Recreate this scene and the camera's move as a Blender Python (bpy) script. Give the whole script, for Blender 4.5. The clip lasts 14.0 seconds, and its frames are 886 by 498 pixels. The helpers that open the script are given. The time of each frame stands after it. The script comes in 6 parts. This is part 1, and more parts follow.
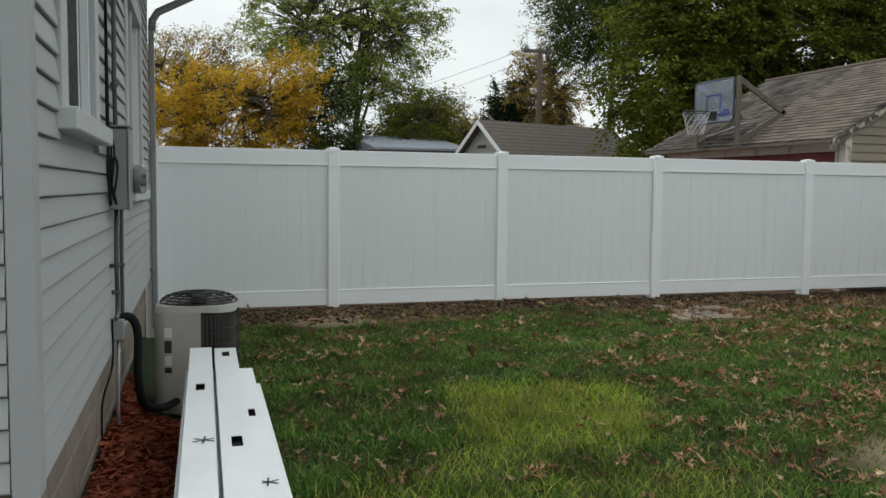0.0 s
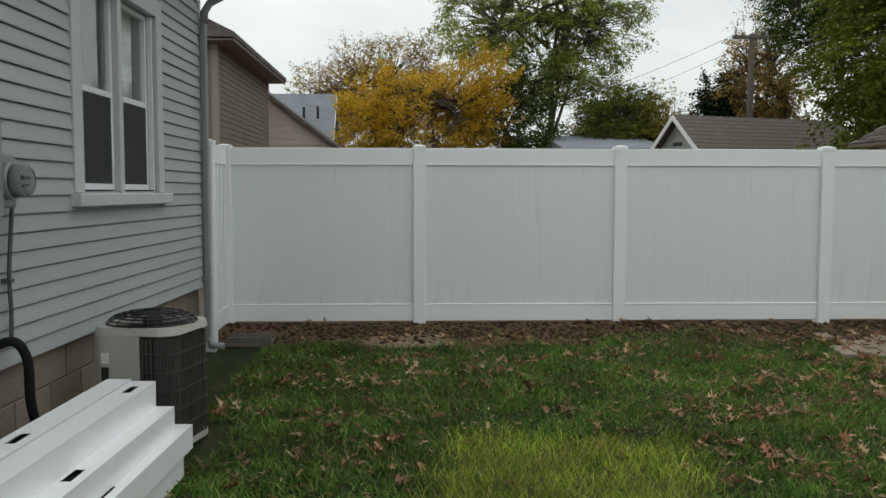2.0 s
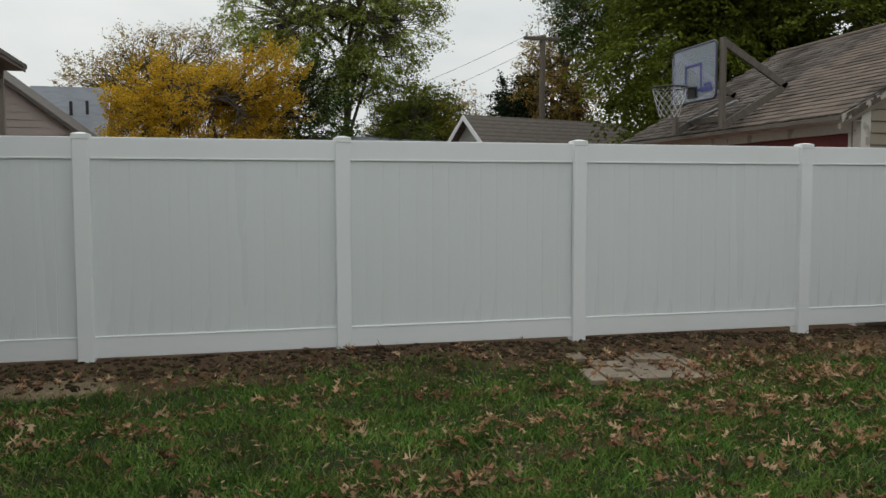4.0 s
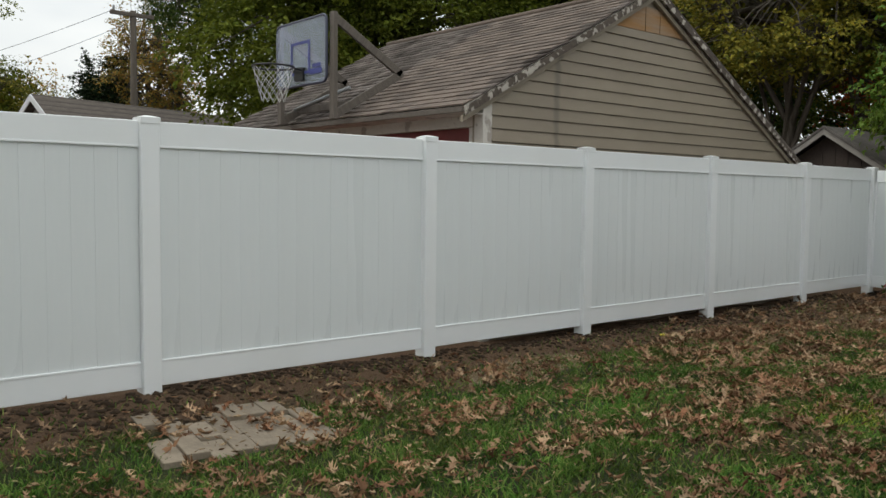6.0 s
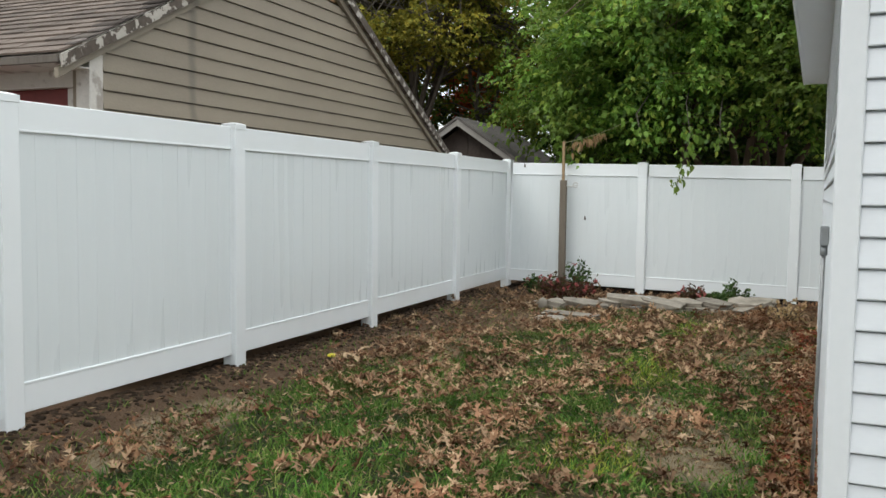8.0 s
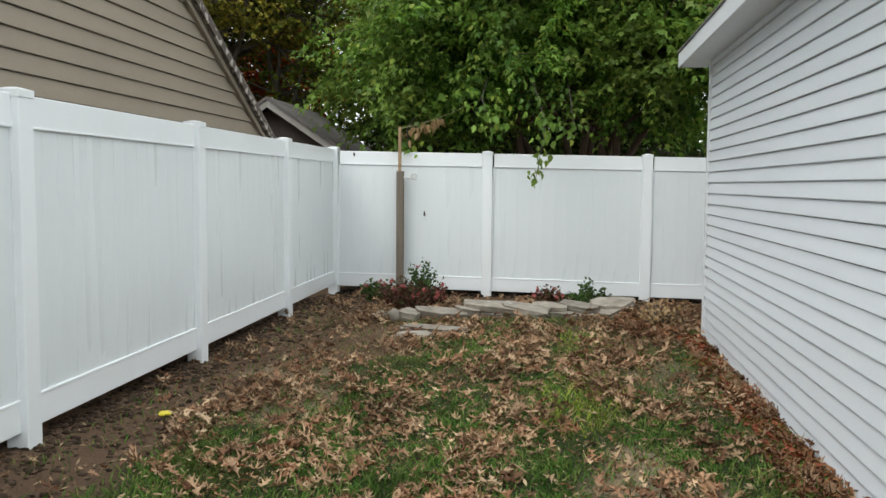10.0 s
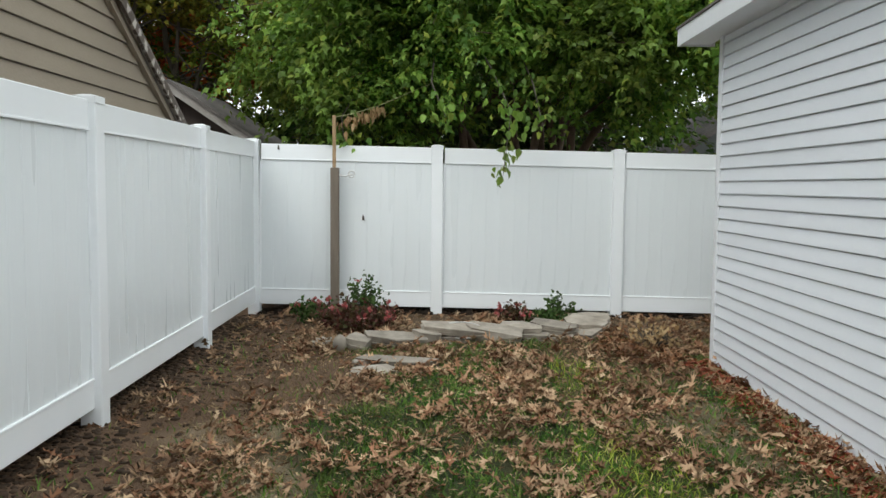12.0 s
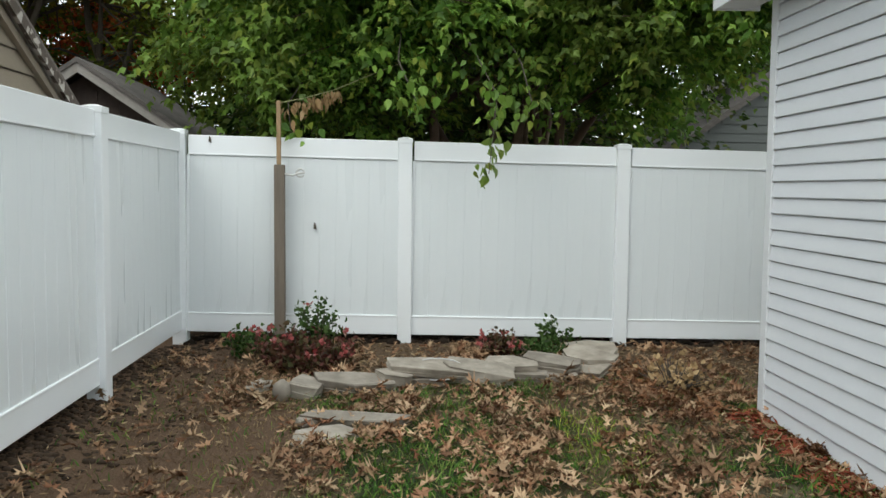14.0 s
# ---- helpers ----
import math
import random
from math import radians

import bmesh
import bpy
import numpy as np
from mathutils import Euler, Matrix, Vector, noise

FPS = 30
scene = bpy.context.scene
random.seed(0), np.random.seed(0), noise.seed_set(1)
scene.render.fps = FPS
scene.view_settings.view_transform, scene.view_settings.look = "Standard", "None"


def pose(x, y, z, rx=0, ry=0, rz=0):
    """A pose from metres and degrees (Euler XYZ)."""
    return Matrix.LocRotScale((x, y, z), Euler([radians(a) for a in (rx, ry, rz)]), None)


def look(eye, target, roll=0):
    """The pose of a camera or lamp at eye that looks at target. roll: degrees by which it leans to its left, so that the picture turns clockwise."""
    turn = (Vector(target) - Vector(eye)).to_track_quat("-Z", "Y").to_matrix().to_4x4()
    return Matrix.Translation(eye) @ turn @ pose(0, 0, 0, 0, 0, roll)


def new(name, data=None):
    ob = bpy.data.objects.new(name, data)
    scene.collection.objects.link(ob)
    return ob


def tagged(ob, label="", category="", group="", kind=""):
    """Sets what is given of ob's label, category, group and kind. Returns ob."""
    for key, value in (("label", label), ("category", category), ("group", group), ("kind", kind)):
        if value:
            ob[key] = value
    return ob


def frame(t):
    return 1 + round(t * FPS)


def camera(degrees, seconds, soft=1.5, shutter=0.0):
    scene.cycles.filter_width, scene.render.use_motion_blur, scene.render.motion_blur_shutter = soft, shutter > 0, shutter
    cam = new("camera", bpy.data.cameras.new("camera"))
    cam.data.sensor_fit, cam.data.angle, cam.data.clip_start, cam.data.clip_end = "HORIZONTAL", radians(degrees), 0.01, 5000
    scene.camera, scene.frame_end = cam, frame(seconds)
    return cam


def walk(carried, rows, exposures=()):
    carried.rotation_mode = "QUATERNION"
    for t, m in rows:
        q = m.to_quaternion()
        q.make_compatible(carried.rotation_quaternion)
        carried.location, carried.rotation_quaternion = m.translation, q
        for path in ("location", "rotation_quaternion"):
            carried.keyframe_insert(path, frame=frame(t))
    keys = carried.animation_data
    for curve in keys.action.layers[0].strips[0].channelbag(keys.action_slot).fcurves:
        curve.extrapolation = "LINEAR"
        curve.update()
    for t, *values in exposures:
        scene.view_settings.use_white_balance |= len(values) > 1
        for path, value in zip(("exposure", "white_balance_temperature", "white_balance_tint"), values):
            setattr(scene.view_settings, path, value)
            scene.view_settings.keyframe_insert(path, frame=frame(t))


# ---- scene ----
cam = camera(55.9, 14.0)
PATH = [
    (0, (-1.356, -0.503, 1.534), (-0.743, 1.395, 1.391), 0.6),
    (0.5, (-0.923, -0.302, 1.525), (-0.64, 1.672, 1.375), 0.5),
    (1, (-0.459, -0.107, 1.524), (-0.264, 1.878, 1.372), 0.5),
    (1.5, (-0.045, 0.134, 1.526), (0.084, 2.124, 1.376), 0.1),
    (2, (0.307, 0.428, 1.525), (0.381, 2.421, 1.387), 0.1),
    (2.2, (0.47, 0.532, 1.519), (0.535, 2.526, 1.378), 0.1),
    (4.5, (1.767, 2.267, 1.487), (2.476, 4.133, 1.365), 0.0),
    (5, (2.007, 2.671, 1.475), (2.921, 4.445, 1.346), 0.3),
    (5.5, (2.23, 3.101, 1.469), (3.272, 4.804, 1.344), 0.3),
    (6, (2.512, 3.505, 1.49), (3.806, 5.025, 1.363), 0.6),
    (6.5, (2.81, 3.863, 1.509), (4.305, 5.185, 1.379), 0.7),
    (7, (3.101, 4.284, 1.502), (4.747, 5.411, 1.368), 1.0),
    (7.5, (3.409, 4.631, 1.494), (5.168, 5.574, 1.352), 0.9),
    (8, (3.693, 4.964, 1.474), (5.532, 5.739, 1.34), 0.7),
    (8.5, (3.967, 5.227, 1.507), (5.871, 5.821, 1.364), 0.8),
    (9, (4.324, 5.629, 1.515), (6.268, 6.07, 1.356), 0.8),
    (11.3, (5.915, 6.847, 1.51), (7.91, 6.851, 1.364), 0.3),
    (11.5, (6.087, 6.929, 1.513), (8.081, 6.902, 1.363), 0.4),
    (12, (6.484, 7.037, 1.494), (8.478, 7.009, 1.343), 0.5),
    (12.5, (6.92, 7.067, 1.482), (8.914, 7.016, 1.334), 0.5),
    (13, (7.331, 7.091, 1.493), (9.323, 7.005, 1.342), 0.5),
    (13.5, (7.741, 7.123, 1.509), (9.733, 7.019, 1.361), 0.6),
    (14, (8.111, 7.09, 1.483), (10.102, 6.969, 1.339), 0.6),
]
EXPOSURES = [(0, -0.15, 6560, 4), (1, -0.2, 6660, 4), (2.2, -0.24, 6700, 4), (4.5, -0.43, 6760, 6), (5.4, -0.28, 6780, 6), (6.5, 0.12, 6700, 6), (7.5, 0.42, 6580, 6), (9, 0.6, 6520, 6), (11.5, 0.6, 6500, 6), (14, 0.53, 6480, 4)]
walk(cam, [(t, look(eye, aim, roll)) for t, eye, aim, roll in PATH], EXPOSURES)

# ---- light ----
world = bpy.data.worlds.new("overcast")
scene.world = world
world.use_nodes = True
wn, wl = world.node_tree.nodes, world.node_tree.links
wn.clear()
w_out = wn.new("ShaderNodeOutputWorld")
w_bg = wn.new("ShaderNodeBackground")
w_sky = wn.new("ShaderNodeTexSky")
w_sky.sky_type = "NISHITA"
w_sky.sun_disc = False
w_sky.sun_elevation = radians(46)
w_sky.sun_rotation = radians(299)
w_dim = wn.new("ShaderNodeMixRGB")
w_dim.blend_type = "MULTIPLY"
w_dim.inputs[0].default_value = 1.0
w_dim.inputs[2].default_value = (0.1, 0.1, 0.1, 1)
w_co = wn.new("ShaderNodeTexCoord")
w_map = wn.new("ShaderNodeMapping")
w_map.inputs["Scale"].default_value = (1.6, 1.6, 4.0)
w_noise = wn.new("ShaderNodeTexNoise")
w_noise.inputs["Scale"].default_value = 1.7
w_noise.inputs["Detail"].default_value = 5
w_noise.inputs["Roughness"].default_value = 0.5
w_ramp = wn.new("ShaderNodeValToRGB")
w_ramp.color_ramp.elements[0].position, w_ramp.color_ramp.elements[0].color = 0.3, (0.78, 0.82, 0.88, 1)
w_ramp.color_ramp.elements[1].position, w_ramp.color_ramp.elements[1].color = 0.7, (1.12, 1.13, 1.14, 1)
w_sep = wn.new("ShaderNodeSeparateXYZ")
w_rise = wn.new("ShaderNodeMapRange")
w_rise.inputs["From Min"].default_value, w_rise.inputs["From Max"].default_value = 0.0, 0.9
w_rise.inputs["To Min"].default_value, w_rise.inputs["To Max"].default_value = 0.86, 1.48
w_grad = wn.new("ShaderNodeMixRGB")
w_grad.blend_type = "MULTIPLY"
w_grad.inputs[0].default_value = 1.0
wl.new(w_co.outputs["Generated"], w_sep.inputs[0])
wl.new(w_sep.outputs["Z"], w_rise.inputs[0])
w_mix = wn.new("ShaderNodeMixRGB")
w_mix.inputs[0].default_value = 0.92
wl.new(w_sky.outputs[0], w_dim.inputs[1])
wl.new(w_co.outputs["Generated"], w_map.inputs[0])
wl.new(w_map.outputs[0], w_noise.inputs["Vector"])
wl.new(w_noise.outputs[0], w_ramp.inputs[0])
wl.new(w_dim.outputs[0], w_mix.inputs[1])
wl.new(w_ramp.outputs[0], w_grad.inputs[1])
wl.new(w_rise.outputs[0], w_grad.inputs[2])
wl.new(w_grad.outputs[0], w_mix.inputs[2])
wl.new(w_mix.outputs[0], w_bg.inputs[0])
w_bg.inputs[1].default_value = 1.11
wl.new(w_bg.outputs[0], w_out.inputs[0])
sun = new("sun", bpy.data.lights.new("sun", "SUN"))
sun.data.energy = 0.62
sun.data.angle = radians(25)
sun.data.color = (1.0, 0.97, 0.93)
sun.matrix_world = look((-11, 6, 13), (0, 0, 0))


# ---- materials ----
def nodes_of(name):
    m = bpy.data.materials.new(name)
    m.use_nodes = True
    return m, m.node_tree.nodes, m.node_tree.links, m.node_tree.nodes["Principled BSDF"]


def surface(name, a, b, rough=0.6, grain=40.0, stain=2.5, bump=0.15, metal=0.0, stain_col=None, stain_amount=0.0, stretch=(1, 1, 1), vary=0.0, edge=(0.42, 0.72)):
    """A surface between two colours, with fine grain, larger stains and a slight relief."""
    m, n, l, p = nodes_of(name)
    co = n.new("ShaderNodeTexCoord")
    mp = n.new("ShaderNodeMapping")
    mp.inputs["Scale"].default_value = stretch
    l.new(co.outputs["Object"], mp.inputs[0])
    info = n.new("ShaderNodeObjectInfo")
    add = n.new("ShaderNodeVectorMath")
    l.new(mp.outputs[0], add.inputs[0])
    l.new(info.outputs["Random"], add.inputs[1])
    fine = n.new("ShaderNodeTexNoise")
    fine.inputs["Scale"].default_value, fine.inputs["Detail"].default_value = grain, 6
    l.new(add.outputs[0], fine.inputs["Vector"])
    mix = n.new("ShaderNodeMixRGB")
    mix.inputs[1].default_value, mix.inputs[2].default_value = (*a, 1), (*b, 1)
    l.new(fine.outputs[0], mix.inputs[0])
    big = n.new("ShaderNodeTexNoise")
    big.inputs["Scale"].default_value, big.inputs["Detail"].default_value = stain, 4
    l.new(add.outputs[0], big.inputs["Vector"])
    ramp = n.new("ShaderNodeValToRGB")
    ramp.color_ramp.elements[0].position, ramp.color_ramp.elements[1].position = edge
    l.new(big.outputs[0], ramp.inputs[0])
    amount = n.new("ShaderNodeMath")
    amount.operation = "MULTIPLY"
    amount.inputs[1].default_value = stain_amount
    l.new(ramp.outputs[0], amount.inputs[0])
    over = n.new("ShaderNodeMixRGB")
    over.inputs[2].default_value = (*(stain_col or b), 1)
    l.new(amount.outputs[0], over.inputs[0])
    l.new(mix.outputs[0], over.inputs[1])
    last = over
    if vary:
        hsv = n.new("ShaderNodeHueSaturation")
        mr = n.new("ShaderNodeMapRange")
        mr.inputs["To Min"].default_value, mr.inputs["To Max"].default_value = 1 - vary, 1 + vary
        l.new(info.outputs["Random"], mr.inputs[0])
        l.new(mr.outputs[0], hsv.inputs["Value"])
        l.new(over.outputs[0], hsv.inputs["Color"])
        last = hsv
    l.new(last.outputs[0], p.inputs["Base Color"])
    rmix = n.new("ShaderNodeMapRange")
    rmix.inputs["To Min"].default_value, rmix.inputs["To Max"].default_value = max(rough - 0.08, 0.02), min(rough + 0.1, 1)
    l.new(big.outputs[0], rmix.inputs[0])
    l.new(rmix.outputs[0], p.inputs["Roughness"])
    p.inputs["Metallic"].default_value = metal
    if bump:
        bp = n.new("ShaderNodeBump")
        bp.inputs["Strength"].default_value, bp.inputs["Distance"].default_value = bump, 0.01
        l.new(fine.outputs[0], bp.inputs["Height"])
        l.new(bp.outputs[0], p.inputs["Normal"])
    return m


def leafy(name, cols, trans=0.35, rough=0.5, patch=0.0, blend=None, gloss=0.1):
    """Leaves: each island takes its own colour; some light comes through."""
    m, n, l, p = nodes_of(name)
    geo = n.new("ShaderNodeNewGeometry")
    ramp = n.new("ShaderNodeValToRGB")
    cr = ramp.color_ramp
    while len(cr.elements) < len(cols):
        cr.elements.new(0.5)
    for i, c in enumerate(cols):
        cr.elements[i].position = i / (len(cols) - 1)
        cr.elements[i].color = (*c, 1)
    l.new(geo.outputs["Random Per Island"], ramp.inputs[0])
    col = ramp
    if patch:
        co = n.new("ShaderNodeTexCoord")
        nz = n.new("ShaderNodeTexNoise")
        nz.inputs["Scale"].default_value, nz.inputs["Detail"].default_value = patch, 3
        l.new(co.outputs["Object"], nz.inputs["Vector"])
        mr = n.new("ShaderNodeMapRange")
        mr.inputs["From Min"].default_value, mr.inputs["From Max"].default_value = 0.3, 0.7
        mr.inputs["To Min"].default_value, mr.inputs["To Max"].default_value = 0.5, 1.5
        l.new(nz.outputs[0], mr.inputs[0])
        hs = n.new("ShaderNodeHueSaturation")
        l.new(mr.outputs[0], hs.inputs["Value"])
        l.new(ramp.outputs[0], hs.inputs["Color"])
        col = hs
    if blend:
        tint, scale, share = blend
        co2 = n.new("ShaderNodeTexCoord")
        nz2 = n.new("ShaderNodeTexNoise")
        nz2.inputs["Scale"].default_value, nz2.inputs["Detail"].default_value = scale, 4
        l.new(co2.outputs["Object"], nz2.inputs["Vector"])
        mr2 = n.new("ShaderNodeMapRange")
        mr2.inputs["From Min"].default_value, mr2.inputs["From Max"].default_value = 0.42, 0.66
        mr2.inputs["To Min"].default_value, mr2.inputs["To Max"].default_value = 0.0, share
        l.new(nz2.outputs[0], mr2.inputs[0])
        mx2 = n.new("ShaderNodeMixRGB")
        mx2.inputs[2].default_value = (*tint, 1)
        l.new(mr2.outputs[0], mx2.inputs[0])
        l.new(col.outputs[0], mx2.inputs[1])
        col = mx2
    l.new(col.outputs[0], p.inputs["Base Color"])
    p.inputs["Roughness"].default_value = rough
    p.inputs["Specular IOR Level"].default_value = gloss
    if trans:
        tr = n.new("ShaderNodeBsdfTranslucent")
        mx = n.new("ShaderNodeMixShader")
        mx.inputs[0].default_value = trans
        l.new(col.outputs[0], tr.inputs[0])
        l.new(p.outputs[0], mx.inputs[1])
        l.new(tr.outputs[0], mx.inputs[2])
        l.new(mx.outputs[0], n["Material Output"].inputs[0])
    return m


VINYL = surface("white_vinyl", (0.79, 0.82, 0.835), (0.83, 0.85, 0.86), 0.34, 6, 0.8, 0.02, stain_col=(0.70, 0.71, 0.68), stain_amount=0.35)
# same white vinyl, darkened: the shade on the recessed boards is in the colour
VINYL_BOARD_SHADED = surface("white_vinyl_board_shaded", (0.695, 0.735, 0.745), (0.735, 0.765, 0.772), 0.28, 14, 0.7, 0.05, stain_col=(0.67, 0.70, 0.695), stain_amount=0.35, stretch=(3, 3, 0.35))
VINYL_STACK = surface("white_vinyl_stock", (0.80, 0.81, 0.83), (0.84, 0.85, 0.86), 0.3, 8, 3, 0.02, stain_col=(0.62, 0.62, 0.58), stain_amount=0.2)
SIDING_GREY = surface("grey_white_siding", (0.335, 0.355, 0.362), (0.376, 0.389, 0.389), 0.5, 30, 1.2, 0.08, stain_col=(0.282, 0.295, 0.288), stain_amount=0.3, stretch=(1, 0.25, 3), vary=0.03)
SIDING_WHITE = surface("white_siding", (0.645, 0.665, 0.70), (0.69, 0.71, 0.74), 0.42, 30, 1.5, 0.05, stain_col=(0.728, 0.749, 0.759), stain_amount=0.25, stretch=(0.25, 1, 3), vary=0.02)
TRIM_GREY = surface("grey_white_trim", (0.460, 0.487, 0.496), (0.514, 0.531, 0.531), 0.5, 25, 2, 0.05, stain_col=(0.399, 0.407, 0.399), stain_amount=0.3)
TRIM_WHITE = surface("white_trim", (0.66, 0.68, 0.70), (0.72, 0.73, 0.75), 0.45, 25, 2, 0.05, stain_col=(0.66, 0.67, 0.66), stain_amount=0.3)
TAN_SIDING = surface("tan_siding", (0.243, 0.203, 0.153), (0.283, 0.238, 0.181), 0.6, 35, 1.0, 0.15, stain_col=(0.189, 0.158, 0.123), stain_amount=0.5, stretch=(0.3, 1, 2), vary=0.05)
PEELING = surface("peeling_trim", (0.040, 0.030, 0.024), (0.12, 0.092, 0.072), 0.8, 25, 13, 0.5, stain_col=(0.48, 0.44, 0.39), stain_amount=0.85, edge=(0.52, 0.56))
PEELING_PALE = surface("pale_peeling_paint", (0.50, 0.47, 0.43), (0.62, 0.58, 0.53), 0.75, 25, 6, 0.4, stain_col=(0.20, 0.16, 0.13), stain_amount=0.6, edge=(0.56, 0.62))
RAW_WOOD = surface("bare_orange_wood", (0.26, 0.13, 0.045), (0.36, 0.20, 0.08), 0.8, 18, 5, 0.3, stain_col=(0.30, 0.28, 0.25), stain_amount=0.5, stretch=(0.3, 1, 2))
RED_PAINT = surface("dark_red_paint", (0.13, 0.022, 0.022), (0.18, 0.035, 0.032), 0.6, 25, 3, 0.1, stain_col=(0.08, 0.02, 0.02), stain_amount=0.4)
SHINGLE = surface("weathered_shingle", (0.070, 0.052, 0.042), (0.188, 0.148, 0.120), 0.95, 110, 2.0, 0.6, stain_col=(0.072, 0.060, 0.053), stain_amount=0.4, vary=0.3)
SHINGLE_DARK = surface("dark_grey_shingle", (0.045, 0.040, 0.037), (0.185, 0.165, 0.150), 0.95, 9, 1.3, 0.4, stain_col=(0.05, 0.044, 0.04), stain_amount=0.6, stretch=(1, 1, 4), vary=0.1)
SLATE = surface("blue_grey_roof", (0.17, 0.19, 0.22), (0.24, 0.26, 0.29), 0.8, 20, 2, 0.3, stain_col=(0.13, 0.14, 0.16), stain_amount=0.5, stretch=(1, 1, 4))
WOOD_GREY = surface("weathered_grey_wood", (0.085, 0.072, 0.060), (0.170, 0.145, 0.123), 0.85, 30, 5, 0.4, stain_col=(0.060, 0.051, 0.043), stain_amount=0.5, stretch=(6, 6, 0.5))
WOOD_POST = surface("weathered_brown_post", (0.13, 0.105, 0.08), (0.22, 0.18, 0.14), 0.85, 30, 4, 0.4, stain_col=(0.09, 0.075, 0.06), stain_amount=0.5, stretch=(6, 6, 0.4))
BARK = surface("bark", (0.045, 0.036, 0.028), (0.11, 0.09, 0.07), 0.95, 20, 4, 0.6, stain_col=(0.15, 0.14, 0.12), stain_amount=0.3, stretch=(3, 3, 0.6))
BROWN_SHED = surface("dark_brown_boards", (0.035, 0.025, 0.02), (0.07, 0.05, 0.04), 0.8, 25, 3, 0.3)
TAUPE = surface("taupe_siding", (0.174, 0.148, 0.127), (0.214, 0.184, 0.163), 0.65, 30, 1.5, 0.1, stain_col=(0.143, 0.122, 0.107), stain_amount=0.3)
PINK_SIDING = surface("pale_pinkish_siding", (0.486, 0.419, 0.392), (0.567, 0.486, 0.446), 0.65, 30, 1.5, 0.1, stain_col=(0.405, 0.351, 0.324), stain_amount=0.3)
CONCRETE_BLOCK = surface("tan_concrete_block", (0.205, 0.168, 0.130), (0.262, 0.218, 0.172), 0.9, 60, 3, 0.5, stain_col=(0.177, 0.150, 0.121), stain_amount=0.5, vary=0.08)
MORTAR = surface("mortar", (0.135, 0.115, 0.092), (0.18, 0.152, 0.124), 0.95, 80, 5, 0.4)
CONCRETE = surface("grey_concrete", (0.30, 0.29, 0.27), (0.40, 0.38, 0.35), 0.9, 60, 4, 0.4, stain_col=(0.22, 0.20, 0.18), stain_amount=0.4)
METAL_DARK = surface("dark_grey_conduit", (0.060, 0.063, 0.066), (0.090, 0.093, 0.096), 0.5, 30, 4, 0.05, metal=0.2)
METAL_GREY = surface("grey_painted_steel", (0.24, 0.25, 0.255), (0.28, 0.29, 0.295), 0.45, 30, 4, 0.04, metal=0.2, stain_col=(0.19, 0.20, 0.20), stain_amount=0.3)
ALU_GREY = surface("grey_aluminium_spout", (0.22, 0.232, 0.232), (0.27, 0.28, 0.28), 0.5, 25, 3, 0.05, metal=0.1, stain_col=(0.24, 0.25, 0.25), stain_amount=0.3)
PIPE_GREY = surface("galvanised_conduit", (0.27, 0.275, 0.275), (0.35, 0.355, 0.355), 0.5, 30, 6, 0.05, metal=0.4)
BLACK_RUBBER = surface("black_rubber", (0.010, 0.010, 0.011), (0.018, 0.018, 0.019), 0.85, 30, 5, 0.1)
BLACK_RUBBER.node_tree.nodes["Principled BSDF"].inputs["Specular IOR Level"].default_value = 0.15
BLACK_METAL = surface("black_steel", (0.015, 0.015, 0.016), (0.03, 0.03, 0.03), 0.45, 30, 5, 0.05, metal=0.3)
AC_BEIGE = surface("beige_grey_enamel", (0.40, 0.39, 0.355), (0.45, 0.44, 0.40), 0.4, 20, 3, 0.03, stain_col=(0.34, 0.33, 0.29), stain_amount=0.3)
AC_GRILLE = surface("dark_grille", (0.03, 0.028, 0.025), (0.055, 0.05, 0.045), 0.6, 40, 4, 0.1)
PAPER_WHITE = surface("white_label", (0.62, 0.62, 0.6), (0.7, 0.7, 0.68), 0.6, 20, 5, 0.0)
INK = surface("black_ink", (0.015, 0.015, 0.015), (0.03, 0.03, 0.03), 0.6, 20, 5, 0.0)
VOID = surface("dark_hollow", (0.02, 0.022, 0.024), (0.035, 0.037, 0.04), 0.8, 20, 5, 0.0)
STONE = surface("pale_flagstone", (0.17, 0.147, 0.118), (0.42, 0.375, 0.31), 0.9, 14, 5, 0.8, stain_col=(0.13, 0.108, 0.085), stain_amount=0.65, vary=0.15)
PAVER = surface("worn_tan_paver", (0.205, 0.165, 0.12), (0.32, 0.265, 0.20), 0.95, 40, 6, 0.5, stain_col=(0.15, 0.12, 0.088), stain_amount=0.5, vary=0.14)
NET = surface("white_net_cord", (0.5, 0.5, 0.48), (0.6, 0.6, 0.58), 0.9, 60, 8, 0.1)
BOARD_BLUE = surface("blue_print", (0.04, 0.05, 0.20), (0.06, 0.075, 0.26), 0.5, 20, 5, 0.0)
YELLOW = surface("yellow_plastic", (0.6, 0.5, 0.02), (0.7, 0.6, 0.04), 0.5, 20, 5, 0.0)
DRY_LEAF = leafy("dry_hanging_leaf", [(0.30, 0.19, 0.09), (0.45, 0.32, 0.17), (0.36, 0.25, 0.13)], 0.25)

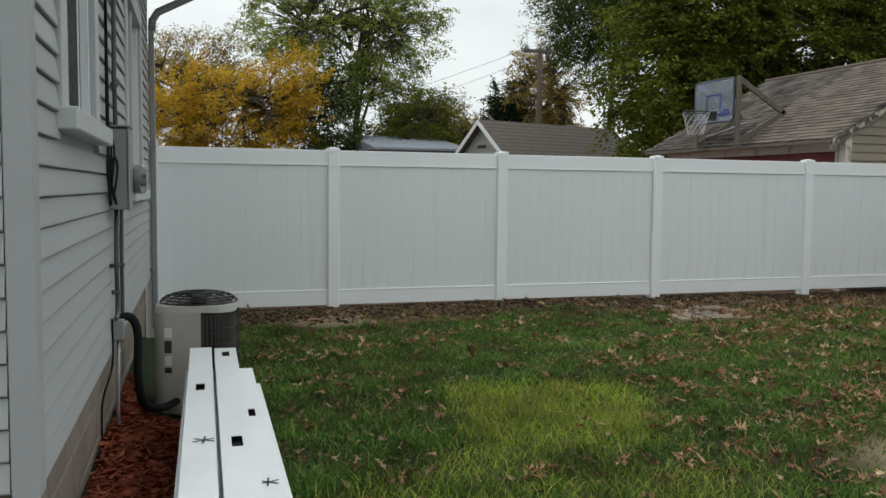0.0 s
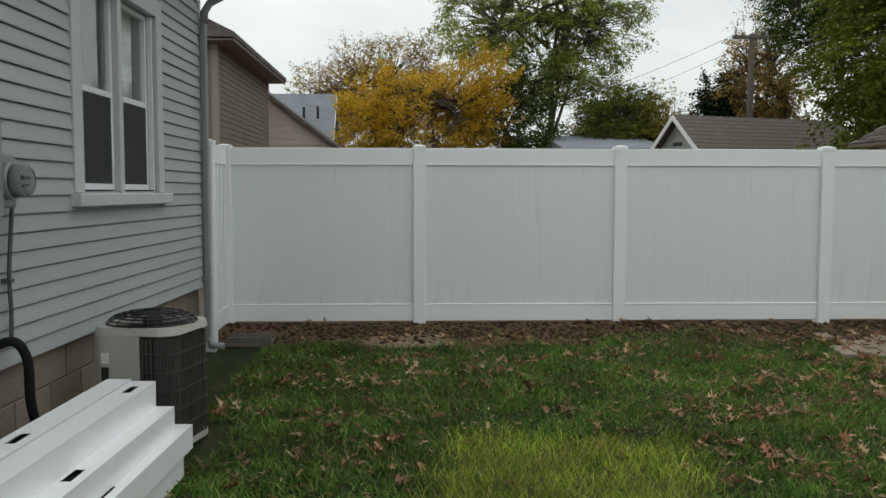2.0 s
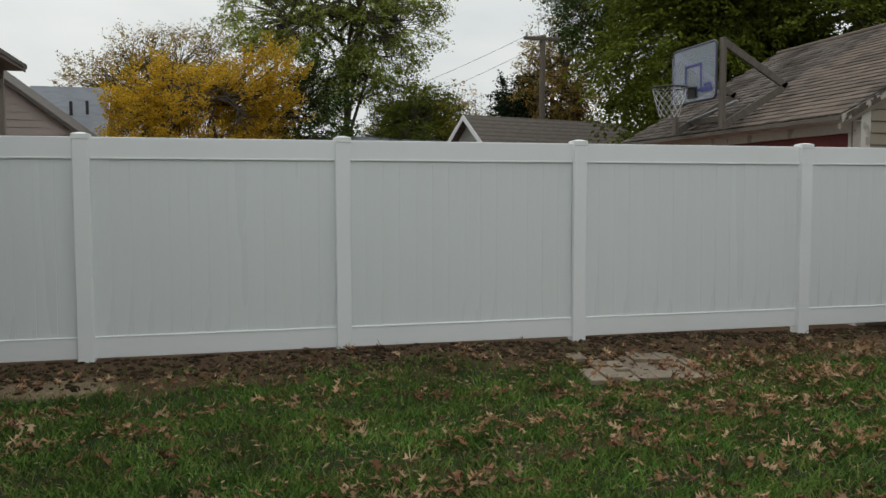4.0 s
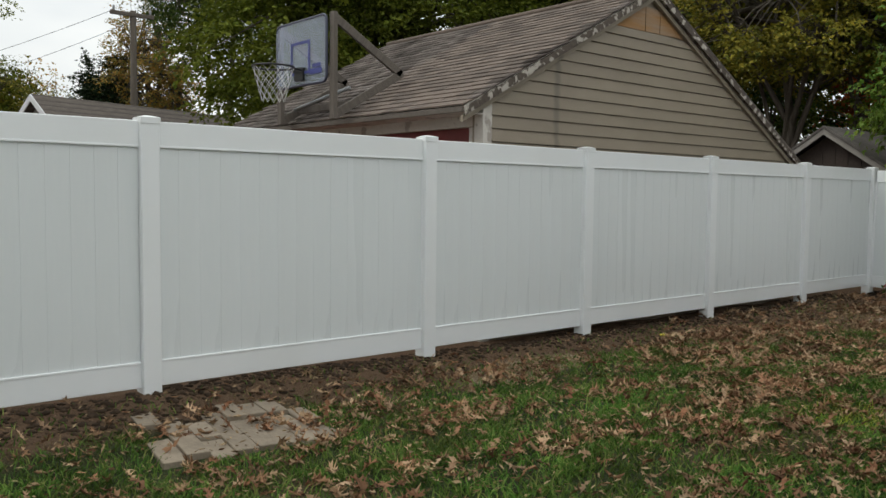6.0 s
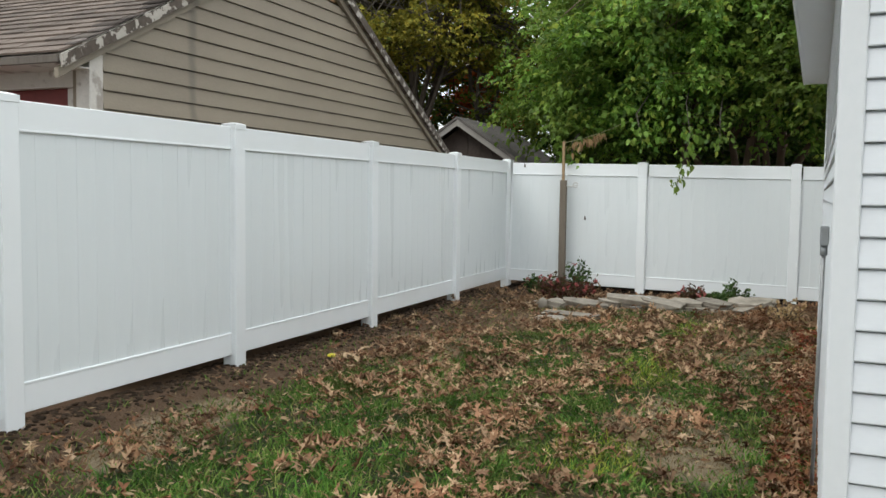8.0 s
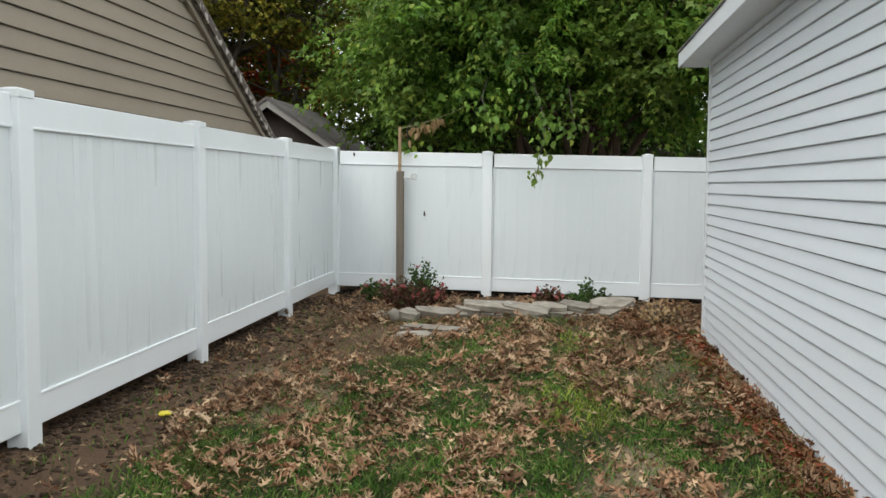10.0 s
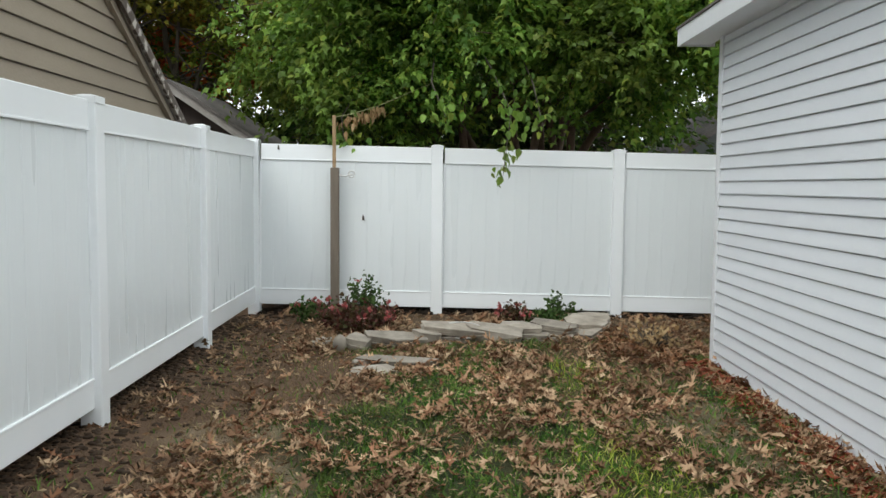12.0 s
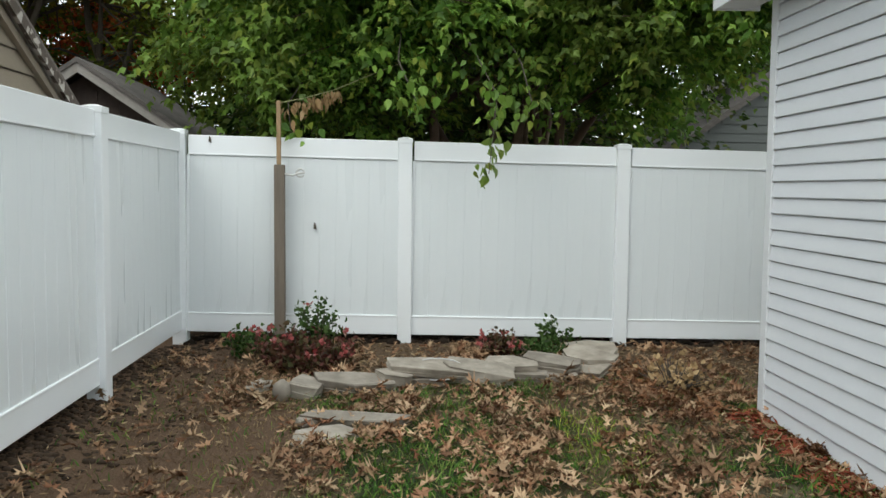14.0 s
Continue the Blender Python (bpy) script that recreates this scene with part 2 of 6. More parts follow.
# rain streak down the tan siding
_n, _l = TAN_SIDING.node_tree.nodes, TAN_SIDING.node_tree.links
_p = _n["Principled BSDF"]
_src = _p.inputs["Base Color"].links[0].from_socket
_geo = _n.new("ShaderNodeNewGeometry")
_sep = _n.new("ShaderNodeSeparateXYZ")
_l.new(_geo.outputs["Position"], _sep.inputs[0])
_wob = _n.new("ShaderNodeTexNoise")
_wob.inputs["Scale"].default_value = 3.0
_l.new(_geo.outputs["Position"], _wob.inputs["Vector"])
_sum = _n.new("ShaderNodeMath")
_sum.operation = "MULTIPLY_ADD"
_sum.inputs[1].default_value = 0.10
_l.new(_wob.outputs[0], _sum.inputs[0])
_l.new(_sep.outputs["X"], _sum.inputs[2])
_off = _n.new("ShaderNodeMath")
_off.operation = "SUBTRACT"
_off.inputs[1].default_value = 8.95
_l.new(_sum.outputs[0], _off.inputs[0])
_abs = _n.new("ShaderNodeMath")
_abs.operation = "ABSOLUTE"
_l.new(_off.outputs[0], _abs.inputs[0])
_fade = _n.new("ShaderNodeMapRange")
_fade.inputs["From Min"].default_value, _fade.inputs["From Max"].default_value = 0.015, 0.06
_fade.inputs["To Min"].default_value, _fade.inputs["To Max"].default_value = 0.55, 0.0
_l.new(_abs.outputs[0], _fade.inputs[0])
_mx = _n.new("ShaderNodeMixRGB")
_mx.inputs[2].default_value = (0.10, 0.082, 0.066, 1)
_l.new(_fade.outputs[0], _mx.inputs[0])
_l.new(_src, _mx.inputs[1])
_l.new(_mx.outputs[0], _p.inputs["Base Color"])

# clear panes: dark inside, the sky mirrors in them
GLASS, _n, _l, _p = nodes_of("window_glass")
_p.inputs["Base Color"].default_value = (0.85, 0.9, 0.9, 1)
_p.inputs["Transmission Weight"].default_value = 1.0
_p.inputs["Roughness"].default_value = 0.02
_p.inputs["IOR"].default_value = 1.5
ACRYLIC, _n, _l, _p = nodes_of("clear_backboard")
_p.inputs["Base Color"].default_value = (0.72, 0.80, 0.95, 1)
_p.inputs["Roughness"].default_value = 0.08
_p.inputs["Transmission Weight"].default_value = 0.85
_p.inputs["IOR"].default_value = 1.3


# ---- mesh helpers ----
def box(bm, x0, x1, y0, y1, z0, z1, bevel=0.0):
    vs = [bm.verts.new((x, y, z)) for x in (x0, x1) for y in (y0, y1) for z in (z0, z1)]
    fs = [bm.faces.new([vs[i] for i in q]) for q in ((0, 1, 3, 2), (4, 6, 7, 5), (0, 4, 5, 1), (2, 3, 7, 6), (0, 2, 6, 4), (1, 5, 7, 3))]
    if bevel:
        es = {e for f in fs for e in f.edges}
        bmesh.ops.bevel(bm, geom=list(es), offset=bevel, segments=1, affect="EDGES", profile=0.5)
    return bm


def boxed(x0, x1, y0, y1, z0, z1, bevel=0.0):
    return box(bmesh.new(), x0, x1, y0, y1, z0, z1, bevel)


def tube(bm, pts, radii, sides=8, cap=True):
    """A tapered tube along a line of points."""
    pts = [Vector(p) for p in pts]
    if not hasattr(radii, "__len__"):
        radii = [radii] * len(pts)
    rings = []
    side = None
    for i, p in enumerate(pts):
        d = (pts[min(i + 1, len(pts) - 1)] - pts[max(i - 1, 0)]).normalized()
        if side is None:
            side = d.cross(Vector((0.3, 0.2, 1)) if abs(d.z) < 0.9 else Vector((1, 0, 0))).normalized()
        side = (side - d * side.dot(d)).normalized()
        other = d.cross(side)
        rings.append([bm.verts.new(p + (side * math.cos(a) + other * math.sin(a)) * radii[i]) for a in (2 * math.pi * k / sides for k in range(sides))])
    for r, s in zip(rings, rings[1:]):
        for k in range(sides):
            f = bm.faces.new((r[k], r[(k + 1) % sides], s[(k + 1) % sides], s[k]))
            f.smooth = True
    if cap:
        bm.faces.new(rings[0][::-1])
        bm.faces.new(rings[-1])
    return bm


def prism(bm, outline, lo, hi, axis="z"):
    """An outline of (a, b) pairs pushed from lo to hi along an axis."""
    def at(a, b, h):
        return {"z": (a, b, h), "y": (a, h, b), "x": (h, a, b)}[axis]
    low = [bm.verts.new(at(a, b, lo)) for a, b in outline]
    top = [bm.verts.new(at(a, b, hi)) for a, b in outline]
    n = len(outline)
    bm.faces.new(low[::-1])
    bm.faces.new(top)
    for i in range(n):
        bm.faces.new((low[i], low[(i + 1) % n], top[(i + 1) % n], top[i]))
    bmesh.ops.recalc_face_normals(bm, faces=bm.faces)
    return bm


def mesh_of(name, bm, material):
    me = bpy.data.meshes.new(name)
    bm.to_mesh(me)
    bm.free()
    me.materials.append(material)
    return me


def part(name, bm, material, parent=None, label="", m=None):
    """One mesh object, under a thing or a part."""
    ob = new(name, mesh_of(name, bm, material) if isinstance(bm, bmesh.types.BMesh) else bm)
    ob.parent = parent
    if m is not None:
        ob.matrix_basis = m
    if label:
        ob["label"] = label
    return ob


def thing(name, label, category, m=None, group="", kind=""):
    """An empty at a thing's base."""
    ob = new(name)
    ob.empty_display_size = 0.1
    if m is not None:
        ob.matrix_basis = m
    return tagged(ob, label, category, group, kind)


def arrays(name, verts, faces, material, parent=None, smooth=False):
    """A mesh from numpy arrays; faces all of one length."""
    me = bpy.data.meshes.new(name)
    k = faces.shape[1]
    me.vertices.add(len(verts))
    me.vertices.foreach_set("co", np.ascontiguousarray(verts, dtype=np.float32).ravel())
    me.loops.add(faces.size)
    me.loops.foreach_set("vertex_index", np.ascontiguousarray(faces, dtype=np.int32).ravel())
    me.polygons.add(len(faces))
    me.polygons.foreach_set("loop_start", np.arange(0, faces.size, k, dtype=np.int32))
    if smooth:
        me.polygons.foreach_set("use_smooth", np.ones(len(faces), dtype=bool))
    me.update(calc_edges=True)
    me.materials.append(material)
    ob = new(name, me)
    ob.parent = parent
    return ob


def siding(parent, length, z0, z1, material, step=0.102, holes=(), name="siding_board", cut=None, deep=1.0):
    """Lapped boards on a wall whose outside is the plane x = 0, along y from 0 to length. holes: (y0, y1, z0, z1). cut(z) gives the ends."""
    made = {}
    z = z0
    while z < z1 - 0.02:
        top = min(z + step, z1)
        runs = [(0.0, length)] if cut is None else [cut(z)]
        for h0, h1, h2, h3 in holes:
            if z < h3 - 0.01 and top > h2 + 0.01:
                nxt = []
                for a, b in runs:
                    if h0 > a:
                        nxt.append((a, min(b, h0)))
                    if h1 < b:
                        nxt.append((max(a, h1), b))
                runs = [r for r in nxt if r[1] - r[0] > 0.02]
        for a, b in runs:
            key = (round(b - a, 3), round(top - z, 3))
            if b - a < 0.05:
                continue
            if key not in made or cut is not None:
                n, h = b - a, top - z
                if cut is not None:
                    a2, b2 = cut(top)
                    l0, l1 = a2 - a, max(b2 - a, a2 - a + 0.01)
                else:
                    l0, l1 = 0, n
                bm = bmesh.new()
                prof = [(0.001, 0.0, 0, n), (0.010 + 0.020 * deep, 0.0, 0, n), (0.010 + 0.0225 * deep, 0.004, 0, n), (0.010 + 0.0215 * deep, 0.011, 0, n), (0.010 + 0.004 * deep, h - 0.0062, l0, l1), (0.0015, h - 0.0054, l0, l1), (0.001, h - 0.005, l0, l1)]
                lo = [bm.verts.new((x, e0, zz)) for x, zz, e0, e1 in prof]
                hi = [bm.verts.new((x, e1, zz)) for x, zz, e0, e1 in prof]
                bm.faces.new(lo)
                bm.faces.new(hi[::-1])
                for i in range(7):
                    bm.faces.new((lo[i], hi[i], hi[(i + 1) % 7], lo[(i + 1) % 7]))
                bmesh.ops.recalc_face_normals(bm, faces=bm.faces)
                made[key] = mesh_of(name, bm, material)
            ob = new(name, made[key])
            ob.parent = parent
            ob.location = (0, a, z)
        z += step


def wall_core(parent, length, z0, z1, thick, material, holes=(), name="wall_core"):
    """A wall behind the plane x = 0, along y, with its openings."""
    bm = bmesh.new()
    ys = sorted({0.0, length, *[h for q in holes for h in q[:2]]})
    for a, b in zip(ys, ys[1:]):
        cuts = sorted([(q[2], q[3]) for q in holes if q[0] <= a + 1e-6 and q[1] >= b - 1e-6])
        z = z0
        for c, d in cuts:
            box(bm, -thick, 0, a, b, z, c)
            z = d
        box(bm, -thick, 0, a, b, z, z1)
    return part(name, bm, material, parent)


def rz(deg):
    return Matrix.Rotation(radians(deg), 4, "Z")


def T(x, y, z=0.0):
    return Matrix.Translation((x, y, z))


def sstep(a, b, v):
    k = np.clip((np.asarray(v, dtype=float) - a) / (b - a), 0, 1)
    return k * k * (3 - 2 * k)


# ---- ground ----
_rng = np.random.default_rng(3)
_waves = [(_rng.uniform(0.4, 4.5), _rng.uniform(0, 6.28), _rng.uniform(0, 6.28)) for _ in range(28)]


def rough2(x, y, scale=1.0, pick=0):
    """A smooth random field from -1 to 1."""
    s = np.zeros(np.shape(x))
    tot = 0.0
    for i, (k, a, ph) in enumerate(_waves[pick:pick + 12]):
        amp = 1.0 / (0.6 + k)
        s = s + amp * np.sin(scale * k * (np.cos(a) * x + np.sin(a) * y) + ph + pick)
        tot += amp
    return s / tot * 2.0


def height(x, y):
    x, y = np.asarray(x, dtype=float), np.asarray(y, dtype=float)
    h = 0.035 + 0.10 * sstep(7.8, 8.9, y) * (1 - sstep(2.5, 10, x)) + 0.03 * sstep(14.0, 15.2, x) * sstep(5.4, 6.2, y)
    h = h + 0.17 * (1 - sstep(-1.70, -1.32, x)) * sstep(0.6, 1.6, y) * sstep(8.2, 7.2, y)
    h = h + 0.06 * sstep(8.55, 9.02, y + 0.06 * rough2(x, y, 5.0, 4)) * sstep(2.5, 6.0, x) * (1 - sstep(14.6, 15.3, x)) * (1 + 0.25 * rough2(x, y, 3.0, 2))
    h = h + 0.035 * sstep(8.7, 8.95, y) * (1 - sstep(3.0, 5.0, x))
    near = (x > -3) * (x < 18) * (y > -2) * (y < 9.5)
    return h + near * (0.012 * rough2(x, y, 1.6) + 0.006 * rough2(x, y, 5.0, 8))


def inside(x, y, poly):
    hit = np.zeros(np.shape(x), dtype=bool)
    for (x0, y0), (x1, y1) in zip(poly, poly[1:] + poly[:1]):
        hit ^= ((y0 > y) != (y1 > y)) & (x < (x1 - x0) * (y - y0) / (y1 - y0 + 1e-12) + x0)
    return hit


def blob(x, y, cx, cy, rx, ry, turn=0.0, ragged=0.25, pick=0):
    """1 in the middle of a ragged oval, 0 outside."""
    c, s = math.cos(radians(turn)), math.sin(radians(turn))
    u, v = ((x - cx) * c + (y - cy) * s) / rx, (-(x - cx) * s + (y - cy) * c) / ry
    return 1 - sstep(0.7, 1.1, np.sqrt(u * u + v * v) + ragged * rough2(x, y, 3.0, pick))


def zones(x, y):
    """Bare soil, sand, bright grass and leaf cover at a place, each 0 to 1."""
    n1, n2, n3 = rough2(x, y, 2.2, 2), rough2(x, y, 4.0, 7), rough2(x, y, 1.1, 12)
    soil = sstep(8.15, 8.5, y + 0.25 * n2 + 0.25 * sstep(9, 11.5, x))
    soil = np.maximum(soil, 0.85 * sstep(13.7, 14.3, x + 0.4 * n1))
    soil = np.maximum(soil, blob(x, y, 12.7, 8.1, 1.3, 0.75, 0, 0.3, 4))
    soil = np.maximum(soil, 0.75 * blob(x, y, 13.6, 5.4, 1.4, 0.6, 0, 0.3, 9))
    soil = np.maximum(soil, 0.6 * sstep(9.0, 12.5, x + 1.2 * n1) * sstep(-0.2, 0.5, n2))
    soil = np.maximum(soil, 0.4 * sstep(0.25, 0.7, n1 * 0.7 + n2 * 0.5) * sstep(2.6, 4.2, x))
    soil = np.maximum(soil, 0.4 * sstep(0.35, 0.8, n1 * 0.6 + n2 * 0.6))
    sand = 0.8 * blob(x, y, 7.75, 8.35, 0.95, 0.26, 2, 0.35, 3)
    sand = np.maximum(sand, 0.8 * blob(x, y, 0.3, 8.35, 0.5, 0.22, 0, 0.3, 5))
    sand = np.maximum(sand, 0.8 * blob(x, y, 8.8, 5.55, 1.0, 0.45, 20, 0.35, 6))
    sand = np.maximum(sand, 0.45 * blob(x, y, 11.6, 5.35, 0.9, 0.3, 0, 0.4, 2))
    sand = np.maximum(sand, 0.55 * blob(x, y, 11.3, 8.15, 0.35, 0.4, 0, 0.35, 8))
    sand = np.maximum(sand, 0.5 * blob(x, y, 10.4, 7.9, 0.7, 0.3, 0, 0.35, 1))
    sand = np.maximum(sand, blob(x, y, 3.25, 2.45, 1.32, 1.3, 30, 0.10, 10))
    # the reseeded patch: a ragged four-sided piece
    edge = np.full(np.shape(x), 9.0)
    corners = [(0.15, 3.75), (1.52, 3.62), (2.05, 5.28), (0.62, 5.45)]
    for (ax, ay), (bx, by) in zip(corners, corners[1:] + corners[:1]):
        ln = math.hypot(bx - ax, by - ay)
        edge = np.minimum(edge, ((bx - ax) * (y - ay) - (by - ay) * (x - ax)) / ln)
    bright = sstep(-0.12, 0.16, edge + 0.10 * n2 + 0.05 * rough2(x, y, 11.0, 5))
    bright = np.maximum(bright, 0.55 * blob(x, y, 0.4, 3.1, 1.2, 0.75, 0, 0.35, 2))
    bright = np.maximum(bright, 0.45 * blob(x, y, 8.2, 5.9, 0.4, 0.3, 0, 0.35, 1))
    bright = np.maximum(bright, 0.25 * blob(x, y, 12.6, 5.9, 0.7, 0.25, 0, 0.4, 7))
    bright = np.maximum(bright, 0.35 * blob(x, y, 10.6, 6.0, 0.8, 0.35, 0, 0.4, 11))
    leaf = 0.24 + 0.20 * sstep(0.8, 3.0, x + 0.5 * n3) + 0.52 * sstep(3.6, 7.5, x + n3) * sstep(9.0, 7.6, y)
    leaf = leaf * (1 - 0.75 * bright) * (1 - 0.75 * blob(x, y, 12.7, 8.1, 0.75, 0.42, 0, 0.2, 4))
    leaf = leaf * (0.35 + 0.25 * sstep(8.0, 10.0, x) + 0.65 * sstep(9.0, 8.0, y) * (1 - 0.38 * sstep(8.0, 10.0, x))) * (1 - 0.7 * blob(x, y, 3.25, 2.45, 1.32, 1.3, 30, 0.10, 10))
    leaf = np.maximum(leaf, 0.9 * blob(x, y, 14.2, 5.2, 1.1, 0.7, 0, 0.2, 3))
    return np.clip(soil, 0, 1), np.clip(sand, 0, 1), np.clip(bright, 0, 1), np.clip(leaf, 0, 1.4)


gx = np.concatenate([np.array([-400, -120, -50, -25, -14, -8, -5]), np.arange(-3.2, 17.6, 0.07), np.array([19, 22, 28, 40, 70, 150, 420])])
gy = np.concatenate([np.array([-400, -120, -50, -25, -14, -8, -5]), np.arange(-3.0, 9.8, 0.07), np.array([11, 13, 17, 24, 35, 60, 140, 420])])
GX, GY = np.meshgrid(gx, gy)
gv = np.stack([GX.ravel(), GY.ravel(), height(GX, GY).ravel()], axis=1)
ny, nx = GX.shape
ii = (np.arange(ny - 1)[:, None] * nx + np.arange(nx - 1)[None, :]).ravel()
gf = np.stack([ii, ii + 1, ii + nx + 1, ii + nx], axis=1)


def ground_material():
    m, n, l, p = nodes_of("lawn_soil")
    co = n.new("ShaderNodeTexCoord")

    def noise_of(scale, detail=5):
        q = n.new("ShaderNodeTexNoise")
        q.inputs["Scale"].default_value, q.inputs["Detail"].default_value = scale, detail
        l.new(co.outputs["Object"], q.inputs["Vector"])
        return q

    def mix(f, a, b):
        q = n.new("ShaderNodeMixRGB")
        for i, v in enumerate((f, a, b)):
            if isinstance(v, tuple):
                q.inputs[i].default_value = (*v, 1)
            else:
                l.new(v, q.inputs[i])
        return q.outputs[0]

    def attr(name):
        q = n.new("ShaderNodeAttribute")
        q.attribute_name = name
        return q.outputs["Fac"]

    f1, f2, f3 = noise_of(55), noise_of(9), noise_of(220, 3)
    grass = mix(f1.outputs[0], (0.016, 0.034, 0.010), (0.056, 0.082, 0.028))
    grass = mix(f2.outputs[0], grass, (0.034, 0.036, 0.016))
    soil = mix(f1.outputs[0], (0.060, 0.038, 0.024), (0.210, 0.138, 0.090))
    soil = mix(f2.outputs[0], soil, (0.155, 0.099, 0.063))
    f4 = noise_of(2.3, 6)
    soil = mix(f4.outputs[0], soil, (0.125, 0.078, 0.048))
    sand = mix(f1.outputs[0], (0.22, 0.165, 0.10), (0.44, 0.35, 0.24))
    bright = mix(f1.outputs[0], (0.055, 0.07, 0.016), (0.15, 0.16, 0.04))
    c = mix(attr("bright"), grass, bright)
    c = mix(attr("soil"), c, soil)
    c = mix(attr("sand"), c, sand)
    l.new(c, p.inputs["Base Color"])
    p.inputs["Roughness"].default_value = 0.95
    p.inputs["Specular IOR Level"].default_value = 0.15
    b1, b2 = n.new("ShaderNodeBump"), n.new("ShaderNodeBump")
    b1.inputs["Strength"].default_value, b1.inputs["Distance"].default_value = 0.8, 0.03
    b2.inputs["Strength"].default_value, b2.inputs["Distance"].default_value = 0.6, 0.008
    l.new(f1.outputs[0], b1.inputs["Height"])
    l.new(f3.outputs[0], b2.inputs["Height"])
    l.new(b1.outputs[0], b2.inputs["Normal"])
    l.new(b2.outputs[0], p.inputs["Normal"])
    return m


ground = arrays("ground", gv, gf, ground_material(), smooth=True)
tagged(ground, "lawn with bare soil, thin grass and sandy patches", "ground", kind="structure")
for _name, _vals in zip(("soil", "sand", "bright"), zones(gv[:, 0], gv[:, 1])):
    at = ground.data.attributes.new(_name, "FLOAT", "POINT")
    at.data.foreach_set("value", _vals.astype(np.float32))

# ---- white fence ----
POST_W = 0.127
FENCE_TOP, FENCE_LOW = 1.962, 0.19
_m = boxed(-POST_W / 2, POST_W / 2, -POST_W / 2, POST_W / 2, -0.1, 1.955, 0.006)
POST_MESH = mesh_of("post", _m, VINYL)
_m = bmesh.new()
box(_m, -0.068, 0.068, -0.068, 0.068, 1.942, 1.984, 0.002)
_w = 0.0665
_a = [_m.verts.new((x, y, 1.9842)) for x, y in ((-_w, -_w), (_w, -_w), (_w, _w), (-_w, _w))]
_b = [_m.verts.new((x * 0.35, y * 0.35, 1.997)) for x, y in ((-_w, -_w), (_w, -_w), (_w, _w), (-_w, _w))]
_m.faces.new(_b)
for i in range(4):
    _m.faces.new((_a[i], _a[(i + 1) % 4], _b[(i + 1) % 4], _b[i]))
CAP_MESH = mesh_of("cap", _m, VINYL)
_fence_mesh = {}


def fence_post(fence, x, y, sink=0.0):
    p = part("post", POST_MESH, VINYL, fence, m=T(x, y, -sink))
    c = part("cap", CAP_MESH, VINYL, p)
    return p


def fence_run(fence, a, b, za=0.0, zb=0.0):
    """One section of tongue-and-groove boards between two posts, with its rails."""
    a, b = Vector((*a, 0)), Vector((*b, 0))
    d = b - a
    n = d.length - POST_W + 0.02
    turn = math.atan2(d.y, d.x)
    m = Matrix.Translation(a + d / 2 + Vector((0, 0, (za + zb) / 2))) @ Matrix.Rotation(turn, 4, "Z") @ Matrix.Rotation(-math.atan2(zb - za, d.length), 4, "Y")
    key = round(n, 2)
    if key not in _fence_mesh:
        h = key / 2
        top = bmesh.new()
        box(top, -h, h, -0.022, 0.022, 1.80, FENCE_TOP, 0.004)
        box(top, -h, h, -0.026, 0.026, 1.787, 1.803, 0.003)
        low = bmesh.new()
        box(low, -h, h, -0.022, 0.022, FENCE_LOW, 0.356, 0.004)
        box(low, -h, h, -0.026, 0.026, 0.351, 0.367, 0.003)
        cnt = max(2, round(key / 0.152))
        w = key / cnt
        bd = bmesh.new()
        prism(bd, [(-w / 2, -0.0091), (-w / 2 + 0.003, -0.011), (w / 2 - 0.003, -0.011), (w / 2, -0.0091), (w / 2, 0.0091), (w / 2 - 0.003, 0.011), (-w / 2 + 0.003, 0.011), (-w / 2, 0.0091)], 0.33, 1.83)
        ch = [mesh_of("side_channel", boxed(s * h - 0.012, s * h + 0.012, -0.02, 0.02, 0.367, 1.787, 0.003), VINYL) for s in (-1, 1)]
        _fence_mesh[key] = (mesh_of("top_rail", top, VINYL), mesh_of("bottom_rail", low, VINYL), mesh_of("board", bd, VINYL_BOARD_SHADED), cnt, w, ch)
    top, low, bd, cnt, w, ch = _fence_mesh[key]
    part("top_rail", top, VINYL, fence, m=m)
    part("bottom_rail", low, VINYL, fence, m=m)
    for c in ch:
        part("side_channel", c, VINYL, fence, m=m)
    for i in range(cnt):
        part("board", bd, VINYL_BOARD_SHADED, fence, m=m @ T(-key / 2 + (i + 0.5) * w, 0.0004 * ((i * 7) % 3 - 1), 0))


fence = thing("privacy_fence", "white vinyl privacy fence with capped square posts", "fence", kind="structure")
LONG = [-1.585, 0.383, 2.449, 4.612, 7.003, 9.065, 11.325, 13.633, 15.752]
BACK = [6.978, 4.973, 2.95]
for x in LONG:
    fence_post(fence, x, 9.0)
for x0, x1 in zip(LONG, LONG[1:]):
    fence_run(fence, (x0, 9.0), (x1, 9.0))
yb = 9.0
for y in BACK:
    # the back run follows the ground down towards the garage
    drop = lambda v: -0.02 - 0.0155 * (9.0 - v)
    fence_post(fence, 15.752, y, -drop(y))
    fence_run(fence, (15.752, yb), (15.752, y), drop(yb), drop(y))
    yb = y
fence_post(fence, -1.56, 8.14)
fence_run(fence, (-1.585, 9.0), (-1.56, 8.14))

